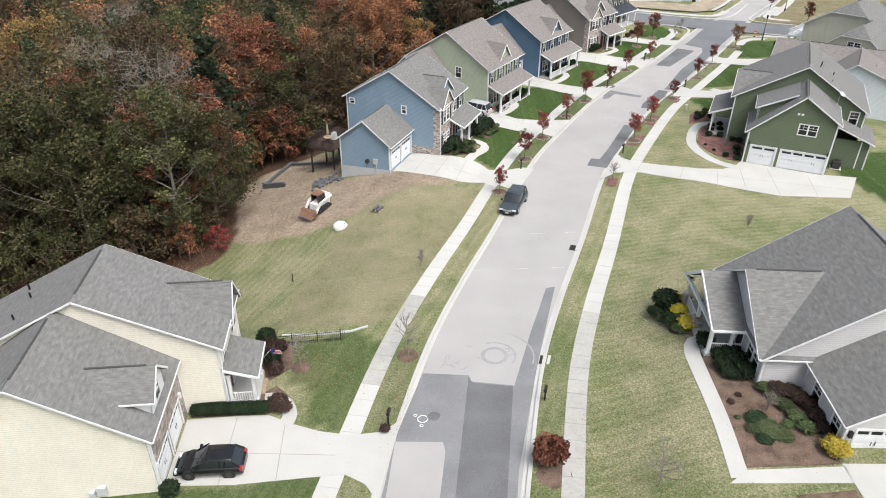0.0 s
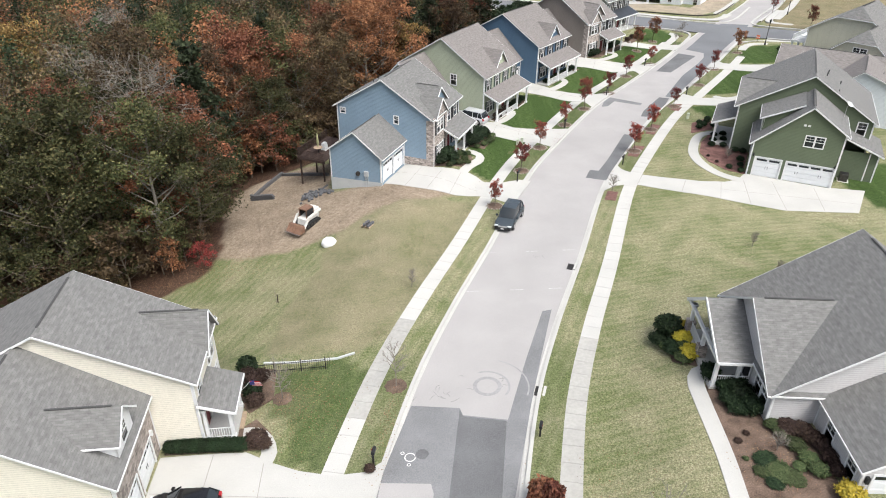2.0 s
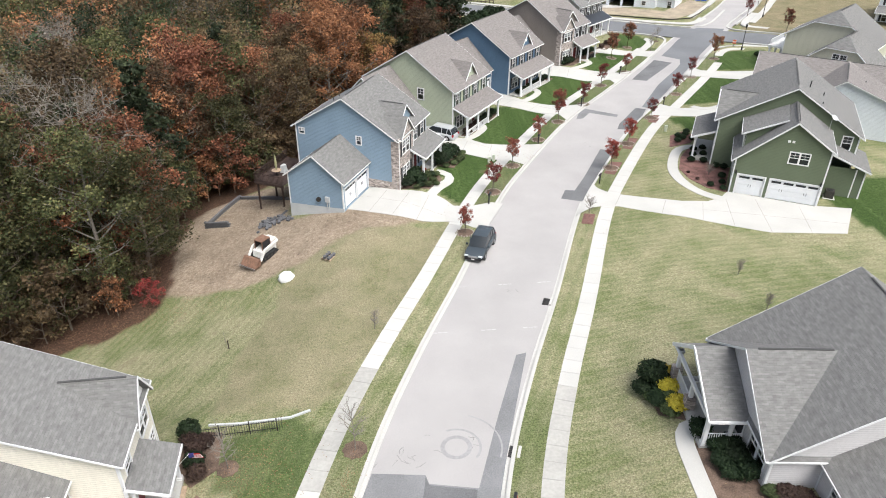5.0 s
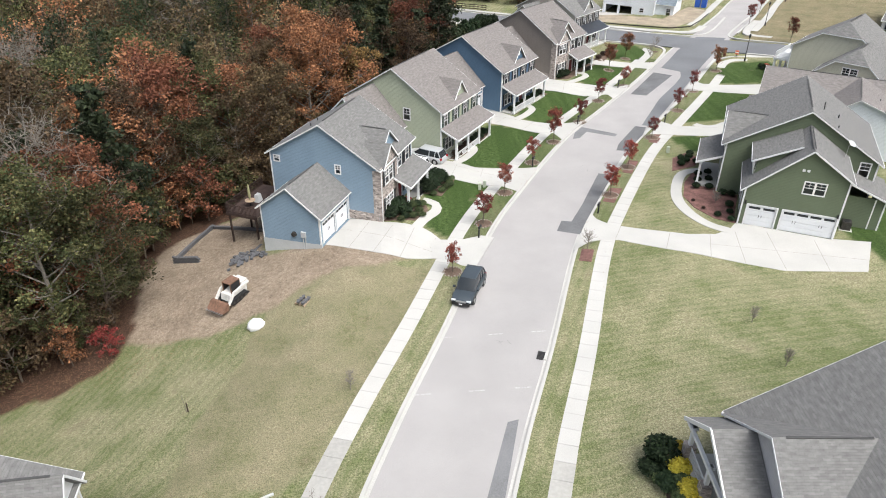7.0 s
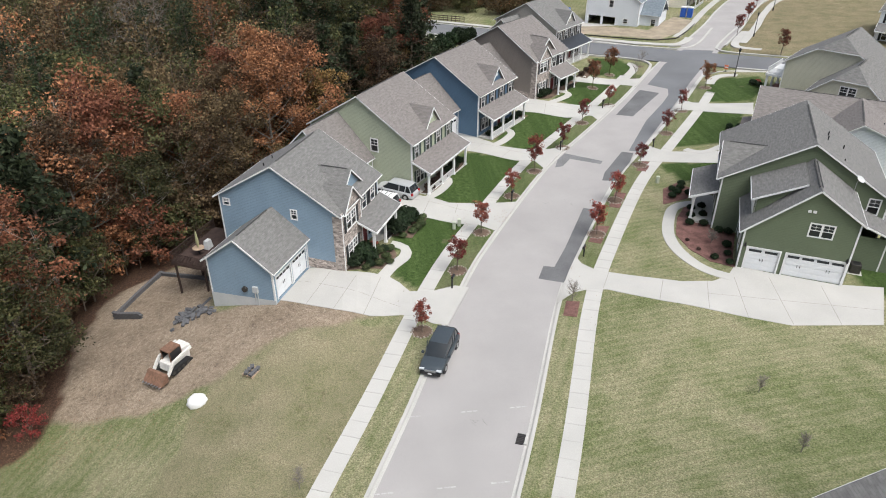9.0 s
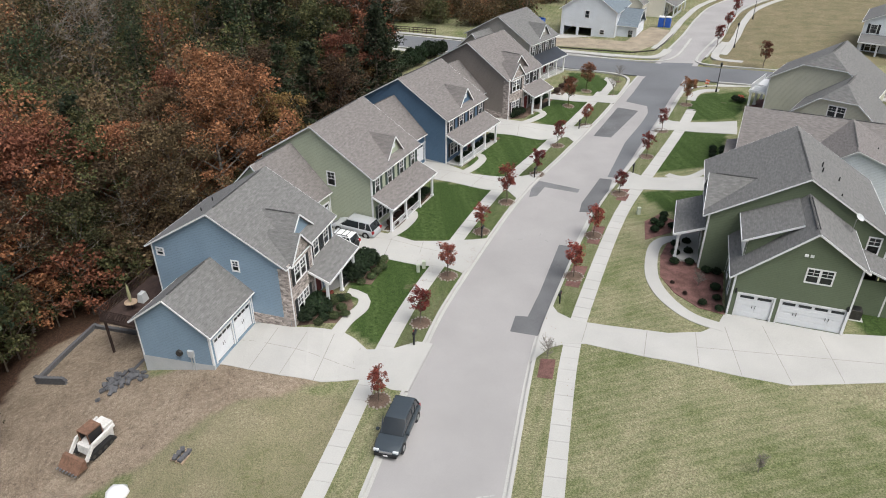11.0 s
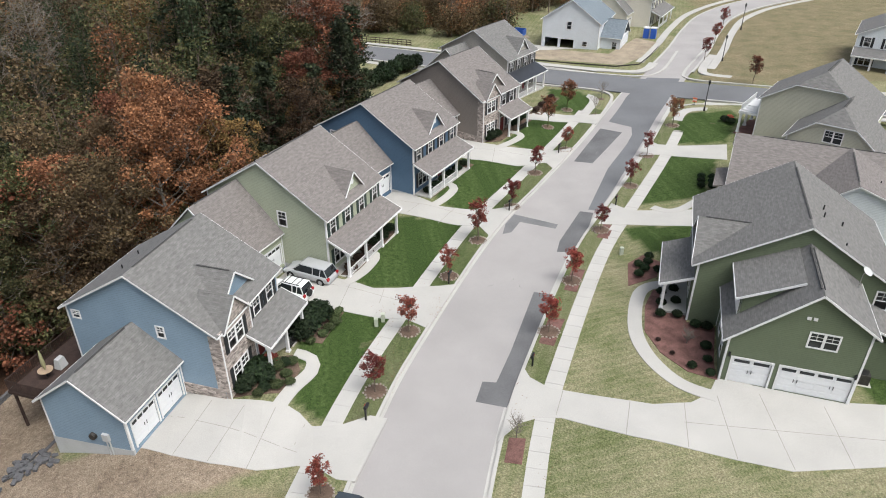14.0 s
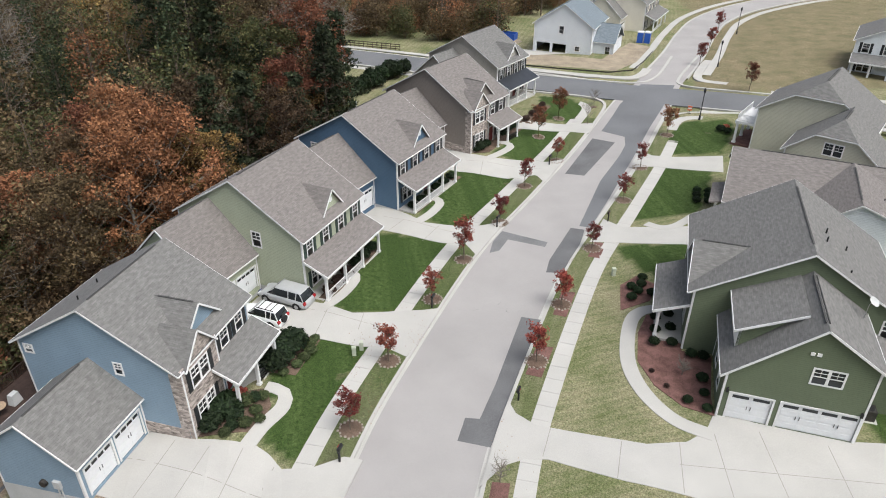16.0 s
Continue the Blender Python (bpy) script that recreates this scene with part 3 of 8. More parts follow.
for line, q in ((CROSS_LINE[CROSS_LINE[:, 0] < 41.5], 4.3), (CROSS_LINE[CROSS_LINE[:, 0] > 67.5], 4.3), (CROSS_LINE[CROSS_LINE[:, 0] < 52], -4.3), (CROSS_LINE[CROSS_LINE[:, 0] > 76], -4.3)):
    side = 1 if q > 0 else -1
    solid("kerb", ribbon(Shape(), line, *sorted((q, q + 0.45 * side)), 0.11, plane, 0.25), CONCRETE, "pale concrete kerb of the cross street", "kerb", "street edges", "structure")
    solid("pavement", ribbon(Shape(), line, *sorted((q + 1.4 * side, q + 2.8 * side)), 0.11), CONCRETE, "pale concrete pavement along the cross street", "pavement", "pavements", "structure")


def corner_strip(name, pts, w, z, mat, label):
    return solid(name, ribbon(Shape(), curve(pts, 0.6), -w / 2, w / 2, z, plane, 0.25), mat, label, name, "street edges", "structure")


# rounded kerbs at the crossing, and the pavement that follows them
corner_strip("kerb", [(47.5, 132.3), (50.2, 136.6), (52.6, 141.2), (52.4, 144.2), (50.0, 146.7), (44.5, 150.2), (41, 152.8)], 0.45, 0.115, CONCRETE, "rounded pale concrete kerb at the crossing")
corner_strip("kerb", [(55.2, 128.0), (57.3, 131.2), (59.3, 133.6), (62.5, 134.6), (66, 134.0), (70, 132.6)], 0.45, 0.115, CONCRETE, "rounded pale concrete kerb at the crossing")
corner_strip("kerb", [(46, 160.6), (53, 155.6), (59, 151.8), (62.6, 151.0), (65.5, 152.8), (68.5, 156.6), (74, 165)], 0.45, 0.115, CONCRETE, "rounded pale concrete kerb at the crossing")
corner_strip("kerb", [(80, 165.5), (74, 157.8), (69.3, 151.4), (68, 148.4), (69.6, 146), (74, 143), (79, 139.7)], 0.45, 0.115, CONCRETE, "rounded pale concrete kerb at the crossing")
corner_strip("pavement", [(44.6, 132.3), (47.2, 136.3), (49.4, 140.4), (48.7, 143.3), (45.5, 145.6), (39, 150)], 1.4, 0.122, CONCRETE, "pale concrete pavement rounding the corner")
corner_strip("pavement", [(57.7, 128.3), (60, 131.4), (63, 132.2), (70, 129.4)], 1.4, 0.122, CONCRETE, "pale concrete pavement rounding the corner")
corner_strip("pavement", [(45, 164.3), (55, 157.2), (61, 153.9), (64, 155.0), (66.5, 158.3)], 1.6, 0.122, CONCRETE, "pale concrete pavement rounding the corner")
corner_strip("pavement", [(79, 160.5), (74, 153.8), (72.2, 149.6), (75, 146.6), (82, 142)], 1.4, 0.122, CONCRETE, "pale concrete pavement rounding the corner")


def flat(name, outline, z, mat, label, category, lift=plane, group="", cell=1.2, thick=0.1, parent=None):
    """A thin slab over an outline that follows the land: cut into small cells first."""
    bm = bmesh.new()
    bm.faces.new([bm.verts.new((x, y, 0)) for x, y in outline])
    xs, ys = [p[0] for p in outline], [p[1] for p in outline]
    for axis, lo, hi in ((0, min(xs), max(xs)), (1, min(ys), max(ys))):
        k = lo + cell
        while k < hi:
            no = (1, 0, 0) if axis == 0 else (0, 1, 0)
            co = (k, 0, 0) if axis == 0 else (0, k, 0)
            bmesh.ops.bisect_plane(bm, geom=bm.verts[:] + bm.edges[:] + bm.faces[:], plane_co=co, plane_no=no)
            k += cell
    if thick:
        rim_edges = [e for e in bm.edges if e.is_boundary]
        ext = bmesh.ops.extrude_edge_only(bm, edges=rim_edges)
        low = {v for v in ext["geom"] if isinstance(v, bmesh.types.BMVert)}
    else:
        low = set()
    vs = list(bm.verts)
    zz = lift(np.array([v.co.x for v in vs]), np.array([v.co.y for v in vs]))
    for v, h in zip(vs, zz):
        v.co.z = h + z - (thick if v in low else 0)
    bmesh.ops.recalc_face_normals(bm, faces=bm.faces[:])
    if sum(f.normal.z * f.calc_area() for f in bm.faces) < 0:
        bmesh.ops.reverse_faces(bm, faces=bm.faces[:])
    me = bpy.data.meshes.new(name)
    bm.to_mesh(me)
    bm.free()
    me.materials.append(mat)
    ob = new(name, me)
    if parent:
        ob.parent = parent
        return tagged(ob, label)
    return tagged(ob, label, category, group, "structure")


# ---- asphalt repairs, manhole, drain grates ----
flat("road_patch", [(-4.1, 14), (-3.6, 20), (-2.9, 27), (-2.25, 32.1), (-1.9, 33.5), (-0.45, 38.7), (2.9, 38.3), (3.1, 37.6), (6.1, 37.0), (8.0, 43), (10.2, 49.4), (11.0, 49.6), (9.4, 44), (7.9, 38.6), (5.5, 29), (3.2, 14)], 0.008, PATCH_MID, "dark asphalt repair across the street", "road patch", thick=0)
flat("road_patch", [(-3.4, 18), (-2.2, 32.0), (0.9, 31.8), (1.05, 31.0), (0.6, 27), (0.2, 18)], 0.012, ASPHALT, "pale asphalt panel between dark repairs", "road patch", thick=0)
flat("road_patch", [(0.9, 14), (1.5, 27), (2.9, 38.2), (3.1, 37.5), (6.0, 36.9), (4.6, 27), (3.2, 14)], 0.013, PATCH, "dark asphalt repair band along the street", "road patch", thick=0)
flat("road_patch", [(26.7, 88.9), (28.6, 88.0), (25.2, 81.4), (22.9, 77.6), (21.1, 74.6), (19.0, 75.6), (19.9, 77.7), (20.9, 77.4), (22.8, 80.9)], 0.009, PATCH, "dark L-shaped asphalt repair beside the kerb", "road patch", thick=0)
flat("road_patch", [(35.6, 103.6), (36.9, 102.9), (33.4, 95.8), (32.6, 95.0), (30.7, 95.5), (31.6, 97.6)], 0.009, PATCH, "dark asphalt repair beside the kerb", "road patch", thick=0)
flat("road_patch", [(28.4, 104.4), (32.4, 101.1), (31.9, 100.2), (28.6, 102.5), (27.2, 100.4), (26.2, 100.2), (27.0, 102.4)], 0.009, PATCH_MID, "grey angled asphalt repair", "road patch", thick=0)
flat("road_patch", [(46.2, 128.0), (48.6, 125.8), (41.2, 116.2), (39.1, 117.3)], 0.009, PATCH, "dark oblong asphalt repair", "road patch", thick=0)
flat("road_patch", [(55.2, 130.0), (50.0, 121.8), (41.2, 108.4), (37.6, 103.2), (36.6, 103.8), (42.5, 114.2), (47.5, 121.2), (49.6, 124.6), (50.6, 127.5), (48.3, 130.4), (51.2, 134.8), (55, 141), (62, 150), (67, 148), (60.3, 137.5)], 0.014, NEWROAD, "newer dark asphalt widening toward the crossing", "road patch", thick=0)
for x, y, r in ((0.35, 34.2, 0.42), (31.0, 91.5, 0.4)):
    cover = thing("manhole_cover", "round cast iron manhole cover set in the asphalt", "manhole cover", pose(x, y, float(plane(x, y)) + 0.012), "manhole covers", "structure")
    rimsh = Shape().tube([(0, 0, -0.05), (0, 0, 0.006)], [r + 0.08] * 2, 20)
    part("rim", rimsh, PATCH_MID, cover)
    part("lid", Shape().tube([(0, 0, -0.02), (0, 0, 0.014)], [r] * 2, 20), PATCH, cover, "dark grey iron lid")
for x, y, a in ((8.55, 39.7, 73), (13.75, 56.2, 69)):
    inlet = thing("drain_inlet", "dark iron drain inlet in the kerb line", "drain", pose(x, y, float(plane(x, y)) + 0.02, 0, 0, a), "drain inlets", "structure")
    part("hood", Shape().box(-0.5, 0.5, -0.5, -0.3, -0.05, 0.14), CONCRETE_OLD, inlet)
    sh = Shape().box(-0.5, 0.5, -0.28, 0.28, -0.04, -0.005)
    part("pit", sh, BLACK, inlet)
    for k in range(7):
        part("grate_bar", Shape().box(-0.48 + k * 0.15, -0.42 + k * 0.15, -0.27, 0.27, -0.004, 0.012), IRON, inlet)


def road_ring(x, y, r, w, mat, label, turn=0.0, sweep=6.283):
    s = Shape()
    n = 40
    for i in range(n):
        a, b = turn + sweep * i / n, turn + sweep * (i + 1) / n
        q = [(x + k * math.cos(t), y + k * math.sin(t)) for k, t in ((r, a), (r + w, a), (r + w, b), (r, b))]
        s.poly([(px, py, float(plane(px, py)) + 0.011) for px, py in q])
    return solid("road_mark", s, mat, label, "road mark", "road marks", "structure")


SCUFF = material("faint_tyre_scuff", (0.255, 0.25, 0.25), 0.92, 0.85, 1.15, 0.6, 6, 0.15)
CRACK = material("sealed_crack", (0.2, 0.195, 0.19), 0.92, 0.8, 1.2, 1, 8, 0.1)
FADED = material("faded_pale_line", (0.4, 0.39, 0.38), 0.9, 0.8, 1.15, 2, 8, 0.1)
PAINT = material("worn_road_paint", (0.6, 0.6, 0.58), 0.8, 0.8, 1.1, 2, 12, 0.1)
road_ring(4.96, 40.44, 0.75, 0.28, SCUFF, "faint round tyre scuff on the asphalt")
road_ring(4.96, 40.44, 1.5, 0.16, SCUFF, "faint curved tyre scuff on the asphalt", 5.6, 2.6)
road_ring(4.96, 40.44, 2.9, 0.12, SCUFF, "faint curved tyre scuff on the asphalt", 5.9, 1.6)
road_ring(-0.43, 33.98, 0.3, 0.07, PAINT, "white paint ring marking a buried service")
for k in range(3):
    a = 0.4 + 2.1 * k
    px, py = -0.43 + 0.62 * math.cos(a), 33.98 + 0.62 * math.sin(a)
    road_ring(px, py, 0.08, 0.05, PAINT, "small white paint mark on the asphalt")
for y0, xs in ((52.75, (4.5, 8.4, 11.8)), (59.25, (6.6, 10.6, 14.1))):
    for x in xs:
        s = Shape()
        for dx in (-0.55, -0.1, 0.3):
            s.poly([(px, py, float(plane(px, py)) + 0.011) for px, py in ((x + dx, y0 - 0.05), (x + dx + 0.34, y0 - 0.06), (x + dx + 0.34, y0 + 0.05), (x + dx, y0 + 0.06))])
        solid("road_mark", s, FADED, "faint broken pale line across the asphalt", "road mark", "road marks", "structure")
crack_rng = random.Random(12)
for x0, y0, n, spread in ((0.9, 39.4, 7, 0.7), (2.4, 40.0, 6, 0.8), (6.3, 40.3, 4, 0.4), (11.4, 57.8, 4, 0.5), (24.5, 91, 3, 1.0), (43, 119, 10, 1.6)):
    for _ in range(n):
        x, y, a = x0 + crack_rng.gauss(0, spread), y0 + crack_rng.gauss(0, spread), crack_rng.uniform(0, 6.28)
        s = Shape()
        for _ in range(3):
            ln, wd = crack_rng.uniform(0.1, 0.3), crack_rng.uniform(0.01, 0.025)
            x1, y1 = x + ln * math.cos(a), y + ln * math.sin(a)
            nx, ny = -math.sin(a) * wd, math.cos(a) * wd
            s.poly([(px, py, float(plane(px, py)) + 0.01) for px, py in ((x - nx, y - ny), (x1 - nx, y1 - ny), (x1 + nx, y1 + ny), (x + nx, y + ny))])
            x, y, a = x1, y1, a + crack_rng.uniform(-0.9, 0.9)
        solid("sealed_crack", s, CRACK, "short dark sealed crack in the asphalt", "road crack", "road cracks", "structure")


# ---- driveways, garden paths and beds ----
def drive(outline, label, joints=()):
    ob = flat("driveway", outline, 0.135, CONCRETE, label, "driveway", land, "driveways")
    for (x0, y0), (x1, y1) in joints:
        d = Vector((x1 - x0, y1 - y0))
        s = Vector((-d.y, d.x)).normalized() * 0.025
        flat("joint", [(x0 + s.x, y0 + s.y), (x0 - s.x, y0 - s.y), (x1 - s.x, y1 - s.y), (x1 + s.x, y1 + s.y)], 0.139, JOINT, "", "", land, parent=ob, thick=0)
    return ob


def garden_path(points, w, label):
    sh = ribbon(Shape(), curve(points, 0.5), -w / 2, w / 2, 0.15, land)
    return solid("garden_path", sh, CONCRETE, label, "garden path", "garden paths", "structure")


drive([(-2.2, 80.2), (-4.7, 74.6), (-2.0, 73.0), (0.8, 71.8), (3.7, 71.2), (6.3, 71.5), (7.6, 71.1), (8.9, 69.9), (10.1, 69.5), (12.5, 74.9), (11.3, 75.4), (9.2, 74.8), (7.2, 75.0), (6.3, 76.3), (5.3, 77.1), (1.2, 77.9)], "pale concrete driveway before the blue house's garage",
      (((-3.2, 77.2), (6.6, 72.5)), ((-0.0, 78.0), (-1.8, 73.0)), ((2.4, 77.0), (0.6, 72.0)), ((4.7, 77.1), (3.1, 71.3)), ((6.7, 75.2), (5.4, 71.5))))
drive([(1.2, 91.8), (4.1, 96.9), (8.2, 94.2), (12.3, 91.7), (16.1, 91.7), (18.4, 91.4), (19.8, 91.4), (16.4, 85.2), (14.9, 86.7), (12.8, 87.2), (6.1, 89.2)], "pale concrete driveway of the sage house",
      (((2.9, 95.4), (15.4, 89.3)), ((6.6, 94.4), (5.1, 89.8)), ((10.2, 92.4), (9.0, 88.1)), ((13.3, 91.6), (12.2, 87.3))))
drive([(11.9, 108.2), (15.3, 113.0), (17.9, 110.2), (20.4, 107.1), (23.8, 106.3), (26.5, 105.9), (29.1, 106.3), (24.8, 99.7), (24.1, 102.4), (21.9, 102.9), (17.8, 104.8)], "pale concrete driveway of the navy house",
      (((14.0, 110.3), (25.5, 103.7)), ((18.4, 108.0), (16.5, 105.7)), ((22.0, 106.5), (19.8, 103.4))))
drive([(22.0, 122.4), (25.8, 127.2), (28.4, 124.8), (31.0, 122.9), (34.6, 122.2), (37.9, 121.1), (40.5, 121.6), (35.9, 115.1), (35.5, 117.5), (31.8, 117.1), (26.2, 119.2)], "pale concrete driveway of the taupe house", (((24.4, 123.9), (36.5, 119.1)), ((29.8, 122.3), (28.6, 118.0))))
drive([(30.8, 140.2), (33.2, 142.9), (36.4, 135.9), (44.3, 133.9), (48.5, 133.5), (46.2, 129.6), (43.4, 131.2), (35.5, 132.5)], "pale concrete driveway by the corner house")
drive([(-16.5, 34.6), (-16.2, 28.9), (-12.0, 28.8), (-7.0, 29.2), (-5.2, 29.3), (-3.9, 28.5), (-3.0, 27.1), (-1.9, 33.8), (-3.2, 32.8), (-5.2, 32.6), (-7.4, 33.1), (-9.3, 33.9), (-11.0, 34.8), (-13.0, 34.8)], "pale concrete driveway before the cream house's garage",
      (((-13.1, 34.7), (-12.9, 28.8)), ((-9.7, 34.0), (-9.4, 28.9)), ((-16.2, 31.7), (-6.0, 30.9))))
drive([(19.7, 71.3), (21.6, 72.8), (23.1, 73.1), (24.6, 72.8), (28.8, 70.1), (34.5, 67.2), (37.7, 65.8), (45.2, 65.3), (48.6, 70.4), (45.2, 71.1), (37.1, 74.9), (35.7, 73.3), (34.0, 72.6), (31.3, 72.8), (25.9, 75.4), (24.6, 76.0), (23.5, 77.4), (23.3, 78.6)], "broad pale concrete driveway of the green house",
      (((25.5, 75.5), (24.3, 73.1)), ((29.8, 73.4), (28.4, 70.4)), ((33.5, 72.6), (32.0, 68.6)), ((36.3, 73.5), (34.7, 67.2)), ((39.3, 72.8), (37.9, 65.9)), ((43.2, 71.0), (41.8, 65.6)), ((32.7, 70.8), (46.4, 67.2))))
drive([(36.5, 100.1), (39.3, 99.4), (46.6, 97.0), (48.6, 100.6), (43.3, 101.9), (40.9, 102.4), (39.5, 104.6)], "pale concrete driveway crossing the verge")
drive([(47.3, 117.3), (50.3, 116.7), (57.3, 112.8), (59.7, 117.6), (53.8, 119.1), (51.5, 120.1), (50.6, 122.1)], "pale concrete driveway crossing the verge")
drive([(17.1, 26.3), (24.0, 26.0), (24.1, 27.2), (18.4, 27.2)], "pale concrete garden path beside the mulch bed")
drive([(24.0, 27.4), (23.8, 19.0), (31.4, 19.0), (31.4, 27.0)], "pale concrete driveway before the grey garage")
garden_path([(17.8, 26.6), (18.4, 31.4), (18.7, 36.2), (18.9, 38.3), (19.4, 39.4), (20.4, 39.6)], 1.05, "pale concrete garden path curving to the grey house's porch")
garden_path([(-9.7, 33.8), (-9.5, 34.7), (-10.0, 35.9), (-10.8, 36.5), (-11.6, 36.5)], 1.0, "pale concrete path curving to the cream house's porch")
garden_path([(4.7, 76.7), (5.7, 78.7), (7.0, 80.6), (7.0, 82.0), (5.7, 82.6)], 1.05, "pale concrete path curving to the blue house's porch")
garden_path([(9.6, 92.4), (11.4, 94.3), (12.7, 96.7), (12.5, 97.9), (11.6, 98.1)], 1.0, "pale concrete path curving to the sage house's porch")
garden_path([(19.8, 107.3), (21.4, 109.0), (22.7, 111.2), (22.3, 112.4), (21.3, 112.7)], 1.0, "pale concrete path curving to the navy house's porch")
garden_path([(30.4, 122.7), (32.5, 124.3), (34.3, 126.3), (33.9, 127.4), (32.9, 127.8)], 1.0, "pale concrete path curving to the taupe house's porch")
garden_path([(36.1, 72.9), (34.1, 74.6), (33.1, 77.4), (33.2, 80.9), (34.6, 84.7), (36.2, 87.1), (38.1, 87.5), (39.7, 86.5)], 1.15, "pale concrete path curving round the mulch bed")
garden_path([(43.5, 102.7), (44.6, 101.4), (46.2, 101.4), (48.6, 102.8)], 1.0, "short pale concrete path to a doorway")


def bed(outline, mat, label, z=0.14):
    return flat("planting_bed", outline, z, mat, label, "planting bed", land, "planting beds")


bed([(34.1, 78.2), (35.2, 75.8), (37.0, 74.6), (37.6, 76.4), (39.8, 80.7), (37.8, 81.7), (39.2, 86.6), (37.0, 86.8), (35.4, 84.6), (34.0, 81.2)], MULCH_RED, "red-brown mulch bed beside the green house")
bed([(35.2, 88.0), (38.2, 88.8), (39.6, 91.2), (38.6, 93.0), (36.6, 91.8)], MULCH_RED, "red-brown mulch bed with small shrubs")
bed([(19.1, 35.2), (18.8, 31.4), (18.5, 27.4), (24.0, 27.4), (24.0, 33.9), (21.9, 34.2), (21.1, 33.3)], MULCH, "brown mulch bed with low evergreens beside the grey house")
bed([(19.1, 35.2), (21.1, 33.3), (21.9, 34.2), (21.6, 38.0), (19.4, 38.0)], MULCH, "brown mulch bed under clipped shrubs")
bed([(18.2, 41.0), (19.6, 40.0), (20.0, 45.1), (18.4, 45.6)], MULCH, "brown mulch bed at the porch's end")
bed([(20.4, 25.3), (23.8, 25.5), (23.6, 19.0), (20.4, 19.0)], MULCH, "reddish mulch bed beside the driveway")
bed([(1.4, 78.0), (5.2, 78.2), (6.2, 80.6), (5.8, 82.4), (3.0, 82.0)], MULCH, "brown bed with shrubs before the stone front")
bed([(5.4, 84.2), (7.8, 83.8), (9.6, 88.0), (7.2, 89.2)], MULCH, "brown bed with shrubs before the porch")
bed([(9.4, 94.2), (10.6, 93.8), (15.4, 102.2), (14.2, 103.0)], MULCH, "brown bed with shrubs along the sage porch")
bed([(18.6, 109.8), (20.0, 109.2), (26.2, 117.6), (25.0, 118.6)], MULCH, "brown bed with shrubs along the navy porch")
bed([(29.0, 124.8), (31.0, 124.6), (37.2, 132.0), (35.4, 133.4)], MULCH, "brown bed with shrubs before the taupe house")
bed([(37.4, 134.6), (39.2, 134.0), (44.0, 141.2), (42.4, 142.4)], MULCH, "brown bed before the corner house")
bed([(-16.4, 35.6), (-16.3, 34.8), (-10.0, 35.0), (-9.7, 36.4), (-11, 37.8), (-12.6, 36.2)], MULCH, "brown bed under a clipped hedge")
bed([(-13.0, 40.0), (-11.6, 38.4), (-10.2, 39.8), (-10.6, 43.0), (-13.2, 43.4)], MULCH, "brown bed with dark shrubs beside the porch")


# ---- houses ----
class Face:
    """A wall's outer face in a house's own plan: distance along, out and up."""

    def __init__(self, p0, p1):
        self.p0, self.d = Vector(p0), (Vector(p1) - Vector(p0)).normalized()
        self.n, self.length = Vector((self.d.y, -self.d.x)), (Vector(p1) - Vector(p0)).length

    def at(self, a, o, z):
        q = self.p0 + self.d * a + self.n * o
        return (q.x, q.y, z)

    def box(self, s, a0, a1, o0, o1, z0, z1):
        return s.hexa([self.at(a0, o0, z0), self.at(a0, o1, z0), self.at(a1, o1, z0), self.at(a1, o0, z0), self.at(a0, o0, z1), self.at(a0, o1, z1), self.at(a1, o1, z1), self.at(a1, o0, z1)][::1])


def lattice(f, xs, zs, holes, o0, o1):
    """One connected slab on a wall face with rectangular holes through it."""
    s, seen = Shape(), {}
    xs, zs = sorted({round(x, 4) for x in (*xs, *[h[0] for h in holes], *[h[1] for h in holes])}), sorted({round(z, 4) for z in (*zs, *[h[2] for h in holes], *[h[3] for h in holes])})

    def vert(i, j, o):
        if (i, j, o) not in seen:
            seen[i, j, o] = len(s.v)
            s.v.append(f.at(xs[i], o1 if o else o0, zs[j]))
        return seen[i, j, o]

    def full(i, j):
        if not (0 <= i < len(xs) - 1 and 0 <= j < len(zs) - 1):
            return False
        cx, cz = (xs[i] + xs[i + 1]) / 2, (zs[j] + zs[j + 1]) / 2
        return not any(h[0] < cx < h[1] and h[2] < cz < h[3] for h in holes)

    for i in range(len(xs) - 1):
        for j in range(len(zs) - 1):
            if not full(i, j):
                continue
            s.f.append((vert(i, j, 1), vert(i + 1, j, 1), vert(i + 1, j + 1, 1), vert(i, j + 1, 1)))
            s.f.append((vert(i, j, 0), vert(i, j + 1, 0), vert(i + 1, j + 1, 0), vert(i + 1, j, 0)))
            for di, dj, a, b in ((-1, 0, (i, j), (i, j + 1)), (1, 0, (i + 1, j + 1), (i + 1, j)), (0, -1, (i + 1, j), (i, j)), (0, 1, (i, j + 1), (i + 1, j + 1))):
                if not full(i + di, j + dj):
                    s.f.append((vert(*a, 0), vert(*a, 1), vert(*b, 1), vert(*b, 0)))
    return s


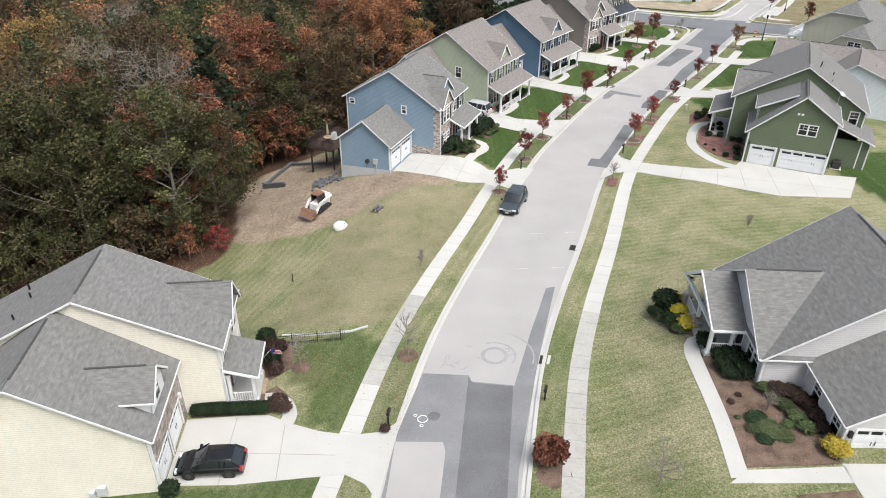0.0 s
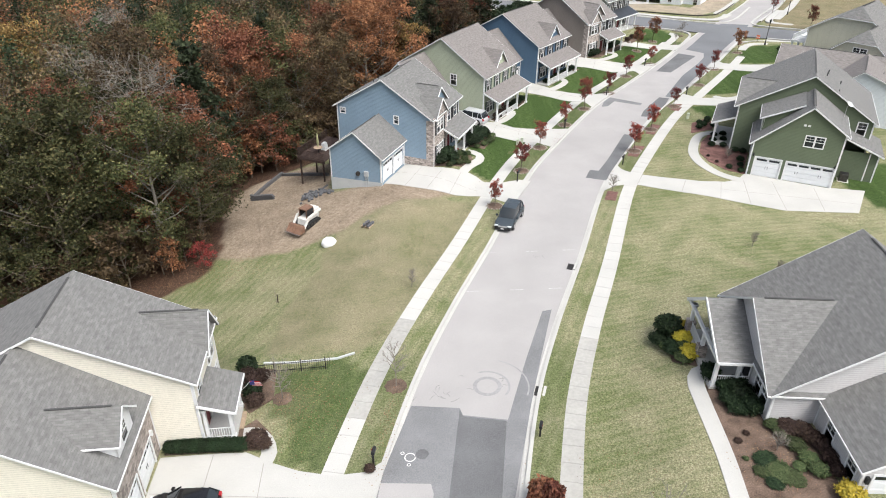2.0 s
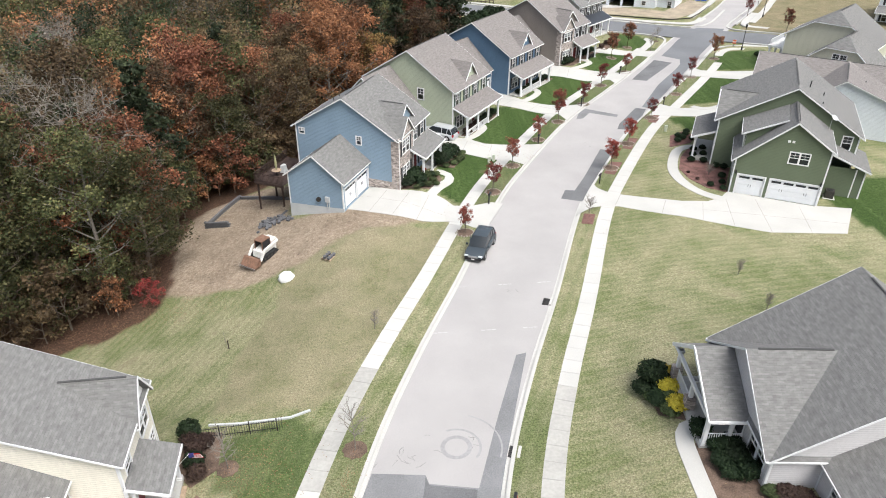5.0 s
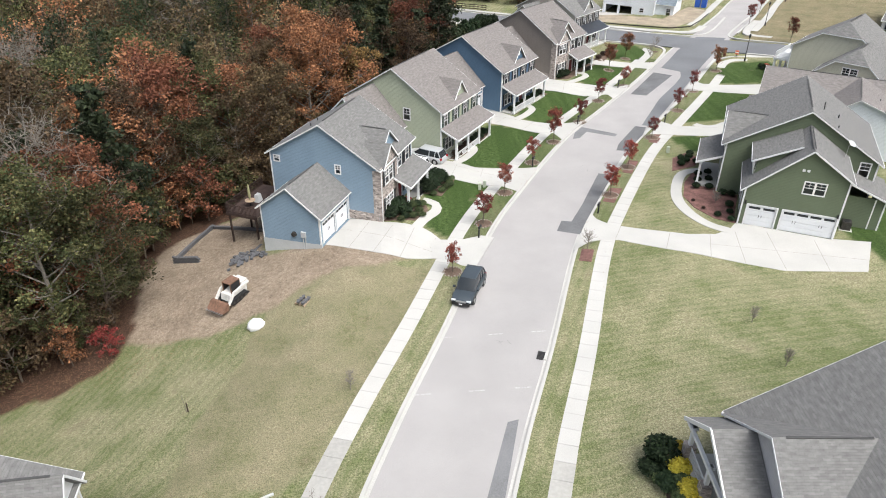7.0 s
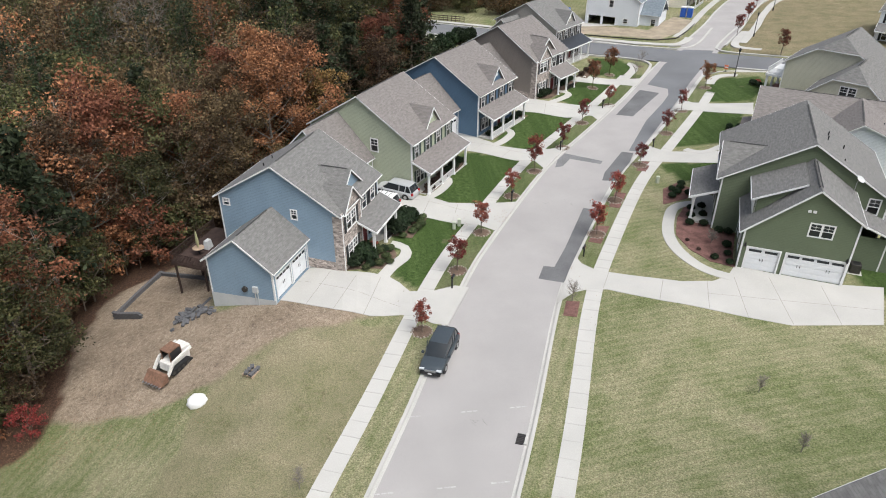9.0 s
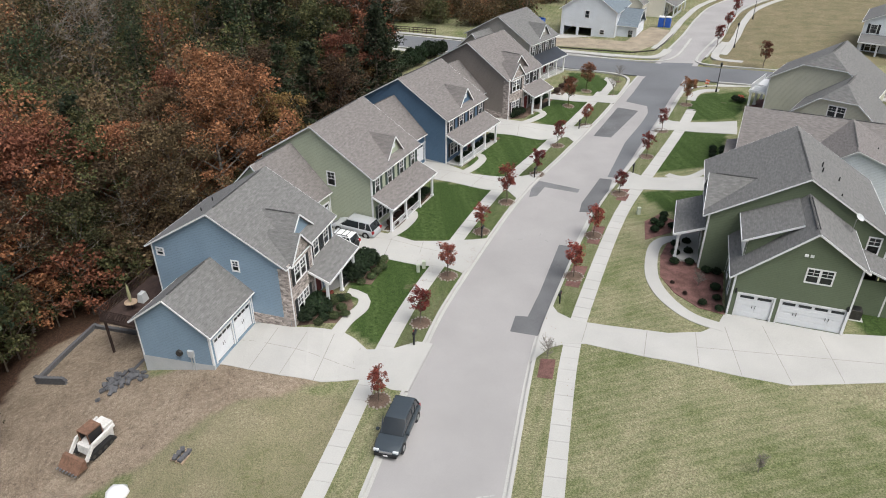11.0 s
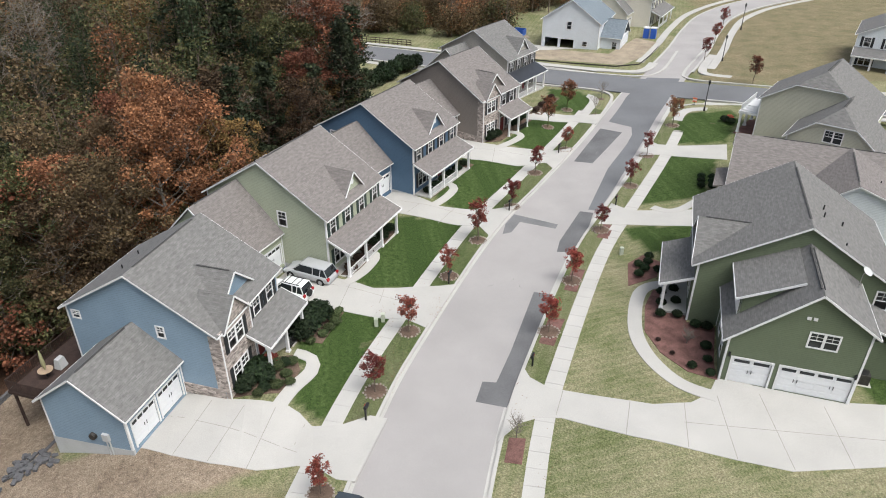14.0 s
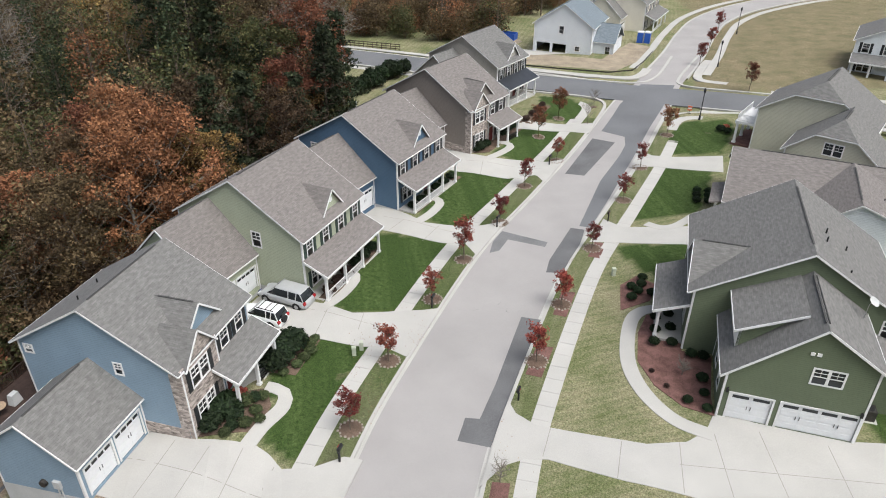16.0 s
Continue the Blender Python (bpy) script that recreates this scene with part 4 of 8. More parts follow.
def window(home, f, a, z, w, h, shutters=None, twin=False, grid=True, trim=None, cut=True):
    """A sash window in its opening: frame, sill, panes, blind and muntins; shutters beside it where it has them."""
    trim = trim or WHITE
    k = 0.09
    mid, halves = z + h / 2, ((a, a + w / 2 - 0.06), (a + w / 2 + 0.06, a + w)) if twin else ((a, a + w),)
    holes = []
    for x0, x1 in halves:
        holes.append((x0 + 0.03, x1 - 0.03, z + 0.03, mid - 0.03))
        if grid:
            c, r = (x1 - x0 - 0.06) / 2, (h / 2 - 0.06) / 2
            for i in range(2):
                for j in range(2):
                    holes.append((x0 + 0.03 + i * c + 0.012 * i, x0 + 0.03 + (i + 1) * c - 0.012 * (1 - i), mid + 0.03 + j * r + 0.012 * j, mid + 0.03 + (j + 1) * r - 0.012 * (1 - j)))
        else:
            holes.append((x0 + 0.03, x1 - 0.03, mid + 0.03, z + h - 0.03))
    s = lattice(f, (a - k, a + w + k), (z - k, z + h + k), holes, -0.02 if cut else 0.002, 0.035)
    win = part("window", s, trim, home, "white framed sash window")
    for y0, y1 in ((z, z + h / 2 - 0.03), (z + h / 2 + 0.03, z + h)):
        o = -0.055 if cut else 0.006
        p = Shape().poly([f.at(a, o, y0), f.at(a + w, o, y0), f.at(a + w, o, y1), f.at(a, o, y1)])
        part("pane", p, GLASS if cut else CARGLASS, win)
    if cut:
        part("blind", f.box(Shape(), a, a + w, -0.17, -0.16, z + h * 0.42, z + h), BLIND, win)
    if shutters:
        for x0 in (a - k - 0.42, a + w + k + 0.02):
            s = Shape()
            f.box(s, x0, x0 + 0.4, 0.0, 0.04, z - k, z + h + k)
            for i in range(6):
                zz = z + (i + 0.3) * h / 6
                f.box(s, x0 + 0.06, x0 + 0.34, 0.04, 0.055, zz, zz + h / 12)
            part("shutter", s, shutters, home, "dark louvred shutter")


def garage_door(home, f, a, z, w, h, panes=4, arched=False):
    s = lattice(f, (a - 0.14, a + w + 0.14), (z, z + h + 0.14), [(a, a + w, z - 0.001, z + h)], -0.15, 0.04)
    door = part("garage_door", s, WHITE, home, "white panelled garage door with small top panes")
    rows = 4
    for r in range(rows):
        panel = Shape()
        y0, y1 = z + h * r / rows, z + h * (r + 1) / rows
        f.box(panel, a, a + w, -0.12, -0.08, y0 + 0.006, y1 - 0.006)
        n = max(2, round(w / 1.25))
        if r < rows - 1:
            for i in range(n):
                f.box(panel, a + w * i / n + 0.08, a + w * (i + 1) / n - 0.08, -0.08, -0.06, y0 + 0.07, y1 - 0.07)
        part("door_panel", panel, DOORWHITE, door)
    n = panes
    for i in range(n):
        x0, x1 = a + w * (i + 0.1) / n, a + w * (i + 0.9) / n
        part("pane", f.box(Shape(), x0, x1, -0.079, -0.07, z + h * 0.82, z + h * 0.93), CARGLASS, door, "dark glass pane")
    for i in range(max(1, round(w / 2.4))):
        c = a + w * (i + 0.5) / max(1, round(w / 2.4))
        for dx in (-0.12, 0.12):
            part("handle", f.box(Shape(), c + dx - 0.02, c + dx + 0.02, -0.06, -0.03, z + h * 0.42, z + h * 0.55), BLACK, door, "black strap handle")


def wall(home, name, p0, p1, z0, z1, mat, items=(), t=0.18, label="", corner=True):
    """A wall with its openings cut through it and filled."""
    f = Face(p0, p1)
    holes = [(i[1], i[1] + i[3], i[2], i[2] + i[4]) for i in items]
    s = lattice(f, (0.0, f.length), (z0, z1), holes, -t, 0)
    ob = part(name, s, mat, home, label)
    for kind, a, z, w, h, *opt in items:
        o = opt[0] if opt else {}
        if kind == "win":
            window(home, f, a, z, w, h, **o)
        elif kind == "garage":
            garage_door(home, f, a, z, w, h, **o)
        elif kind == "door":
            s = lattice(f, (a - 0.1, a + w + 0.1), (z, z + h + 0.1), [(a, a + w, z - 0.001, z + h)], -0.1, 0.04)
            d = part("door", s, WHITE, home, "front door in a white frame")
            leaf = Shape()
            f.box(leaf, a, a + w, -0.1, -0.05, z, z + h)
            for y0, y1 in ((0.1, 0.42), (0.5, 0.92)):
                f.box(leaf, a + w * 0.15, a + w * 0.85, -0.05, -0.035, z + h * y0, z + h * y1)
            part("door_leaf", leaf, o.get("mat", BLACK), d)
    if corner:
        for a in (0, f.length - 0.13):
            part("corner_board", f.box(Shape(), a, a + 0.13, 0.001, 0.025, max(z0, -0.6), z1), WHITE, home, "white corner board")
    return f


def gable_end(home, p0, p1, z0, zp, mat, t=0.18, peak=0.5):
    f = Face(p0, p1)
    c = f.length * peak
    s = Shape()
    tri = [(0, z0), (f.length, z0), (c, zp)]
    out, back = [f.at(a, 0, z) for a, z in tri], [f.at(a, -t, z) for a, z in tri]
    s.poly(out).poly(back[::-1])
    for i in range(3):
        j = (i + 1) % 3
        s.poly([out[j], out[i], back[i], back[j]])
    return part("gable_wall", s, mat, home)


def slab(s, p, thick=0.14):
    """A roof slope: p = eave start, eave end, ridge end, ridge start. UV runs along the eave and up the slope."""
    a, b, c, d = [Vector(q) for q in p]
    u = (b - a).normalized()
    nrm = (b - a).cross(d - a).normalized()
    if nrm.z < 0:
        nrm = -nrm
    up = nrm.cross(u)
    if up.z < 0:
        up = -up
    top = [a, b, c, d]
    s.poly(top, [((q - a).dot(u) + a.x * 0.7, (q - a).dot(up)) for q in top])
    low = [q - nrm * thick for q in top]
    s.poly(low[::-1])
    for i in range(4):
        j = (i + 1) % 4
        s.poly([top[j], top[i], low[i], low[j]])
    return s


def gable_roof(home, x0, x1, y0, y1, ze, zr, axis, mat, ov=0.35, rake=0.3, vent=True, trim=None, ends=(True, True), label="", peak=0.5):
    """Two slopes with a ridge along an axis, white gutters and rake boards, and a dark ridge vent."""
    trim = trim or WHITE
    flip = (lambda a, b, z: (a, b, z)) if axis == "x" else (lambda a, b, z: (b, a, z))
    if axis == "y":
        x0, x1, y0, y1 = y0, y1, x0, x1
    mid = y0 + (y1 - y0) * peak
    k0, k1 = (zr - ze) / (mid - y0), (zr - ze) / (y1 - mid)
    xa, xb = x0 - (rake if ends[0] else 0), x1 + (rake if ends[1] else 0)
    t = 0.14
    lo0, lo1 = (y0 - ov, ze - k0 * ov + t), (y1 + ov, ze - k1 * ov + t)
    s = Shape()
    slab(s, [flip(xa, lo0[0], lo0[1]), flip(xb, lo0[0], lo0[1]), flip(xb, mid, zr + t), flip(xa, mid, zr + t)], t)
    slab(s, [flip(xa, lo1[0], lo1[1]), flip(xb, lo1[0], lo1[1]), flip(xb, mid, zr + t), flip(xa, mid, zr + t)], t)
    roof = part("roof", s, mat, home, label or "shingled gable roof")
    for y, z in (lo0, lo1):
        part("gutter", Shape().beam(flip(xa, y, z - 0.07), flip(xb, y, z - 0.07), 0.1, 0.1), trim, roof, "white gutter")
    for x, on in ((xa, ends[0]), (xb, ends[1])):
        if on:
            for y, z in (lo0, lo1):
                part("rake_board", Shape().beam(flip(x, y, z - 0.08), flip(x, mid, zr + t - 0.08), 0.05, 0.13), trim, roof, "white rake board")
    if vent:
        ln = xb - xa
        part("ridge_vent", Shape().beam(flip(xa + ln * 0.12, mid, zr + t + 0.01), flip(xb - ln * 0.12, mid, zr + t + 0.01), 0.13, 0.05), SHINGLE_DARK, roof, "dark ridge vent")
    return roof


def shed_roof(home, x0, x1, y_low, y_high, z_low, z_high, mat, over=0.25):
    """A single slope that falls from y_high to y_low, with its gutter and boards."""
    s = slab(Shape(), [(x0 - over, y_low, z_low), (x1 + over, y_low, z_low), (x1 + over, y_high, z_high), (x0 - over, y_high, z_high)])
    roof = part("porch_roof", s, mat, home, "shingled porch roof")
    part("gutter", Shape().beam((x0 - over, y_low, z_low - 0.1), (x1 + over, y_low, z_low - 0.1), 0.12, 0.2), WHITE, roof, "white gutter")
    for x in (x0 - over, x1 + over):
        part("rake_board", Shape().beam((x, y_low, z_low - 0.1), (x, y_high, z_high - 0.1), 0.06, 0.2), WHITE, roof, "white rake board")
    return roof


def post(home, x, y, z0, z1, w=0.22, base=None):
    s = Shape().box(x - w / 2, x + w / 2, y - w / 2, y + w / 2, z0, z1)
    s.box(x - w * 0.75, x + w * 0.75, y - w * 0.75, y + w * 0.75, z1 - 0.18, z1).box(x - w * 0.75, x + w * 0.75, y - w * 0.75, y + w * 0.75, z0, z0 + 0.2)
    part("porch_post", s, WHITE, home, "white square porch post")
    if base:
        part("pier", Shape().box(x - 0.3, x + 0.3, y - 0.3, y + 0.3, z0 - 0.02, z0 + 0.9), base, home)


def railing(home, p, q, z, mat, h=0.9, gap=0.14):
    f = Face(p, q)
    n = max(2, int(f.length / gap))
    holes = [(f.length * (i + 0.13) / n, f.length * (i + 0.87) / n, z + 0.16, z + h - 0.06) for i in range(n)]
    s = lattice(f, (0, f.length), (z + 0.1, z + h), holes, -0.025, 0.025)
    part("railing", s, mat, home, "slim porch railing")


SHINGLE_DARK = material("ridge_vent_shingle", (0.06, 0.059, 0.058), 0.9, 0.8, 1.3, 2, 20, 0.2)
GREYROOF = shingles("grey_shingles", (0.158, 0.155, 0.15))
TAUPEROOF = shingles("taupe_shingles", (0.178, 0.163, 0.155))
BLUEROOF = shingles("slate_blue_shingles", (0.16, 0.19, 0.215))
METALROOF = material("dark_standing_seam", (0.06, 0.065, 0.075), 0.4, 0.8, 1.2, 1, 10, 0.1, 0.6)
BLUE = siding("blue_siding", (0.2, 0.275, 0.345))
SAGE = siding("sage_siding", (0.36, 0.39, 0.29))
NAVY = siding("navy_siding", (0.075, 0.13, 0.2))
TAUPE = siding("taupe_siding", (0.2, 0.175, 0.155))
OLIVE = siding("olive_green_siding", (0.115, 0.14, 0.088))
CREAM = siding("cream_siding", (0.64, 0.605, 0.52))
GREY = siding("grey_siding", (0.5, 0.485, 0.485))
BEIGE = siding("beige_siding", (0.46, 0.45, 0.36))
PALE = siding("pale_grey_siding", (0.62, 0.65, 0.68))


def row_house(A, ang, z0, L, colour, roofmat, style, recess, label, shutter, gar=6.2, D=12.9, ze=6.0, zr=10.0, gdoors=2, down=-4.5, gdeep=8.8, gr=7.5, gz=3.55, dy=2.1, pin=0.2):
    """A two-storey street house: main gabled block, garage wing set back on its near side, front porch."""
    h = thing("house", label, "house", pose(A[0], A[1], z0, 0, 0, ang), "houses along the street")
    sh = {"shutters": shutter}
    # garage wing
    gy0, gy1 = recess, recess + gdeep
    n = gdoors
    wd = (gar - 0.5 - 0.4 * n) / n
    doors = [("garage", 0.5 + i * (wd + 0.4), 0.0, wd, 2.2, {"panes": 4}) for i in range(n)]
    wall(h, "garage_wall", (-gar, gy0), (0, gy0), -0.5, gz, colour, doors)
    low = 1.25 if style == "stone" and colour is BLUE else 0.25
    wall(h, "garage_wall", (-gar, gy1), (-gar, gy0), -0.6, gz, colour)
    if low > 1:
        # the bare foundation shows below the boards and follows the falling ground
        f = Face((-gar, gy1), (-gar, gy0))
        s = Shape()
        s.hexa([f.at(-0.03, -0.15, down), f.at(-0.03, 0.03, down), f.at(f.length + 0.03, 0.03, down), f.at(f.length + 0.03, -0.15, down), f.at(-0.03, -0.15, -0.5), f.at(-0.03, 0.03, -0.35), f.at(f.length + 0.03, 0.03, 0.1), f.at(f.length + 0.03, -0.15, 0.1)])
        part("foundation", s, FOUND, h, "bare grey foundation wall")
    else:
        part("foundation", Shape().box(-gar - 0.02, 0, gy0 + 0.03, gy1 + 0.02, down, -0.55), FOUND, h, "grey foundation wall")
    wall(h, "garage_wall", (0, gy1), (-gar, gy1), down, gz, colour)
    gable_end(h, (-gar, gy1), (-gar, gy0), gz, gr, colour)
    gable_roof(h, -gar, 0, gy0, gy1, gz, gr, "x", roofmat, ends=(True, False))
    # main block
    near = [("win", D - 11.72, 5.12, 0.62, 0.62, {}), ("win", D - 4.66, 4.8, 0.56, 0.92, {})]
    if colour is TAUPE:
        near = []
    if style == "porch":
        near = [("win", D - 5.3, 4.15, 0.9, 1.45, {})] if colour is SAGE else [("win", D - 11.6, 4.6, 0.8, 1.0, {})]
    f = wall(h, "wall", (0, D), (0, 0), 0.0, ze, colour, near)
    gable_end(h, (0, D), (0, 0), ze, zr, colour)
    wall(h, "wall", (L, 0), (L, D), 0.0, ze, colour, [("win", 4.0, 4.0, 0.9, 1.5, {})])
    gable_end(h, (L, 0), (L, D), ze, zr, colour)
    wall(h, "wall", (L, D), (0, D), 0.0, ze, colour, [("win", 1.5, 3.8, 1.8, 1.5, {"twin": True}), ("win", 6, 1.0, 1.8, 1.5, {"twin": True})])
    part("foundation", Shape().box(0.02, L - 0.02, 0.02, D - 0.02, down, -0.02), FOUND, h, "grey foundation")
    gable_roof(h, 0, L, 0, D, ze, zr, "x", roofmat, ov=0.4, vent=True)
    for px, py in ((L * 0.25, D * 0.68), (L * 0.55, D * 0.74)):
        part("vent_pipe", Shape().tube([(px, py, ze), (px, py, ze + (zr - ze) * (D - py) / (D / 2) + 0.45)], [0.05, 0.05], 8), BLACK, h, "black roof vent pipe")
    slope = (zr - ze) / (D / 2)
    if style == "stone":
        bw = 4.1
        wall(h, "stone_front", (0, -0.35), (bw, -0.35), 0.0, ze, STONE, [("win", 0.95, 0.75, 1.9, 1.7, {"twin": True, **sh}), ("win", 0.95, 3.95, 1.9, 1.5, {"twin": True, **sh})], t=0.33, label="stacked stone front bay", corner=True)
        wall(h, "wall", (bw, 0), (L, 0), 0.0, ze, colour, [("door", 0.7, 0.15, 1.0, 2.1, {"mat": DOORRED}), ("win", 2.6, 0.8, 1.7, 1.6, {"twin": True, **sh}), ("win", 0.95, 3.95, 0.9, 1.5, sh), ("win", 2.95, 3.95, 0.9, 1.5, sh)])
        gable_end(h, (0.5, -0.35), (bw - 0.3, -0.35), ze - 0.1, ze + 1.75, STONE)
        gable_roof(h, 0.5, bw - 0.3, -0.35, 2.2, ze - 0.1, ze + 1.75, "y", roofmat, ov=0.2, rake=0.25, vent=False, ends=(True, False), label="small shingled front gable")
        gable_end(h, (1.9, 0.7), (bw + 2.2, 0.7), ze + 0.3, ze + 2.35, colour)
        gable_roof(h, 1.9, bw + 2.2, 0.7, 3.9, ze + 0.3, ze + 2.35, "y", roofmat, ov=0.25, rake=0.3, vent=True, ends=(True, False), label="shingled cross gable")
        part("stone_base", Shape().box(-0.06, -0.001, 0.0, recess, 0.0, 0.95), STONE, h, "stone base course")
        part("stone_return", Shape().box(-0.05, -0.001, -0.34, 0.55, 0.95, ze - 0.3), STONE, h, "stone corner return")
        px0, px1 = bw - pin, L + 0.2
    else:
        items = [("win", 0.7 + i * (L - 2.1) / 3, 3.85, 0.85, 1.5, sh) for i in range(4)]
        items += [("door", L * 0.55, 0.15, 1.0, 2.1, {"mat": DOORRED}), ("win", 1.0, 0.7, 1.7, 1.6, {"twin": True, **sh}), ("win", L - 2.6, 0.7, 1.7, 1.6, {"twin": True, **sh})]
        wall(h, "wall", (0, 0), (L, 0), 0.0, ze, colour, items)
        gx0 = L * 0.42
        gable_end(h, (gx0, 0.5), (gx0 + 2.9, 0.5), ze + 0.45, ze + 2.2, colour)
        gable_roof(h, gx0, gx0 + 2.9, 0.5, 3.6, ze + 0.45, ze + 2.2, "y", roofmat, ov=0.3, rake=0.3, vent=False, ends=(True, False), label="small shingled front gable")
        part("gable_vent", Shape().tube([(gx0 + 1.45, 0.52, ze + 1.25), (gx0 + 1.45, 0.45, ze + 1.25)], [0.26, 0.26], 14), WHITE, h, "white round gable vent")
        px0, px1 = 0.1, L - 0.1
    # porch
    part("porch_floor", Shape().box(px0, px1, -dy, -0.36 if style == "stone" else 0, -0.6, 0.1), CONCRETE_OLD, h, "concrete porch floor")
    shed_roof(h, px0, px1, -dy - 0.35, 0.0, 2.95, 3.95, METALROOF if colour is PALETAUPE else roofmat)
    part("porch_beam", Shape().box(px0, px1, -dy - 0.05, -dy + 0.15, 2.6, 2.92), WHITE, h, "white porch beam")
    posts = 3 if style == "stone" else 4
    for i in range(posts):
        post(h, px0 + 0.15 + (px1 - px0 - 0.3) * i / (posts - 1), -dy + 0.1, 0.1, 2.62)
    for i in range(posts - 1):
        if i != (0 if style == "stone" else 2):
            a = px0 + 0.3 + (px1 - px0 - 0.3) * i / (posts - 1)
            railing(h, (a, -dy + 0.1), (a + (px1 - px0 - 0.3) / (posts - 1) - 0.3, -dy + 0.1), 0.1, BLACK if style == "stone" else WHITE)
    return h


DOORRED = material("dark_red_door_paint", (0.14, 0.02, 0.02), 0.45, 0.9, 1.1, 1, 8, 0.05)
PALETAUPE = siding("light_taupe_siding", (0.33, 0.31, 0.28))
blue_house = row_house((1.1, 77.95), 66.5, -1.1, 8.8, BLUE, GREYROOF, "stone", 3.4, "two-storey blue house with a stone front bay and side garage", SHUTTER, gar=6.1, D=12.2, ze=6.05, zr=9.75, gdeep=6.5, gr=5.6, gz=3.15, dy=1.9, pin=0.8)
sage_house = row_house((8.4, 94.5), 57.5, -1.5, 9.8, SAGE, TAUPEROOF, "porch", 5.2, "two-storey sage green house with a long front porch", GREENSHUT, gar=6.2, D=13.6, zr=10.2, gr=7.9)
navy_house = row_house((17.9, 110.1), 52.0, -1.4, 9.6, NAVY, TAUPEROOF, "porch", 3.1, "two-storey navy blue house with a long front porch", SHUTTER, gar=6.6, D=13.5, ze=5.8, zr=9.7, gdeep=9.0, gr=7.4)
taupe_house = row_house((28.3, 124.8), 45.5, -1.6, 8.8, TAUPE, TAUPEROOF, "stone", 3.8, "two-storey taupe house with a stone front bay", SHUTTER, gar=6.4, D=13.8, gdeep=9.4, gr=7.2)
corner_house = row_house((35.9, 143.4), 46.0, -1.8, 8.6, PALETAUPE, GREYROOF, "porch", 3.8, "two-storey light taupe corner house with a dark metal porch roof", SHUTTER, gar=5.0, gdoors=1, zr=9.6)


def green_house():
    """Olive house: a tall main block with its gable to the drive, and a gabled garage in front of it."""
    h = thing("house", "two-storey olive green house with a gabled double garage in front", "house", pose(37.1, 74.75, -0.35, 0, 0, -25.3), "houses along the street")
    W, Dg = 8.8, 6.9
    wall(h, "garage_wall", (0, 0), (W, 0), -0.8, 4.05, OLIVE, [("garage", 0.62, 0, 2.65, 2.2, {"panes": 2}), ("garage", 3.85, 0, 4.75, 2.2, {"panes": 4})])
    f = Face((0, 0), (W, 0))
    shape = [(0, 4.05), (W, 4.05), (W, 6.25), (5.0, 8.55), (0, 4.1)]
    s = Shape().poly([f.at(a, 0, z) for a, z in shape]).poly([f.at(a, -0.18, z) for a, z in shape[::-1]])
    part("gable_wall", s, OLIVE, h)
    part("corner_board", f.box(Shape(), W - 0.13, W, 0.001, 0.025, 4.05, 6.2), WHITE, h, "white corner board")
    window(h, f, 5.0, 4.3, 1.85, 1.2, twin=True, cut=False)
    for a in (4.45, 4.85):
        part("vent_cap", f.box(Shape(), a, a + 0.26, 0, 0.07, 6.5, 6.72), WHITE, h, "small white vent cap")
    for a in (0.25, W - 0.3):
        part("wall_lamp", f.box(Shape(), a, a + 0.14, 0.0, 0.16, 2.3, 2.65), BLACK, h, "small black wall lamp")
    wall(h, "garage_wall", (0, Dg), (0, 0), -0.8, 4.05, OLIVE, [("win", 1.6, 0.8, 1.0, 1.6, {}), ("win", 4.2, 0.8, 1.0, 1.6, {})])
    wall(h, "garage_wall", (W, 0), (W, Dg), -0.8, 6.2, OLIVE)
    ya, yb, px, pz = -0.3, Dg + 0.2, 5.0, 8.72
    s = slab(Shape(), [(-0.4, ya, 3.76), (-0.4, yb, 3.76), (px, yb, pz), (px, ya, pz)])
    slab(s, [(W + 0.35, ya, 6.0), (W + 0.35, yb, 6.0), (px, yb, pz), (px, ya, pz)])
    gr_ = part("roof", s, GREYROOF, h, "shingled gable roof with one long slope")
    for ex, ez in ((-0.4, 3.68), (W + 0.35, 5.92)):
        part("gutter", Shape().beam((ex, ya, ez), (ex, yb, ez), 0.1, 0.1), WHITE, gr_, "white gutter")
        part("rake_board", Shape().beam((ex, ya, ez), (px, ya, pz - 0.08), 0.05, 0.14), WHITE, gr_, "white rake board")
    for d_ in (-0.11, 0.11):
        part("ridge_vent", Shape().beam((px + d_, 0.6, pz - 0.02), (px + d_, yb - 0.8, pz - 0.02), 0.06, 0.09), SHINGLE_DARK, gr_, "dark ridge vent")
    # shed dormer on the street side of the garage roof
    s = slab(Shape(), [(0.1, 1.9, 6.1), (0.1, 6.9, 6.1), (4.3, 6.9, 8.25), (4.3, 1.9, 8.25)])
    d = part("dormer_roof", s, GREYROOF, h, "shingled shed dormer")
    part("gutter", Shape().beam((0.1, 1.9, 6.0), (0.1, 6.9, 6.0), 0.1, 0.18), WHITE, d, "white gutter")
    part("rake_board", Shape().beam((0.1, 1.86, 6.0), (4.3, 1.86, 8.14), 0.06, 0.16), WHITE, d, "white rake board")
    part("dormer_cheek", Shape().poly([(0.45, 2.15, 4.45), (3.9, 2.15, 7.9), (0.45, 2.15, 6.15)]).poly([(0.45, 2.2, 4.45), (0.45, 2.2, 6.15), (3.9, 2.2, 7.9)]), OLIVE, h)
    part("dormer_front", Shape().box(0.42, 0.6, 2.15, 6.8, 4.4, 6.15), WHITE, h, "white dormer front")
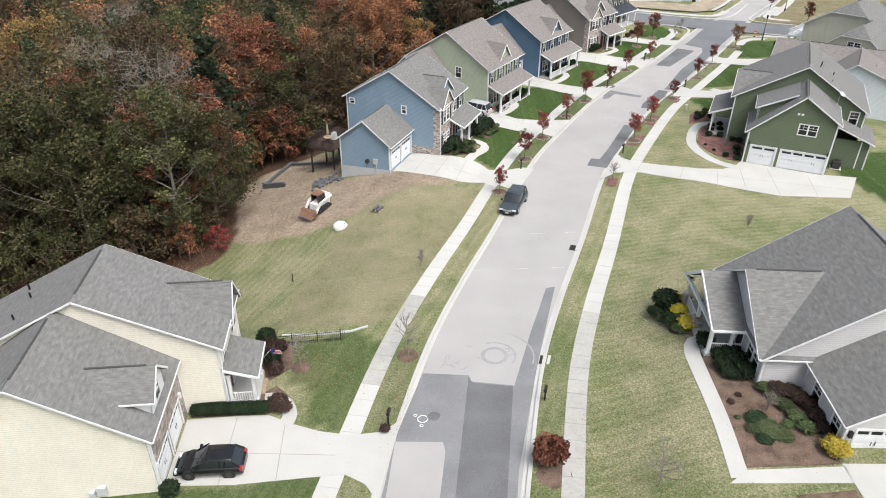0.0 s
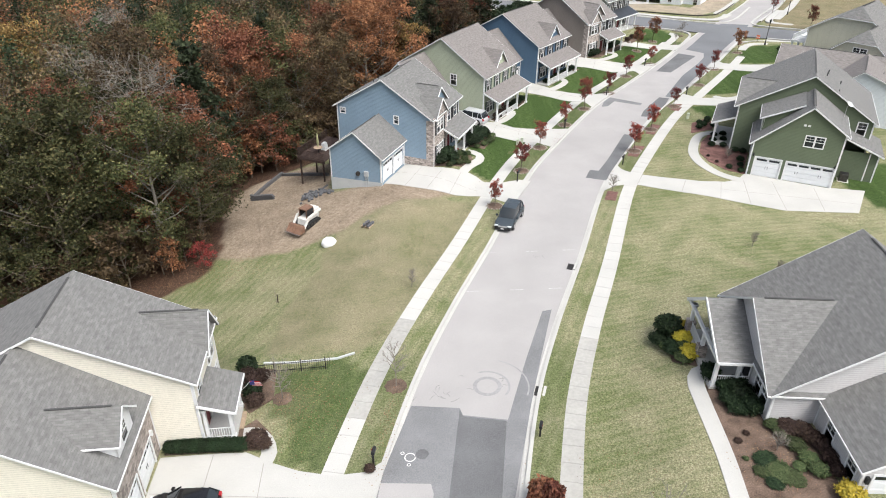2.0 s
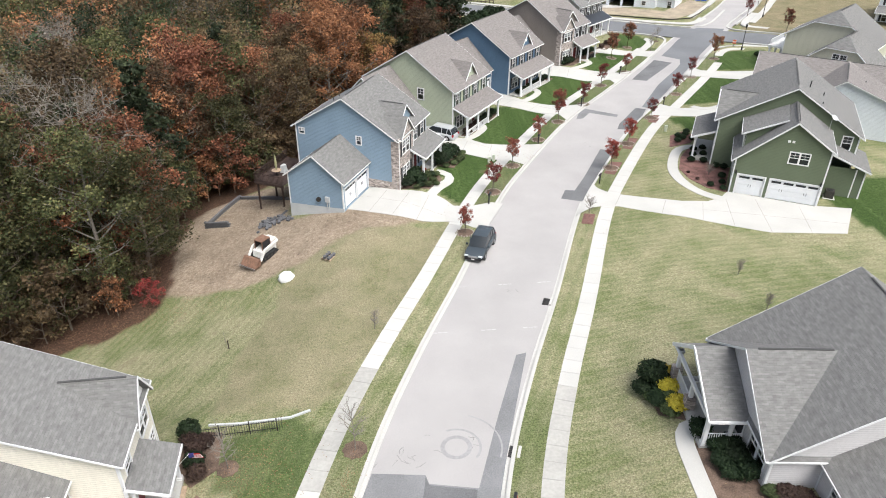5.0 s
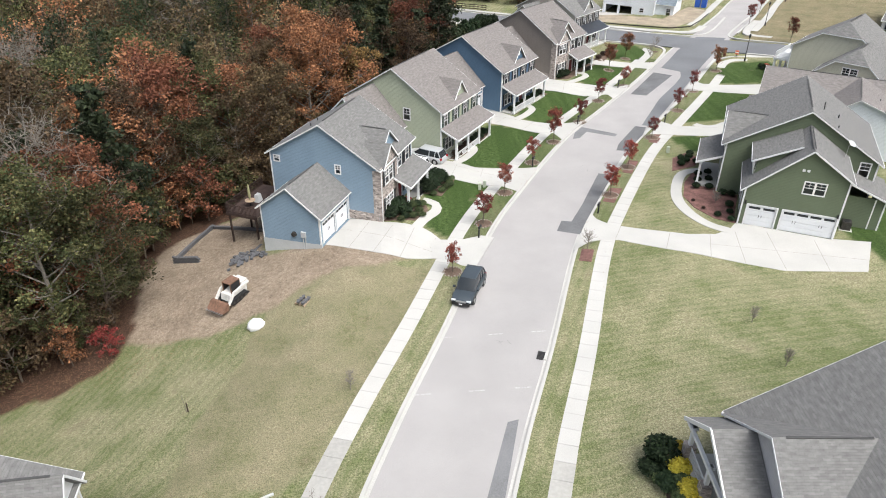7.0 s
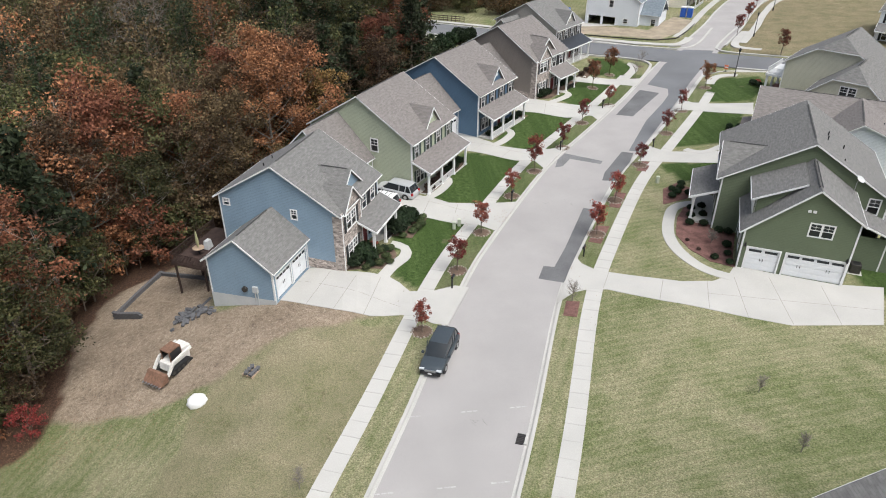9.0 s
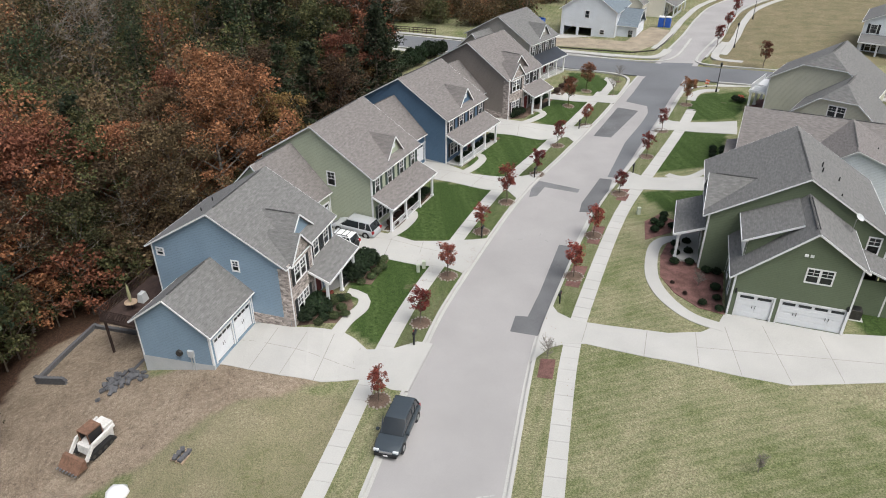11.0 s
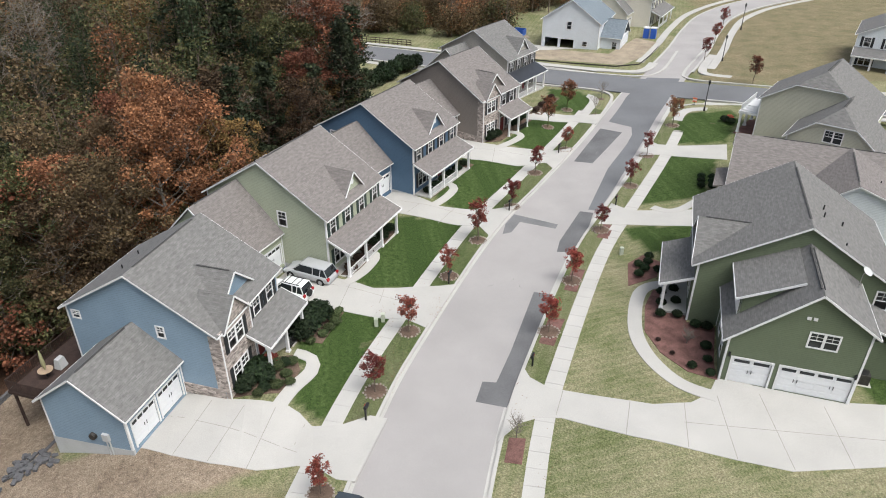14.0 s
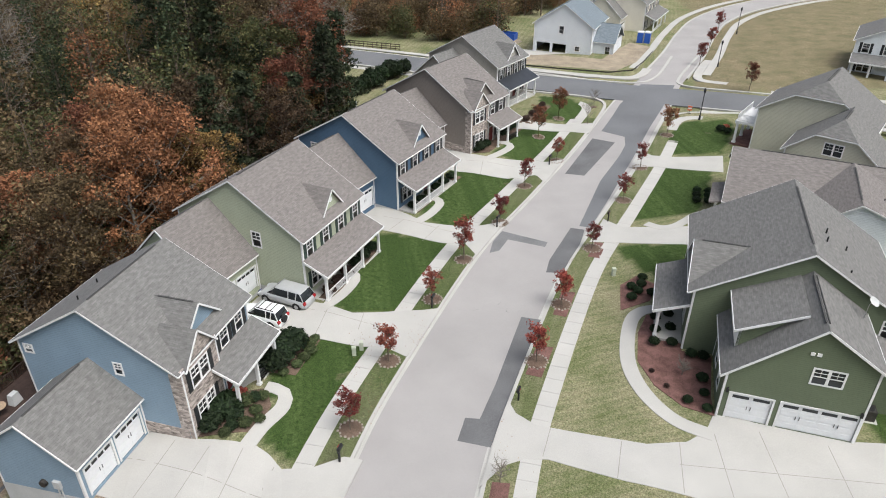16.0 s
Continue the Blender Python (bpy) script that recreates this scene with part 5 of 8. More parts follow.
    # main block: x from -2.35 to 11.2
    x0, x1, y0, y1, ze, zr = -2.4, 12.0, Dg, Dg + 12.2, 5.6, 10.0
    wall(h, "wall", (x0, y0), (x1, y0), -0.6, ze, OLIVE, [("win", x1 - x0 - 1.6, 4.0, 0.9, 1.5, {})])
    gable_end(h, (x0, y0), (x1, y0), ze, zr, OLIVE)
    part("vent_cap", Face((x0, y0), (x1, y0)).box(Shape(), 4.0, 4.35, 0, 0.08, 5.9, 6.2), WHITE, h, "small white vent cap")
    wall(h, "wall", (x1, y0), (x1, y1), -0.6, ze, OLIVE, [("win", 3, 3.8, 1.0, 1.5, {})])
    wall(h, "wall", (x1, y1), (x0, y1), -0.6, ze, OLIVE)
    gable_end(h, (x1, y1), (x0, y1), ze, zr, OLIVE)
    wall(h, "wall", (x0, y1), (x0, y0), -0.6, ze, OLIVE, [("win", 2.0, 3.9, 1.6, 1.5, {"twin": True}), ("win", 8.2, 3.9, 1.6, 1.5, {"twin": True}), ("win", 8.2, 0.7, 1.6, 1.6, {"twin": True}), ("door", 5.4, 0.2, 1.0, 2.1, {"mat": DOORRED})])
    gable_roof(h, x0, x1, y0, y1, ze, zr, "y", GREYROOF, ov=0.45)
    # front cross gable toward the street, then the porch below it
    gable_end(h, (x0 - 0.1, y0 + 6.2), (x0 - 0.1, y0 + 0.9), ze - 0.2, ze + 2.1, WHITE)
    gable_roof(h, x0 - 0.1, x0 + 4.6, y0 + 0.9, y0 + 6.2, ze - 0.2, ze + 2.2, "x", GREYROOF, ov=0.3, rake=0.35, ends=(True, False), vent=True, label="shingled cross gable")
    part("porch_floor", Shape().box(x0 - 2.2, x0, y0 + 0.6, y0 + 7.2, -0.6, 0.15), CONCRETE_OLD, h, "concrete porch floor")
    s = slab(Shape(), [(x0 - 2.6, y0 + 0.3, 2.9), (x0 - 2.6, y0 + 7.4, 2.9), (x0, y0 + 7.4, 4.0), (x0, y0 + 0.3, 4.0)])
    pr = part("porch_roof", s, GREYROOF, h, "shingled porch roof")
    part("gutter", Shape().beam((x0 - 2.6, y0 + 0.3, 2.8), (x0 - 2.6, y0 + 7.4, 2.8), 0.12, 0.2), WHITE, pr, "white gutter")
    part("rake_board", Shape().beam((x0 - 2.6, y0 + 0.3, 2.8), (x0, y0 + 0.3, 3.9), 0.06, 0.22), WHITE, pr, "white rake board")
    for yy in (0.8, 3.9, 7.0):
        post(h, x0 - 2.1, y0 + yy, 0.15, 2.75)
    railing(h, (x0 - 2.1, y0 + 0.9), (x0 - 2.1, y0 + 3.8), 0.15, WHITE)
    # side entry lean-to
    wall(h, "side_wall", (x1, y0 - 3.2), (x1 + 1.0, y0 - 3.2), -0.6, 3.2, OLIVE)
    wall(h, "side_wall", (x1 + 1.0, y0 - 3.2), (x1 + 1.0, y0 + 2), -0.6, 3.2, OLIVE)
    wall(h, "side_wall", (W, y0 - 3.2), (x1, y0 - 3.2), -0.6, 3.2, OLIVE, corner=False)
    s = slab(Shape(), [(x1 + 1.4, y0 - 3.6, 3.15), (x1 + 1.4, y0 + 2.4, 3.15), (W, y0 + 2.4, 4.9), (W, y0 - 3.6, 4.9)])
    lr = part("lean_to_roof", s, GREYROOF, h, "shingled lean-to roof")
    part("rake_board", Shape().beam((x1 + 1.4, y0 - 3.62, 3.05), (W, y0 - 3.62, 4.8), 0.06, 0.16), WHITE, lr, "white rake board")
    for px, py, q in ((6.4, y0 + 5.2, 0.35), (6.2, y0 + 3.6, 0.35), (7.9, y0 + 4.6, 0.3), (7.6, y0 + 1.0, 0.15)):
        zz = zr - (px - 4.8) * (zr - ze) / 7.2
        part("vent_pipe", Shape().tube([(px, py, zz - 0.3), (px, py, zz + q + 0.2)], [0.06, 0.06], 8), BLACK, h, "black roof vent pipe")
    dish = thing("satellite_dish", "grey satellite dish on a roof edge", "satellite dish", h.matrix_world @ pose(8.6, 5.6, 7.0, 0, 0, 30))
    part("mast", Shape().tube([(0, 0, -0.75), (0, 0, 0.5), (0.1, -0.1, 0.75)], [0.03] * 3, 6), STEEL, dish)
    s = Shape()
    rings = [(0.0, 0.0), (0.2, 0.02), (0.38, 0.08)]
    for (r0, z0), (r1, z1) in zip(rings[:-1], rings[1:]):
        for i in range(16):
            a, b = math.tau * i / 16, math.tau * (i + 1) / 16
            s.poly([(r0 * math.cos(a), r0 * math.sin(a), z0), (r1 * math.cos(a), r1 * math.sin(a), z1), (r1 * math.cos(b), r1 * math.sin(b), z1), (r0 * math.cos(b), r0 * math.sin(b), z0)])
    bowl = part("bowl", s, FOUND, dish, "shallow grey bowl")
    bowl.matrix_local = pose(0.1, -0.15, 0.8, 35, 0, 20)
    ac = thing("air_conditioner", "dark grey outdoor air conditioner on a pad", "air conditioner", h.matrix_world @ pose(10.1, 3.0, 0.05))
    part("pad", Shape().box(-0.6, 0.6, -0.6, 0.6, -0.4, -0.1), CONCRETE_OLD, ac)
    part("casing", Shape().box(-0.42, 0.42, -0.42, 0.42, -0.1, 0.75), IRON, ac)
    part("fan_grille", Shape().tube([(0, 0, 0.74), (0, 0, 0.79)], [0.34, 0.3], 16), BLACK, ac)
    return h


def cream_house():
    """Cream house: local x runs away from the street, y along it."""
    h = thing("house", "cream-sided house with grey roofs, front dormers and a stone garage front", "house", pose(-16.16, 28.54, -1.55, 0, 0, 4.8), "houses along the street")
    # x negative is away from the street
    D, G = 12.9, 6.9
    wall(h, "garage_wall", (0, 0), (0, G), -0.6, 4.75, STONE, [("garage", 0.35, 0, 2.45, 2.2, {"panes": 4}), ("garage", 3.3, 0, 2.45, 2.2, {"panes": 4})], label="stone-clad garage front")
    wall(h, "garage_wall", (-D, 0), (0, 0), -0.3, 4.75, CREAM)
    part("foundation", Shape().box(-D, 0.02, -0.03, 0.2, -3.0, -0.28), FOUND, h, "grey foundation wall")
    gable_end(h, (-D, 0), (0, 0), 4.75, 9.05, CREAM)
    gable_roof(h, -D, 0, 0, G, 4.75, 9.05, "y", GREYROOF, ov=0.35, ends=(True, False))
    # garage dormer, its gable toward the street
    gable_end(h, (-0.02, 1.75), (-0.02, 4.35), 6.2, 7.45, WHITE)
    Fd = Face((-0.02, 1.75), (-0.02, 4.35))
    part("dormer_front", lattice(Fd, (0, Fd.length), (4.76, 6.21), [], -0.12, 0), WHITE, h, "white dormer front")
    window(h, Fd, 0.85, 5.1, 0.9, 1.2, cut=False)
    for y in (1.75, 4.35):
        k = 1 if y < 3 else -1
        cheek = Shape().prism([(-0.04, 4.72), (-0.04, 6.3), (-2.4, 6.3)], y, y + 0.1 * k)
        cheek.v = [(cx, cy, cz) for cx, cz, cy in cheek.v]
        part("dormer_cheek", cheek, WHITE, h, "white dormer cheek")
    gable_roof(h, -4.3, -0.02, 1.75, 4.35, 6.2, 7.45, "x", GREYROOF, ov=0.3, rake=0.35, vent=True, ends=(False, True), label="shingled dormer roof")
    # main block, proud toward the street
    x0, x1, y0, y1, ze, zr = -13.2, 2.9, G, 13.2, 5.65, 9.8
    wall(h, "wall", (x0, y0), (x1, y0), -0.5, ze, CREAM)
    gable_end(h, (x0, y0), (x1, y0), ze, zr, CREAM)
    wall(h, "wall", (x1, y0), (x1, y1), -0.5, ze, CREAM, [("win", 0.8, 3.3, 1.0, 1.4, {}), ("win", 3.9, 3.3, 1.8, 1.4, {"twin": True}), ("door", 1.2, 0.3, 1.0, 2.1, {"mat": DOORRED}), ("win", 4.2, 0.8, 1.7, 1.5, {"twin": True})])
    wall(h, "wall", (x1, y1), (x0, y1), -3, ze, CREAM)
    gable_end(h, (x1, y1), (x0, y1), ze, zr, CREAM)
    wall(h, "wall", (x0, y1), (x0, y0), -3, ze, CREAM)
    gable_roof(h, x0, x1, y0, y1, ze, zr, "y", GREYROOF, ov=0.4)
    # wall dormer at the far front
    gable_end(h, (x1 + 0.15, y1 - 3.2), (x1 + 0.15, y1 - 0.4), ze - 0.1, ze + 1.9, WHITE)
    gable_roof(h, x1 - 4.4, x1 + 0.15, y1 - 3.2, y1 - 0.4, ze, ze + 2.0, "x", GREYROOF, ov=0.35, rake=0.4, vent=True, ends=(False, True), label="shingled dormer roof")
    # porch
    part("porch_floor", Shape().box(x1, x1 + 2.0, y0 + 0.2, y0 + 3.4, -0.6, 0.35), CONCRETE_OLD, h, "concrete porch floor")
    s = slab(Shape(), [(x1 + 2.3, y0 - 0.2, 2.95), (x1 + 2.3, y0 + 3.6, 2.95), (x1, y0 + 3.6, 3.75), (x1, y0 - 0.2, 3.75)])
    pr = part("porch_roof", s, GREYROOF, h, "shingled porch roof")
    part("gutter", Shape().beam((x1 + 2.3, y0 - 0.2, 2.85), (x1 + 2.3, y0 + 3.6, 2.85), 0.12, 0.2).beam((x1 + 2.3, y0 - 0.2, 2.85), (x1, y0 - 0.2, 3.65), 0.06, 0.2), WHITE, pr, "white gutter")
    for yy in (0.35, 3.2):
        post(h, x1 + 1.8, y0 + yy, 0.35, 2.8)
    post(h, x1 + 0.2, y0 + 0.35, 0.35, 2.9)
    railing(h, (x1 + 0.3, y0 + 0.3), (x1 + 1.7, y0 + 0.3), 0.35, WHITE)
    s = Shape()
    for i in range(3):
        s.box(x1 + 2.0 + i * 0.3, x1 + 2.3 + i * 0.3, y0 + 1.1, y0 + 2.7, -0.5, 0.25 - i * 0.17)
    part("steps", s, CEDAR, h, "brick-coloured porch steps")
    for px, py in ((-9.2, 1.5), (-9.8, G + 1.5), (-9.6, G + 3.8), (-10.4, G + 5.4)):
        zz = 9.05 - (-px - D / 2) * 0.66 if py < G else zr - (-px - 5.15) * 0.515
        part("vent_pipe", Shape().tube([(px, py, zz - 0.3), (px, py, zz + 0.55)], [0.07, 0.07], 8), BLACK if py > G else WHITE, h, "roof vent pipe")
    f = Face((0, 0), (0, G))
    for a in (0.08, 6.0):
        part("wall_lamp", f.box(Shape(), a - 0.07, a + 0.07, 0.0, 0.18, 2.2, 2.6), WHITE, h, "small wall lamp")
    part("downpipe", Shape().tube([(x1 + 0.06, y0 - 0.08, ze - 0.3), (x1 + 0.06, y0 - 0.08, 0.0)], [0.05, 0.05], 6).tube([(0.06, -0.06, 4.3), (0.06, -0.06, -0.2)], [0.05, 0.05], 6), WHITE, h, "white downpipe")
    part("meter_box", Shape().box(-3.6, -3.1, -0.25, 0, 0.5, 1.1).box(-4.1, -3.8, -0.3, 0, 0.3, 0.8), FOUND, h, "grey meter boxes")
    return h


def grey_house():
    h = thing("house", "single-storey grey house with a broad shingled roof and porch", "house", pose(21.85, 34.3, 1.35, 0, 0, -4.0), "houses along the street")
    # local x runs away from the street, y along it
    W, D, ze, k = 16.4, 10.2, 2.75, 0.69
    zr = ze + k * W / 2
    wall(h, "wall", (0, 0), (W, 0), -1.2, ze, GREY)
    gable_end(h, (0, 0), (W, 0), ze, zr, GREY)
    wall(h, "wall", (0, D), (0, 0), -1.2, ze, GREY, [("win", D - 2.6, 0.75, 0.95, 1.6, {}), ("win", D - 1.5, 0.75, 0.95, 1.6, {}), ("door", D - 4.6, 0.25, 1.0, 2.1, {"mat": BLACK})])
    wall(h, "wall", (W, 0), (W, D), -1.2, ze, GREY)
    wall(h, "wall", (W, D), (0, D), -1.2, ze, GREY)
    gable_end(h, (W, D), (0, D), ze, zr, GREY)
    gable_roof(h, 0, W, 0, D, ze, zr, "y", GREYROOF, ov=0.35, rake=0.3)
    # broad cross gable over the front rooms
    gable_end(h, (-0.15, D - 0.2), (-0.15, 0.05), ze, ze + 3.3, GREY)
    gable_roof(h, -0.15, 5.3, 0.05, D - 0.2, ze, ze + 3.35, "x", GREYROOF, ov=0.3, rake=0.35, ends=(True, False), label="shingled cross gable")
    # porch with its own gable
    py0, py1 = 3.1, 9.4
    part("porch_floor", Shape().box(-2.6, 0, py0, py1, -1.2, 0.2), CONCRETE_OLD, h, "concrete porch floor")
    s = Shape()
    slab(s, [(-2.6, py0 - 0.3, 2.6), (-0.18, py0 - 0.3, 2.6), (-0.18, 7.0, 4.75), (-2.6, 7.0, 4.75)])
    slab(s, [(-2.6, py1 + 0.9, 2.35), (-0.18, py1 + 0.9, 2.35), (-0.18, 7.0, 4.75), (-2.6, 7.0, 4.75)])
    pr = part("porch_roof", s, GREYROOF, h, "shingled porch gable")
    part("rake_board", Shape().beam((-2.62, py0 - 0.3, 2.5), (-2.62, 7.0, 4.65), 0.08, 0.24).beam((-2.62, py1 + 0.9, 2.25), (-2.62, 7.0, 4.65), 0.08, 0.24), WHITE, pr, "white rake board")
    part("gutter", Shape().beam((-2.6, py0 - 0.33, 2.5), (-0.18, py0 - 0.33, 2.5), 0.1, 0.18), WHITE, pr, "white gutter")
    for yy in (py0 + 0.2, 6.4, py1 - 0.1):
        post(h, -2.35, yy, 0.2, 2.55, 0.24, STONE if yy > 6 else None)
    post(h, -0.9, py0 + 0.2, 0.2, 2.6, 0.2)
    railing(h, (-2.35, py1 - 0.3), (-2.35, 6.6), 0.2, WHITE)
    railing(h, (-2.2, py0 + 0.2), (-0.1, py0 + 0.2), 0.2, WHITE)
    part("gable_trim", Shape().beam((-2.5, py0, 2.5), (-2.5, py1 + 0.6, 2.4), 0.2, 0.22), WHITE, pr, "white porch beam")
    # garage wing toward the camera's side
    gx0, gx1, gy = 2.95, 11.4, -5.5
    zg = 2.55
    wall(h, "garage_wall", (gx0, 0), (gx0, gy), -1.4, zg, GREY, [("win", 1.3, 0.6, 0.95, 1.55, {}), ("win", 4.0, 0.6, 0.95, 1.55, {})])
    wall(h, "garage_wall", (gx0, gy), (gx1, gy), -1.4, zg, GREY, [("garage", 0.7, -0.2, 4.8, 2.2, {"panes": 6})])
    gable_end(h, (gx0, gy), (gx1, gy), zg, zg + 2.8, GREY)
    wall(h, "garage_wall", (gx1, gy), (gx1, 0), -1.4, zg, GREY)
    gable_roof(h, gx0, gx1, gy, 0, zg, zg + 2.8, "y", GREYROOF, ov=0.3, rake=0.3, ends=(True, False))
    part("wall_lamp", Face((gx0, gy), (gx1, gy)).box(Shape(), 0.2, 0.38, 0, 0.2, 1.5, 1.95), BLACK, h, "black wall lantern")
    return h


def gabled_home(name, label, m, W, D, ze, zr, colour, roofmat, front=(), left=(), extra=None):
    """A plainer far house: a gabled block whose gable faces local -y."""
    h = thing("house", label, "house", m, "houses along the street")
    wall(h, "wall", (0, 0), (W, 0), -1.5, ze, colour, front)
    gable_end(h, (0, 0), (W, 0), ze, zr, colour)
    wall(h, "wall", (W, 0), (W, D), -1.5, ze, colour)
    wall(h, "wall", (W, D), (0, D), -1.5, ze, colour)
    gable_end(h, (W, D), (0, D), ze, zr, colour)
    wall(h, "wall", (0, D), (0, 0), -1.5, ze, colour, left)
    gable_roof(h, 0, W, 0, D, ze, zr, "y", roofmat, ov=0.4)
    return h


green_house()
cream_house()
grey_house()

# the low taupe-roofed house between the green one and the beige one
mid_home = thing("house", "grey-sided house under a broad taupe shingled roof", "house", pose(50.6, 98.6, -0.6, 0, 0, -31), "houses along the street")
wall(mid_home, "wall", (-0.8, 1.0), (21, 1.0), -1.5, 3.5, PALE)
wall(mid_home, "wall", (21, 1.0), (21, 12.6), -1.5, 3.5, PALE)
wall(mid_home, "wall", (21, 12.6), (-0.8, 12.6), -1.5, 3.5, PALE)
wall(mid_home, "wall", (-0.8, 12.6), (-0.8, 1.0), -1.5, 3.5, PALE, [("win", 1.5, 0.8, 1.7, 1.5, {"twin": True}), ("door", 5.2, 0.2, 1.0, 2.1), ("win", 8.4, 0.8, 1.7, 1.5, {"twin": True})])
gable_end(mid_home, (-0.8, 12.6), (-0.8, 1.0), 3.5, 6.9, PALE)
gable_end(mid_home, (21, 1.0), (21, 12.6), 3.5, 6.9, PALE)
gable_roof(mid_home, -0.8, 21, 1.0, 12.6, 3.5, 6.9, "x", TAUPEROOF, ov=0.4, rake=0.6)
wall(mid_home, "wall", (5.0, -3.0), (19.6, -3.0), -1.5, 3.5, PALE)
wall(mid_home, "wall", (5.0, 1.0), (5.0, -3.0), -1.5, 3.5, PALE)
wall(mid_home, "wall", (19.6, -3.0), (19.6, 1.0), -1.5, 3.5, PALE)
gable_end(mid_home, (5.0, -3.0), (19.6, -3.0), 3.5, 7.0, PALE, peak=0.34)
gable_roof(mid_home, 5.0, 19.6, -3.0, 6.8, 3.5, 7.0, "y", TAUPEROOF, ov=0.4, peak=0.34, ends=(True, False), label="shingled cross gable")
for yy in (1.6, 4.4):
    post(mid_home, -1.9, yy, -0.3, 2.9)
part("porch_floor", Shape().box(-2.3, -0.8, 1.2, 5.4, -1.5, -0.3), CONCRETE_OLD, mid_home, "concrete porch floor")
shed = slab(Shape(), [(-2.6, 0.9, 3.0), (-2.6, 5.8, 3.0), (-0.8, 5.8, 3.45), (-0.8, 0.9, 3.45)])
part("porch_roof", shed, TAUPEROOF, mid_home, "shingled porch roof")
for px, py, zz in ((12.2, 0.5, 6.3), (13.4, 2.4, 5.6)):
    part("vent_pipe", Shape().tube([(px, py, zz - 0.6), (px, py, zz + 0.2)], [0.06, 0.06], 8), BLACK, mid_home, "black roof vent pipe")


def clipped_roof(home, x0, x1, y0, y1, ze, zr, mat, clip=1.7, ov=0.4, rake=0.3, far=True):
    """A gable roof along y whose near gable top is cut back by a small hip."""
    mid, k, t = (x0 + x1) / 2, (zr - ze) / ((x1 - x0) / 2), 0.14
    zc, run = zr - clip, clip / k
    ya, yb, zl = y0 - rake, y1 + (rake if far else 0), ze - k * ov + t
    s = Shape()
    for sx, xe in ((-1, x0 - ov), (1, x1 + ov)):
        slab(s, [(xe, ya, zl), (xe, yb, zl), (mid + sx * run, yb, zc + t), (mid + sx * run, ya, zc + t)])
        top = [(mid + sx * run, ya, zc + t), (mid + sx * run, yb, zc + t), (mid, yb, zr + t), (mid, ya + 1.9, zr + t)]
        s.poly(top if sx < 0 else top[::-1], [(p[1], abs(p[0] - mid)) for p in (top if sx < 0 else top[::-1])])
    s.poly([(mid - run, ya, zc + t), (mid + run, ya, zc + t), (mid, ya + 1.9, zr + t)], [(0, 0), (2 * run, 0), (run, 2.4)])
    roof = part("roof", s, mat, home, "shingled roof with a clipped gable")
    for sx, xe in ((-1, x0 - ov), (1, x1 + ov)):
        part("gutter", Shape().beam((xe, ya, zl - 0.07), (xe, yb, zl - 0.07), 0.1, 0.1), WHITE, roof, "white gutter")
        part("rake_board", Shape().beam((xe, ya, zl - 0.08), (mid + sx * run, ya, zc + t - 0.08), 0.05, 0.13), WHITE, roof, "white rake board")
    part("gutter", Shape().beam((mid - run, ya, zc + 0.06), (mid + run, ya, zc + 0.06), 0.1, 0.1), WHITE, roof, "white gutter")
    for d in (-0.1, 0.1):
        part("ridge_vent", Shape().beam((mid + d, ya + 2.3, zr + t), (mid + d, yb - 1.5, zr + t), 0.06, 0.09), SHINGLE_DARK, roof, "dark ridge vent")
    return roof


def clipped_gable(home, x0, x1, y, ze, zr, mat, clip=1.7):
    f = Face((x0, y), (x1, y))
    w, k = x1 - x0, (zr - ze) / ((x1 - x0) / 2)
    shape = [(0, ze), (w, ze), (w / 2 + clip / k, zr - clip), (w / 2 - clip / k, zr - clip)]
    s = Shape().poly([f.at(a, 0, z) for a, z in shape]).poly([f.at(a, -0.18, z) for a, z in shape[::-1]])
    part("gable_wall", s, mat, home)
    return f


beige = thing("house", "two-storey beige house with clipped gables and a balcony porch", "house", pose(63.8, 118.9, -0.6, 0, 0, -46), "houses along the street")
wall(beige, "wall", (0, 0), (13, 0), -1.5, 5.9, BEIGE)
wall(beige, "wall", (13, 0), (13, 9), -1.5, 5.9, BEIGE)
wall(beige, "wall", (13, 9), (0, 9), -1.5, 5.9, BEIGE)
wall(beige, "wall", (0, 9), (0, 0), -1.5, 5.9, BEIGE, [("win", 1.2, 0.9, 1.0, 1.6, {}), ("win", 5.8, 0.9, 1.0, 1.6, {}), ("win", 1.2, 4.0, 1.0, 1.5, {}), ("win", 5.8, 4.0, 1.0, 1.5, {}), ("door", 3.6, 0.3, 1.0, 2.1)])
clipped_gable(beige, 0, 13, 0, 5.9, 10.0, BEIGE)
gable_end(beige, (13, 9), (0, 9), 5.9, 10.0, BEIGE)
clipped_roof(beige, 0, 13, 0, 9, 5.9, 10.0, GREYROOF)
wall(beige, "garage_wall", (5.4, -7.0), (15.2, -7.0), -1.5, 4.3, BEIGE, [])
fb = clipped_gable(beige, 5.4, 15.2, -7.0, 4.3, 8.2, BEIGE)
window(beige, fb, 3.9, 4.5, 1.9, 1.35, twin=True, cut=False)
wall(beige, "garage_wall", (5.4, 0), (5.4, -7.0), -1.5, 4.3, BEIGE)
wall(beige, "garage_wall", (15.2, -7.0), (15.2, 1.5), -1.5, 4.3, BEIGE)
clipped_roof(beige, 5.4, 15.2, -7.0, 0, 4.3, 8.2, GREYROOF, far=False)
part("brick_base", Shape().box(0.4, 5.4, -0.06, -0.001, -1.5, 0.35), MULCH_RED, beige, "red brick foundation")
part("porch_floor", Shape().box(-2.4, 0, 0.6, 7.0, -1.5, 0.5), MULCH_RED, beige, "brick porch base")
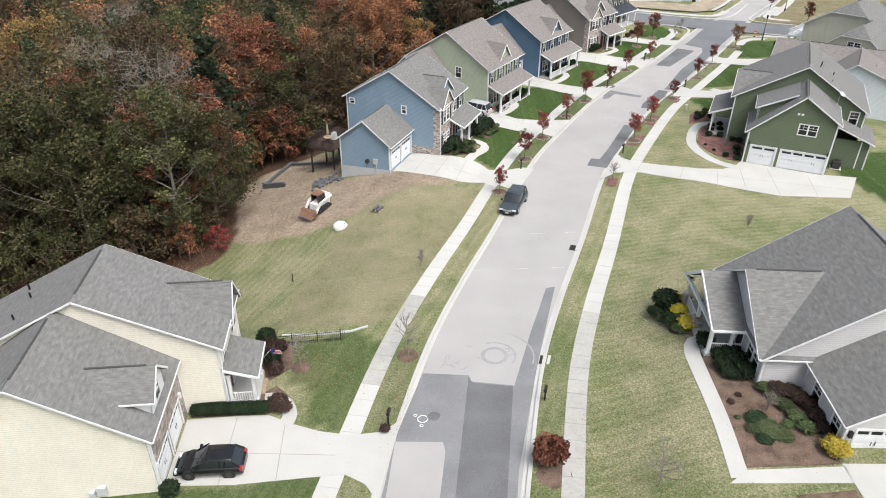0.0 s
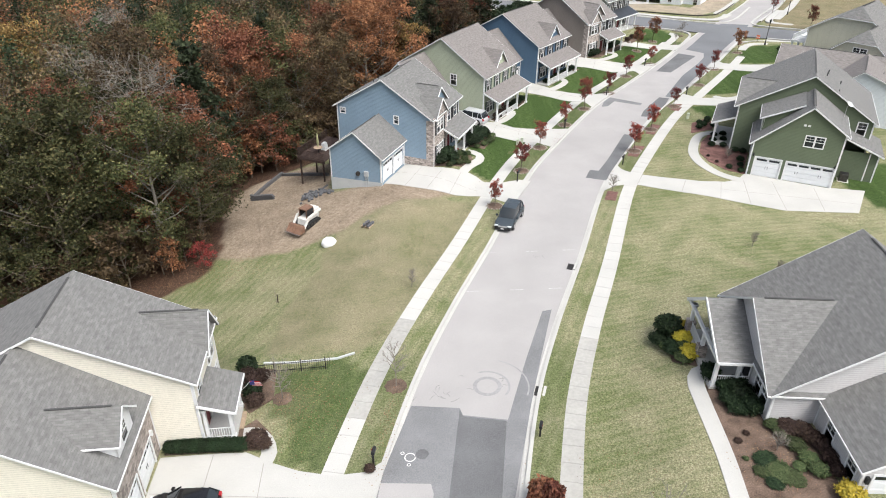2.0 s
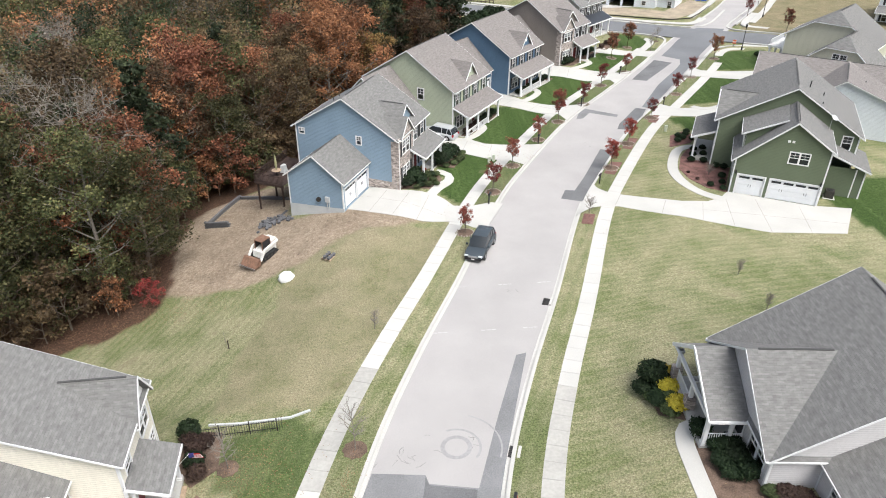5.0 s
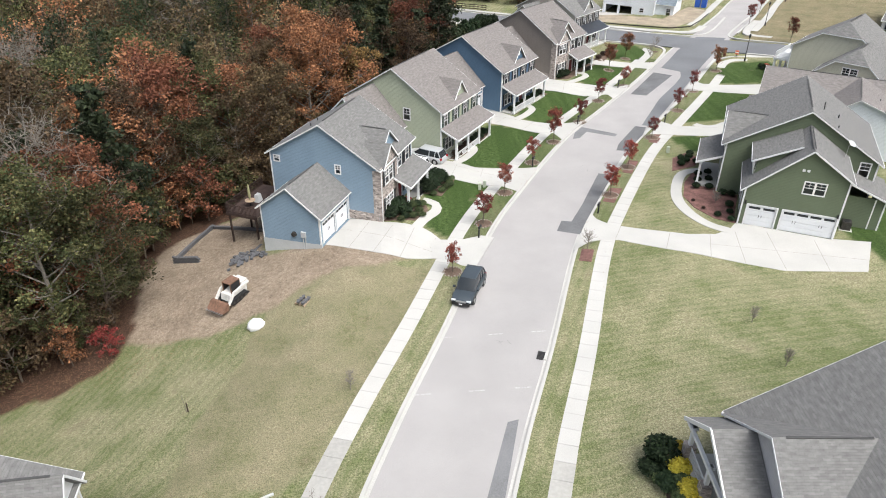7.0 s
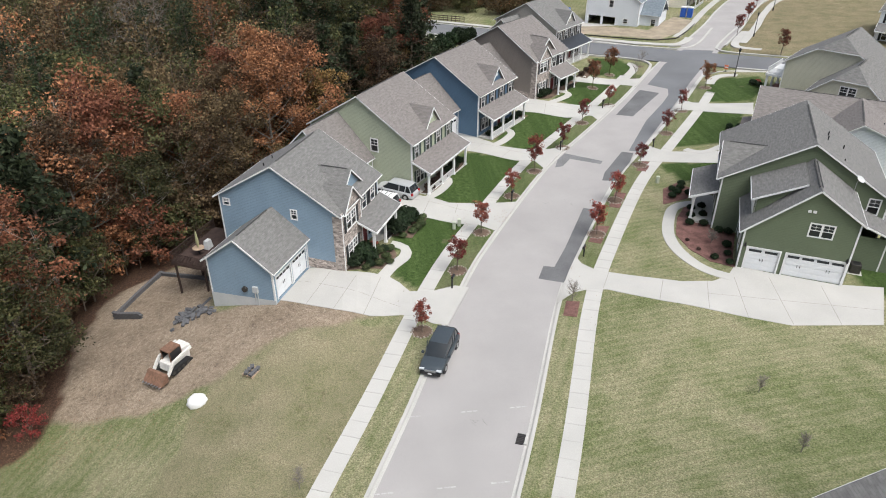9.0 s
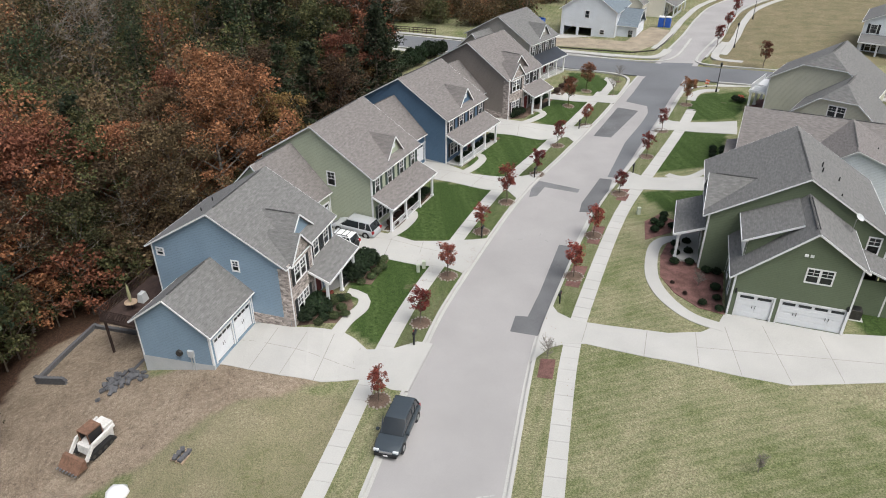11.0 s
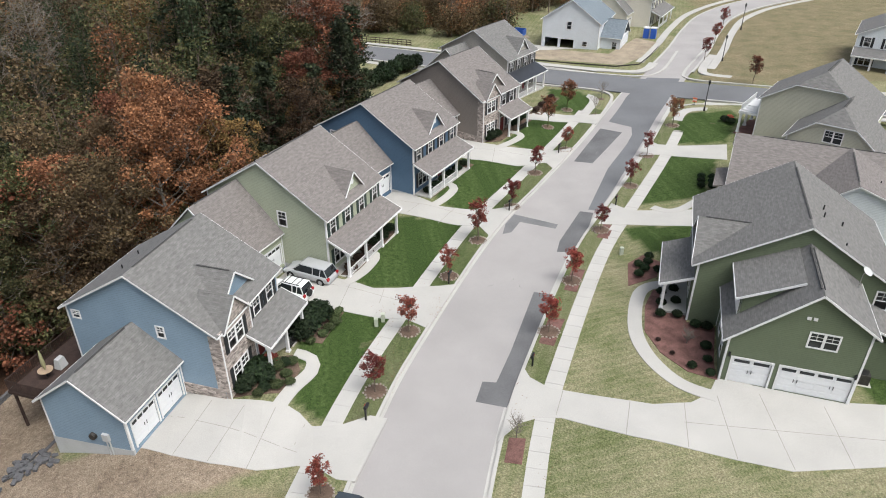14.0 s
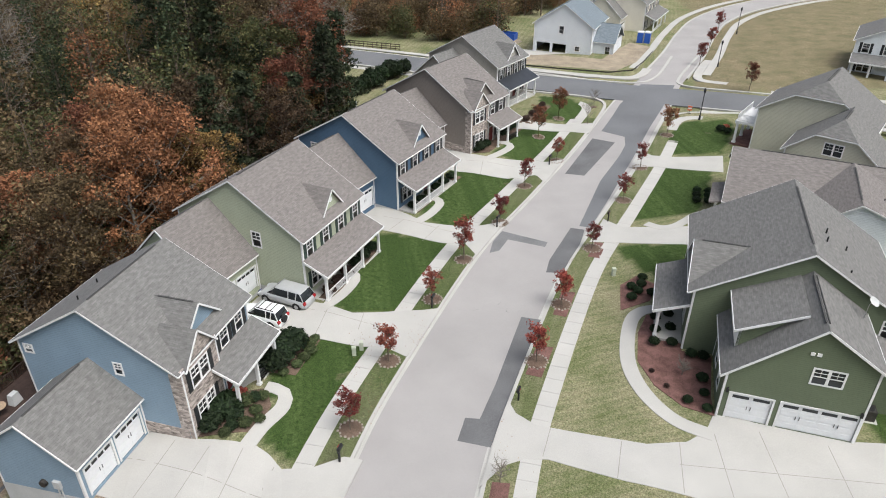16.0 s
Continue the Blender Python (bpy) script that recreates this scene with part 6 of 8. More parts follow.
part("balcony", Shape().box(-2.5, 0, 0.5, 7.1, 3.2, 3.5), WHITE, beige, "white balcony deck")
for yy in (0.8, 3.8, 6.8):
    post(beige, -2.2, yy, 0.5, 3.2, 0.28)
railing(beige, (-2.3, 0.7), (-2.3, 6.9), 3.5, WHITE)
railing(beige, (-2.3, 0.7), (-0.1, 0.7), 3.5, WHITE)
s = Shape()
for i in range(6):
    s.box(-2.4 - i * 0.3, -2.1 - i * 0.3, 0.8, 2.2, -1.4, 0.4 - i * 0.18)
part("steps", s, MULCH_RED, beige, "brick front steps")

white_home = gabled_home("house", "new pale house with two open garage bays", pose(50.2, 176.2, -2.6, 0, 0, -33), 11.5, 11.0, 5.6, 9.4, PALE, BLUEROOF, front=[("open", 0.7, -0.9, 2.7, 2.9), ("open", 3.9, -0.9, 2.7, 2.9), ("win", 5.0, 4.0, 0.9, 1.4, {"grid": False}), ("win", 8.4, 1.0, 0.9, 0.9, {"grid": False})])
wing = wall(white_home, "wing_wall", (11.5, 1.5), (15.5, 1.5), -1.5, 3.0, PALE, [("win", 2.4, 0.6, 0.9, 1.5, {})])
wall(white_home, "wing_wall", (15.5, 1.5), (15.5, 8.5), -1.5, 3.0, PALE)
wall(white_home, "wing_wall", (15.5, 8.5), (11.5, 8.5), -1.5, 3.0, PALE)
gable_roof(white_home, 11.5, 15.5, 1.5, 8.5, 3.0, 5.6, "x", BLUEROOF, ends=(False, True))

row_house((76.4, 185.0), 53, -2.0, 11.0, CREAM, GREYROOF, "porch", 4.0, "cream two-storey house far along the street", SHUTTER, gar=4.0, gdoors=1)
far_white = gabled_home("house", "white two-storey house with black shutters and a front porch", pose(98.1, 148.6, -0.6, 0, 0, -40), 16, 12, 5.8, 9.8, PALE, GREYROOF, front=[("win", 1.2, 3.9, 1.0, 1.5, {"shutters": SHUTTER}), ("win", 4.4, 3.9, 1.0, 1.5, {"shutters": SHUTTER}), ("win", 7.6, 3.9, 1.0, 1.5, {"shutters": SHUTTER}), ("win", 1.2, 0.8, 1.8, 1.5, {"shutters": SHUTTER, "twin": True})])
part("porch_floor", Shape().box(0.2, 9, -2.4, 0, -1.5, 0.1), CONCRETE_OLD, far_white)
shed_roof(far_white, 0.2, 9, -2.7, 0, 2.75, 3.7, GREYROOF)
for i in range(4):
    post(far_white, 0.5 + i * 2.7, -2.2, 0.1, 2.6, 0.3)


# ---- trees ----
def rot_to(v):
    return Vector((0, 0, 1)).rotation_difference(Vector(v).normalized())


def grow(rng, h, spread, lean=0.05, first=0.3, limbs=14, radius=0.22, twigs=4, rise=0.5, crown_shape=0.6):
    """Trunk and limbs as tubes, and the tips where leaves gather."""
    s, tips = Shape(), []
    top = Vector((rng.uniform(-lean, lean) * h, rng.uniform(-lean, lean) * h, h))
    path = [Vector((0, 0, -0.6))]
    for i in range(1, 6):
        t = i / 5
        path.append(top * t + Vector((rng.uniform(-1, 1), rng.uniform(-1, 1), 0)) * 0.02 * h * (t < 1))
    s.tube(path, [radius * (1.15 - 0.95 * i / 5) for i in range(6)], 7)

    def along(t):
        k = min(int(t * 5), 4)
        return path[k].lerp(path[k + 1], t * 5 - k)

    for i in range(limbs):
        t = first + (0.97 - first) * (i + rng.random()) / limbs
        o = along(t)
        a = i * 2.4 + rng.uniform(-0.5, 0.5)
        u = (t - first) / (1 - first)
        reach = spread * (math.sin(math.pi * min(1, crown_shape * 0.35 + u * 0.8)) ** 0.7 * 0.75 + 0.22) * rng.uniform(0.75, 1.15)
        d = Vector((math.cos(a), math.sin(a), rise + 0.5 * u + rng.uniform(-0.15, 0.2)))
        e = o + d * reach
        m = o.lerp(e, 0.5) + Vector((0, 0, -0.06 * reach))
        r = radius * (1 - t) * 0.5 + 0.03
        s.tube([o, m, e], [r, r * 0.6, 0.015], 5, False)
        tips.append(e)
        for j in range(twigs):
            b = o.lerp(e, rng.uniform(0.35, 0.95))
            w = b + Vector((rng.gauss(0, 1), rng.gauss(0, 1), rng.gauss(0.35, 0.6))).normalized() * reach * rng.uniform(0.25, 0.5)
            s.tube([b, w], [r * 0.4, 0.01], 4, False)
            tips.append(w)
    tips.append(top)
    return s, tips


def leaves(rng, tips, per, size, spread, flat_=0.6, shade=0.35):
    """Leaf sprays massed in a rounded clump round each tip, each clump with a tone of its own."""
    s = Shape()
    for c in tips:
        n = max(1, int(per * rng.uniform(0.35, 1.5)))
        r = spread * rng.uniform(0.7, 1.4)
        tone = rng.uniform(-shade, shade)
        for _ in range(n):
            o = Vector((rng.gauss(0, 1), rng.gauss(0, 1), rng.gauss(0.15, 1))).normalized() * r * 1.7 * rng.random() ** 0.45
            p = Vector(c) + Vector((o.x, o.y, o.z * flat_))
            d = Vector((rng.gauss(0, 1), rng.gauss(0, 1), rng.gauss(0, 0.7))).normalized()
            q = d.cross(Vector((rng.gauss(0, 1), rng.gauss(0, 1), rng.gauss(0, 1)))).normalized()
            k = size * rng.uniform(0.6, 1.4)
            a, b = d * k, q * k * 0.6
            s.poly([p - a, p + b * 0.9, p + a, p - b])
            s.tone.append(tone + rng.uniform(-0.12, 0.12))
    return s


def make_tree(kind, seed):
    """Meshes for one tree: (trunk, crown)."""
    rng = random.Random(seed)
    if kind == "street":
        s, tips = grow(rng, 3.1, 0.85, 0.02, 0.36, 14, 0.05, 4, 0.95)
        return s.mesh("trunk", BARK), leaves(rng, tips, 30, 0.075, 0.14, 1.0)
    if kind == "bare":
        s, tips = grow(rng, rng.uniform(14, 18), 4.4, 0.06, 0.3, 20, 0.2, 8, 0.6)
        for c in tips:
            for _ in range(5):
                e = Vector(c) + Vector((rng.gauss(0, 0.8), rng.gauss(0, 0.8), rng.gauss(0.4, 0.6)))
                s.tube([c, e], [0.022, 0.006], 3, False)
        return s.mesh("trunk", PALEBARK), leaves(rng, tips, 4, 0.16, 0.7)
    if kind == "pine":
        s, tips = grow(rng, rng.uniform(17, 21), 3.0, 0.03, 0.35, 26, 0.22, 4, 0.12, 1.2)
        return s.mesh("trunk", BARK), leaves(rng, tips, 22, 0.24, 0.5, 0.5)
    if kind == "under":
        s, tips = grow(rng, rng.uniform(5, 8), 2.7, 0.08, 0.15, 12, 0.09, 4, 0.5)
        return s.mesh("trunk", BARK), leaves(rng, tips, 30, 0.17, 0.42, 0.8)
    s, tips = grow(rng, rng.uniform(14, 19), 5.0, 0.05, 0.14, 26, 0.24, 4, 0.5)
    return s.mesh("trunk", BARK if seed % 2 else PALEBARK), leaves(rng, tips, 88, 0.15, 0.66, 0.75)


RUST = foliage("rust_autumn_leaves", [(0.065, 0.027, 0.015), (0.17, 0.066, 0.034), (0.24, 0.105, 0.056), (0.11, 0.047, 0.026)])
BROWN = foliage("brown_autumn_leaves", [(0.03, 0.02, 0.011), (0.07, 0.045, 0.023), (0.112, 0.077, 0.042), (0.046, 0.031, 0.017)])
OLIVELEAF = foliage("olive_autumn_leaves", [(0.02, 0.026, 0.01), (0.05, 0.057, 0.021), (0.105, 0.095, 0.04), (0.038, 0.042, 0.017)])
GOLD = foliage("golden_autumn_leaves", [(0.1, 0.06, 0.02), (0.17, 0.105, 0.036), (0.22, 0.145, 0.055), (0.09, 0.06, 0.025)])
CRIMSON = foliage("crimson_autumn_leaves", [(0.13, 0.02, 0.018), (0.24, 0.045, 0.034), (0.32, 0.085, 0.062), (0.17, 0.035, 0.028)])
MAROON = foliage("maroon_street_leaves", [(0.09, 0.02, 0.018), (0.17, 0.035, 0.028), (0.24, 0.07, 0.05), (0.11, 0.03, 0.025)])
PINE = foliage("pine_needles", [(0.012, 0.019, 0.009), (0.022, 0.03, 0.014), (0.036, 0.044, 0.021)])
EVERGREEN = foliage("evergreen_leaves", [(0.008, 0.016, 0.007), (0.015, 0.027, 0.011), (0.026, 0.044, 0.018)])
FERNY = foliage("bright_juniper", [(0.026, 0.04, 0.015), (0.05, 0.068, 0.026), (0.08, 0.096, 0.042)])
YELLOW = foliage("yellow_shrub_leaves", [(0.38, 0.3, 0.03), (0.56, 0.45, 0.06), (0.32, 0.28, 0.04)])
PURPLE = foliage("dark_purple_shrub_leaves", [(0.026, 0.015, 0.013), (0.045, 0.027, 0.021), (0.068, 0.045, 0.033)])

KINDS = {}
for key, kind, seeds, mats in (("oak", "oak", (1, 2, 3, 4, 5), (RUST, BROWN, OLIVELEAF, GOLD)), ("under", "under", (41, 42, 43), (BROWN, OLIVELEAF, CRIMSON, RUST)), ("bare", "bare", (11, 12, 13), (BROWN,)), ("pine", "pine", (21, 22), (PINE,)), ("street", "street", (31, 32, 33), (MAROON, CRIMSON, RUST))):
    KINDS[key] = []
    for sd in seeds:
        trunk, crown = make_tree(kind, sd)
        KINDS[key].append((trunk, [(m.name, crown.mesh("crown", m)) for m in mats]))


def tree(key, variant, leaf, x, y, z, size, turn, label, group):
    trunk, crowns = KINDS[key][variant % len(KINDS[key])]
    t = thing("tree", label, "tree", pose(x, y, z, 0, 0, turn) @ Matrix.Diagonal((size, size, size, 1)), group)
    part("trunk", trunk, None, t)
    part("crown", crowns[leaf % len(crowns)][1], None, t)
    return t


LEAFWORD = {"oak": ["rust-red", "brown", "olive", "golden"], "under": ["brown", "olive", "crimson", "rust-red"], "bare": ["nearly leafless pale"], "pine": ["dark green pine"], "street": ["maroon", "crimson", "rust"]}


class Forest:
    """Many far trees in one mesh: leaf sprays and trunks copied from a few sparse patterns."""

    def __init__(self):
        self.v, self.tone, self.mat, self.patterns = [], [], [], {}
        self.slots = [BARK, RUST, BROWN, OLIVELEAF, GOLD, PINE]

    def pattern(self, kind, seed):
        if (kind, seed) not in self.patterns:
            rng = random.Random(seed)
            h = {"oak": 16.5, "pine": 19.0, "bare": 15.0, "under": 6.5}[kind]
            tall = kind == "pine"
            reach = {"oak": 4.6, "pine": 2.8, "bare": 3.6, "under": 2.6}[kind]
            quads, leaf = [], []
            for k in range(4):
                a0, a1 = math.tau * k / 4, math.tau * (k + 1) / 4
                quads.append([(0.22 * math.cos(a0), 0.22 * math.sin(a0), -1), (0.22 * math.cos(a1), 0.22 * math.sin(a1), -1), (0.05 * math.cos(a1), 0.05 * math.sin(a1), h * 0.95), (0.05 * math.cos(a0), 0.05 * math.sin(a0), h * 0.95)])
                leaf.append(0)
            clumps = []
            for i in range(60):
                t = 0.2 + 0.8 * i / 60
                a, r = i * 2.4, reach * ((1.05 - t) if tall else math.sin(math.pi * (0.12 + 0.8 * t))) * rng.uniform(0.5, 1.1)
                p = Vector((r * math.cos(a), r * math.sin(a), h * t))
                clumps.append(p)
                b = Vector((0, 0, h * max(0.1, t - 0.12)))
                sd = Vector((0.03, 0.02, 0.03))
                quads.append([b - sd, b + sd, p + sd * 0.3, p - sd * 0.3])
                leaf.append(0)
            for c in clumps:
                for _ in range(5 if kind == "bare" else 28):
                    p = c + Vector((rng.gauss(0, 0.75), rng.gauss(0, 0.75), rng.gauss(0, 0.55)))
                    u = Vector((rng.gauss(0, 1), rng.gauss(0, 1), rng.gauss(0, 0.7))).normalized()
                    w = u.cross(Vector((rng.gauss(0, 1), rng.gauss(0, 1), rng.gauss(0, 1)))).normalized()
                    k = 0.21 * rng.uniform(0.6, 1.4)
                    quads.append([p - u * k, p + w * k * 0.55, p + u * k, p - w * k * 0.55])
                    leaf.append(1)
            self.patterns[kind, seed] = np.array([[tuple(q) for q in quad] for quad in quads]), np.array(leaf)
        return self.patterns[kind, seed]

    def add(self, kind, seed, slot, x, y, z, size, turn):
        q, leaf = self.pattern(kind, seed)
        c, s = math.cos(radians(turn)) * size, math.sin(radians(turn)) * size
        self.v.append(np.stack([q[..., 0] * c - q[..., 1] * s + x, q[..., 0] * s + q[..., 1] * c + y, q[..., 2] * size + z], -1).reshape(-1, 3))
        self.mat.append(np.where(leaf == 1, slot, 0))
        self.tone.append(np.full(len(leaf), ((x * 12.9898 + y * 78.233) % 1.0) * 1.05 - 0.45))

    def finish(self, name, label):
        v = np.concatenate(self.v)
        n = len(v) // 4
        me = bpy.data.meshes.new(name)
        me.vertices.add(4 * n), me.loops.add(4 * n), me.polygons.add(n)
        me.vertices.foreach_set("co", v.astype(np.float32).ravel())
        me.loops.foreach_set("vertex_index", np.arange(4 * n, dtype=np.int32))
        me.polygons.foreach_set("loop_start", np.arange(0, 4 * n, 4, dtype=np.int32))
        for m in self.slots:
            me.materials.append(m)
        me.polygons.foreach_set("material_index", np.concatenate(self.mat).astype(np.int32))
        me.attributes.new("tone", "FLOAT", "FACE").data.foreach_set("value", np.concatenate(self.tone).astype(np.float32))
        me.update(calc_edges=True)
        return tagged(new(name, me), label, "woodland", "", "stuff")


forest = Forest()
woods = random.Random(7)
planted = []
HERO = [("oak", 2, -27.5, 66.5, 0.95), ("oak", 2, -24.0, 69.5, 0.85), ("oak", 0, -31.0, 72.0, 1.0), ("oak", 2, -36.0, 65.0, 0.95), ("oak", 0, -45.0, 75.0, 1.05), ("oak", 0, -40.0, 80.0, 0.95),
        ("oak", 0, -31.0, 90.0, 1.15), ("oak", 0, -27.0, 96.0, 1.1), ("bare", 0, -43.0, 91.0, 1.15), ("bare", 0, -47.0, 112.0, 1.2), ("bare", 0, -37.0, 86.0, 1.0), ("oak", 3, -63.0, 112.0, 1.15),
        ("oak", 0, -6.5, 110.0, 1.1), ("oak", 0, -10.5, 115.0, 1.15), ("oak", 0, -15.5, 121.0, 1.15), ("oak", 0, -9.0, 106.0, 0.95), ("oak", 3, -3.0, 115.5, 0.8), ("pine", 0, 1.0, 124.0, 1.0),
        ("pine", 0, -10.5, 157.0, 1.15), ("pine", 0, -6.0, 150.0, 1.1), ("pine", 0, -14.0, 150.0, 1.15), ("bare", 0, -35.0, 149.0, 1.15), ("oak", 1, -17.0, 98.5, 0.85), ("oak", 3, 5.0, 131.5, 0.75),
        ("oak", 0, 7.5, 163.0, 1.05), ("oak", 2, -43.0, 157.0, 1.1), ("oak", 1, -26.0, 114.0, 1.1), ("oak", 2, -39.0, 123.0, 1.15), ("bare", 0, -53.0, 124.0, 1.15), ("under", 2, -22.6, 64.8, 0.42),
        ("under", 3, -26.0, 64.6, 0.6), ("oak", 3, -24.0, 164.0, 1.1), ("oak", 2, -21.0, 94.5, 0.8), ("oak", 2, -20.0, 101.0, 1.0), ("pine", 0, -24.0, 107.0, 1.0), ("bare", 0, 10.0, 150.0, 1.1), ("bare", 0, 6.0, 146.0, 1.15)]
for key, leaf, x, y, size in HERO:
    planted.append((x, y))
    label = {"pine": "tall dark green pine in the dense wood", "bare": "tall nearly leafless tree in the dense wood"}.get(key, f"{LEAFWORD[key][leaf]} leaved autumn tree in the dense wood")
    tree(key, len(planted), leaf, x, y, height(x, y) - 0.1, size, 47 * len(planted), label, "trees of the wood")
edge = np.array(WOODS_EDGE, float)
tries, near_count = 0, 0
while len(planted) < 520 and tries < 30000:
    tries += 1
    x, y = woods.uniform(-100, 30), woods.uniform(58, 205)
    if not inside(WOODS_EDGE, np.array([x]), np.array([y]))[0]:
        continue
    seg_a, seg_d = edge[:-1], np.diff(edge, axis=0)
    tt = np.clip((((x, y) - seg_a) * seg_d).sum(1) / (seg_d ** 2).sum(1), 0, 1)
    d_edge = np.hypot(*((x, y) - seg_a - tt[:, None] * seg_d).T).min()
    if d_edge < 1.5 or d_edge > 66:
        continue
    gap = 3.1 if d_edge < 12 else 3.9
    if any((x - a) ** 2 + (y - b) ** 2 < gap * gap for a, b in planted):
        continue
    if abs(float(lateral(CROSS_LINE, np.array([x]), np.array([y]))[0])) < 9:
        continue
    planted.append((x, y))
    r, warm = woods.random(), noise.noise((x * 0.05, y * 0.05, 3.3))
    if d_edge < 9 and r < 0.35:
        key, leaf = "under", woods.choice([0, 0, 1, 1, 3])
    elif r < 0.68:
        key, leaf = "oak", (woods.choice([0, 0, 1, 0, 1, 2]) if warm > 0.18 else woods.choice([1, 1, 2, 2, 2, 1]))
    elif r < 0.88 and d_edge > 3:
        key, leaf = "bare", 0
    else:
        key, leaf = "pine", 0
    size = woods.uniform(0.85, 1.2)
    z = height(x, y) - 0.1
    if d_edge < 13 and near_count < 170:
        near_count += 1
        label = {"pine": "tall dark green pine in the dense wood", "bare": "tall nearly leafless tree in the dense wood"}.get(key, f"{LEAFWORD[key][leaf]} leaved autumn tree in the dense wood")
        tree(key, woods.randrange(9), leaf, x, y, z, size, woods.uniform(0, 360), label, "trees of the wood")
    else:
        slot = {"oak": (1, 2, 3, 4), "under": (2, 3, 1, 1), "bare": (2,), "pine": (5,)}[key][leaf]
        forest.add(key, woods.randrange(3), slot, x, y, z, size, woods.uniform(0, 360))

# dense undergrowth along the wood's edge, and woods past the cross street
for i in range(len(WOODS_EDGE) - 1):
    a, b = Vector(WOODS_EDGE[i]), Vector(WOODS_EDGE[i + 1])
    if a.x < -65 or a.y > 190:
        continue
    n = int((b - a).length / 2.1)
    for k in range(n):
        inward = Vector((-(b - a).y, (b - a).x)).normalized()
        p = a.lerp(b, (k + woods.random()) / n) + inward * woods.uniform(0.8, 3.0)
        leaf = woods.choice([0, 0, 1, 1, 1, 3, 0])
        if woods.random() < 0.75:
            tree("under", woods.randrange(9), leaf, p.x, p.y, height(p.x, p.y) - 0.15, woods.uniform(0.55, 1.15), woods.uniform(0, 360), f"small {LEAFWORD['under'][leaf]} leaved tree at the wood's edge", "trees of the wood")
for k in range(420):
    t = woods.random()
    x = -60 + 150 * t + woods.uniform(-4, 4)
    base_y = 214 - 0.62 * (x + 20) if x < 45 else 190 + (x - 45) * 0.62
    y = base_y + 8 + woods.uniform(0, 34)
    if abs(float(lateral(FAR_LINE, np.array([x]), np.array([y]))[0])) < 14 or abs(float(lateral(CROSS_LINE, np.array([x]), np.array([y]))[0])) < 13 or (46 < x < 100 and y < 205):
        continue
    key = woods.choice(["under", "under", "bare", "oak", "under"])
    forest.add(key, woods.randrange(3), woods.choice([1, 2, 2, 3, 2]), x, y, height(x, y) - 0.1, woods.uniform(0.5, 0.85) if key != "under" else woods.uniform(0.6, 1.1), woods.uniform(0, 360))
forest.finish("woodland", "dense brown, rust and olive autumn woodland behind the houses")


# ---- street trees with their mulch rings ----
def mulch_ring(x, y, r, mat, edged=True):
    s = Shape()
    n = 18
    pts = [(x + r * math.cos(math.tau * i / n) * (1 + 0.07 * math.sin(3 * i)), y + r * math.sin(math.tau * i / n) * (1 + 0.07 * math.sin(3 * i))) for i in range(n)]
    ring = flat("mulch_ring", pts, 0.13 if edged else 0.125, mat, "round mulch ring at a street tree's foot", "mulch ring", land, "mulch rings", 0.8, 0.06)
    if edged:
        rr = random.Random(int(x * 10))
        for i in range(n):
            px, py = pts[i]
            k = rr.uniform(0.07, 0.12)
            st = Shape().tube([(0, 0, -0.05), (0, 0, 0.03), (0, 0, 0.08)], [k, k, k * 0.6], 6)
            o = part("edging_stone", st, EDGESTONE, ring)
            o.location = (px, py, height(px, py) + 0.03)


EDGESTONE = material("edging_stone", (0.3, 0.26, 0.22), 0.9, 0.6, 1.3, 2, 20, 0.3)
for i, (x, y, size, leaf) in enumerate(((15.0, 84.9, 1.1, 0), (11.8, 77.9, 1.05, 0), (19.5, 92.9, 0.95, 0), (23.4, 99.2, 1.35, 0), (28.5, 106.1, 1.0, 0), (33.3, 114.6, 1.05, 0), (39.1, 121.2, 0.95, 0), (7.9, 68.9, 0.88, 0), (30.5, 89.9, 1.05, 1), (26.4, 82.7, 1.1, 1), (36.3, 98.8, 0.85, 0), (43.2, 108.5, 0.95, 0), (48.5, 116.8, 0.95, 0), (56.2, 126.5, 1.25, 2), (76.1, 158.1, 1.2, 0), (83.3, 168.7, 1.2, 0), (91.4, 181.3, 1.2, 0), (76.5, 141.7, 1.35, 2))):
    word = ("maroon", "crimson", "orange-red")[leaf]
    tree("street", i, leaf, x, y, height(x, y), size * 0.9, i * 77, f"young {word} leaved street tree with a slim trunk", "street trees")
    if y < 130:
        mulch_ring(x, y, 0.85, MULCH, True)
for i, (x, y) in enumerate(((39.0, 129.6), (43.8, 136.3))):
    t = tree("street", i, 2, x, y, height(x, y), 1.25, 40 * i, "young olive-gold tree on a green lawn", "street trees")
    t.children[1].data = t.children[1].data.copy()
    t.children[1].data.materials[0] = OLIVELEAF
    mulch_ring(x, y, 0.8, MULCH, True)
for pts in ([(20.6, 71.6), (21.7, 71.3), (20.9, 69.1), (19.8, 69.5)], [(26.9, 84.6), (28.2, 84.2), (26.3, 80.8), (25.2, 81.4)], [(31.2, 92.0), (32.3, 91.5), (30.4, 88.0), (29.4, 88.6)], [(37.0, 100.0), (38.0, 99.5), (36.4, 96.8), (35.4, 97.4)]):
    flat("mulch_strip", pts, 0.125, MULCH_RED, "reddish mulch strip in the verge", "mulch strip", plane, "mulch strips", 1.0, 0.05)


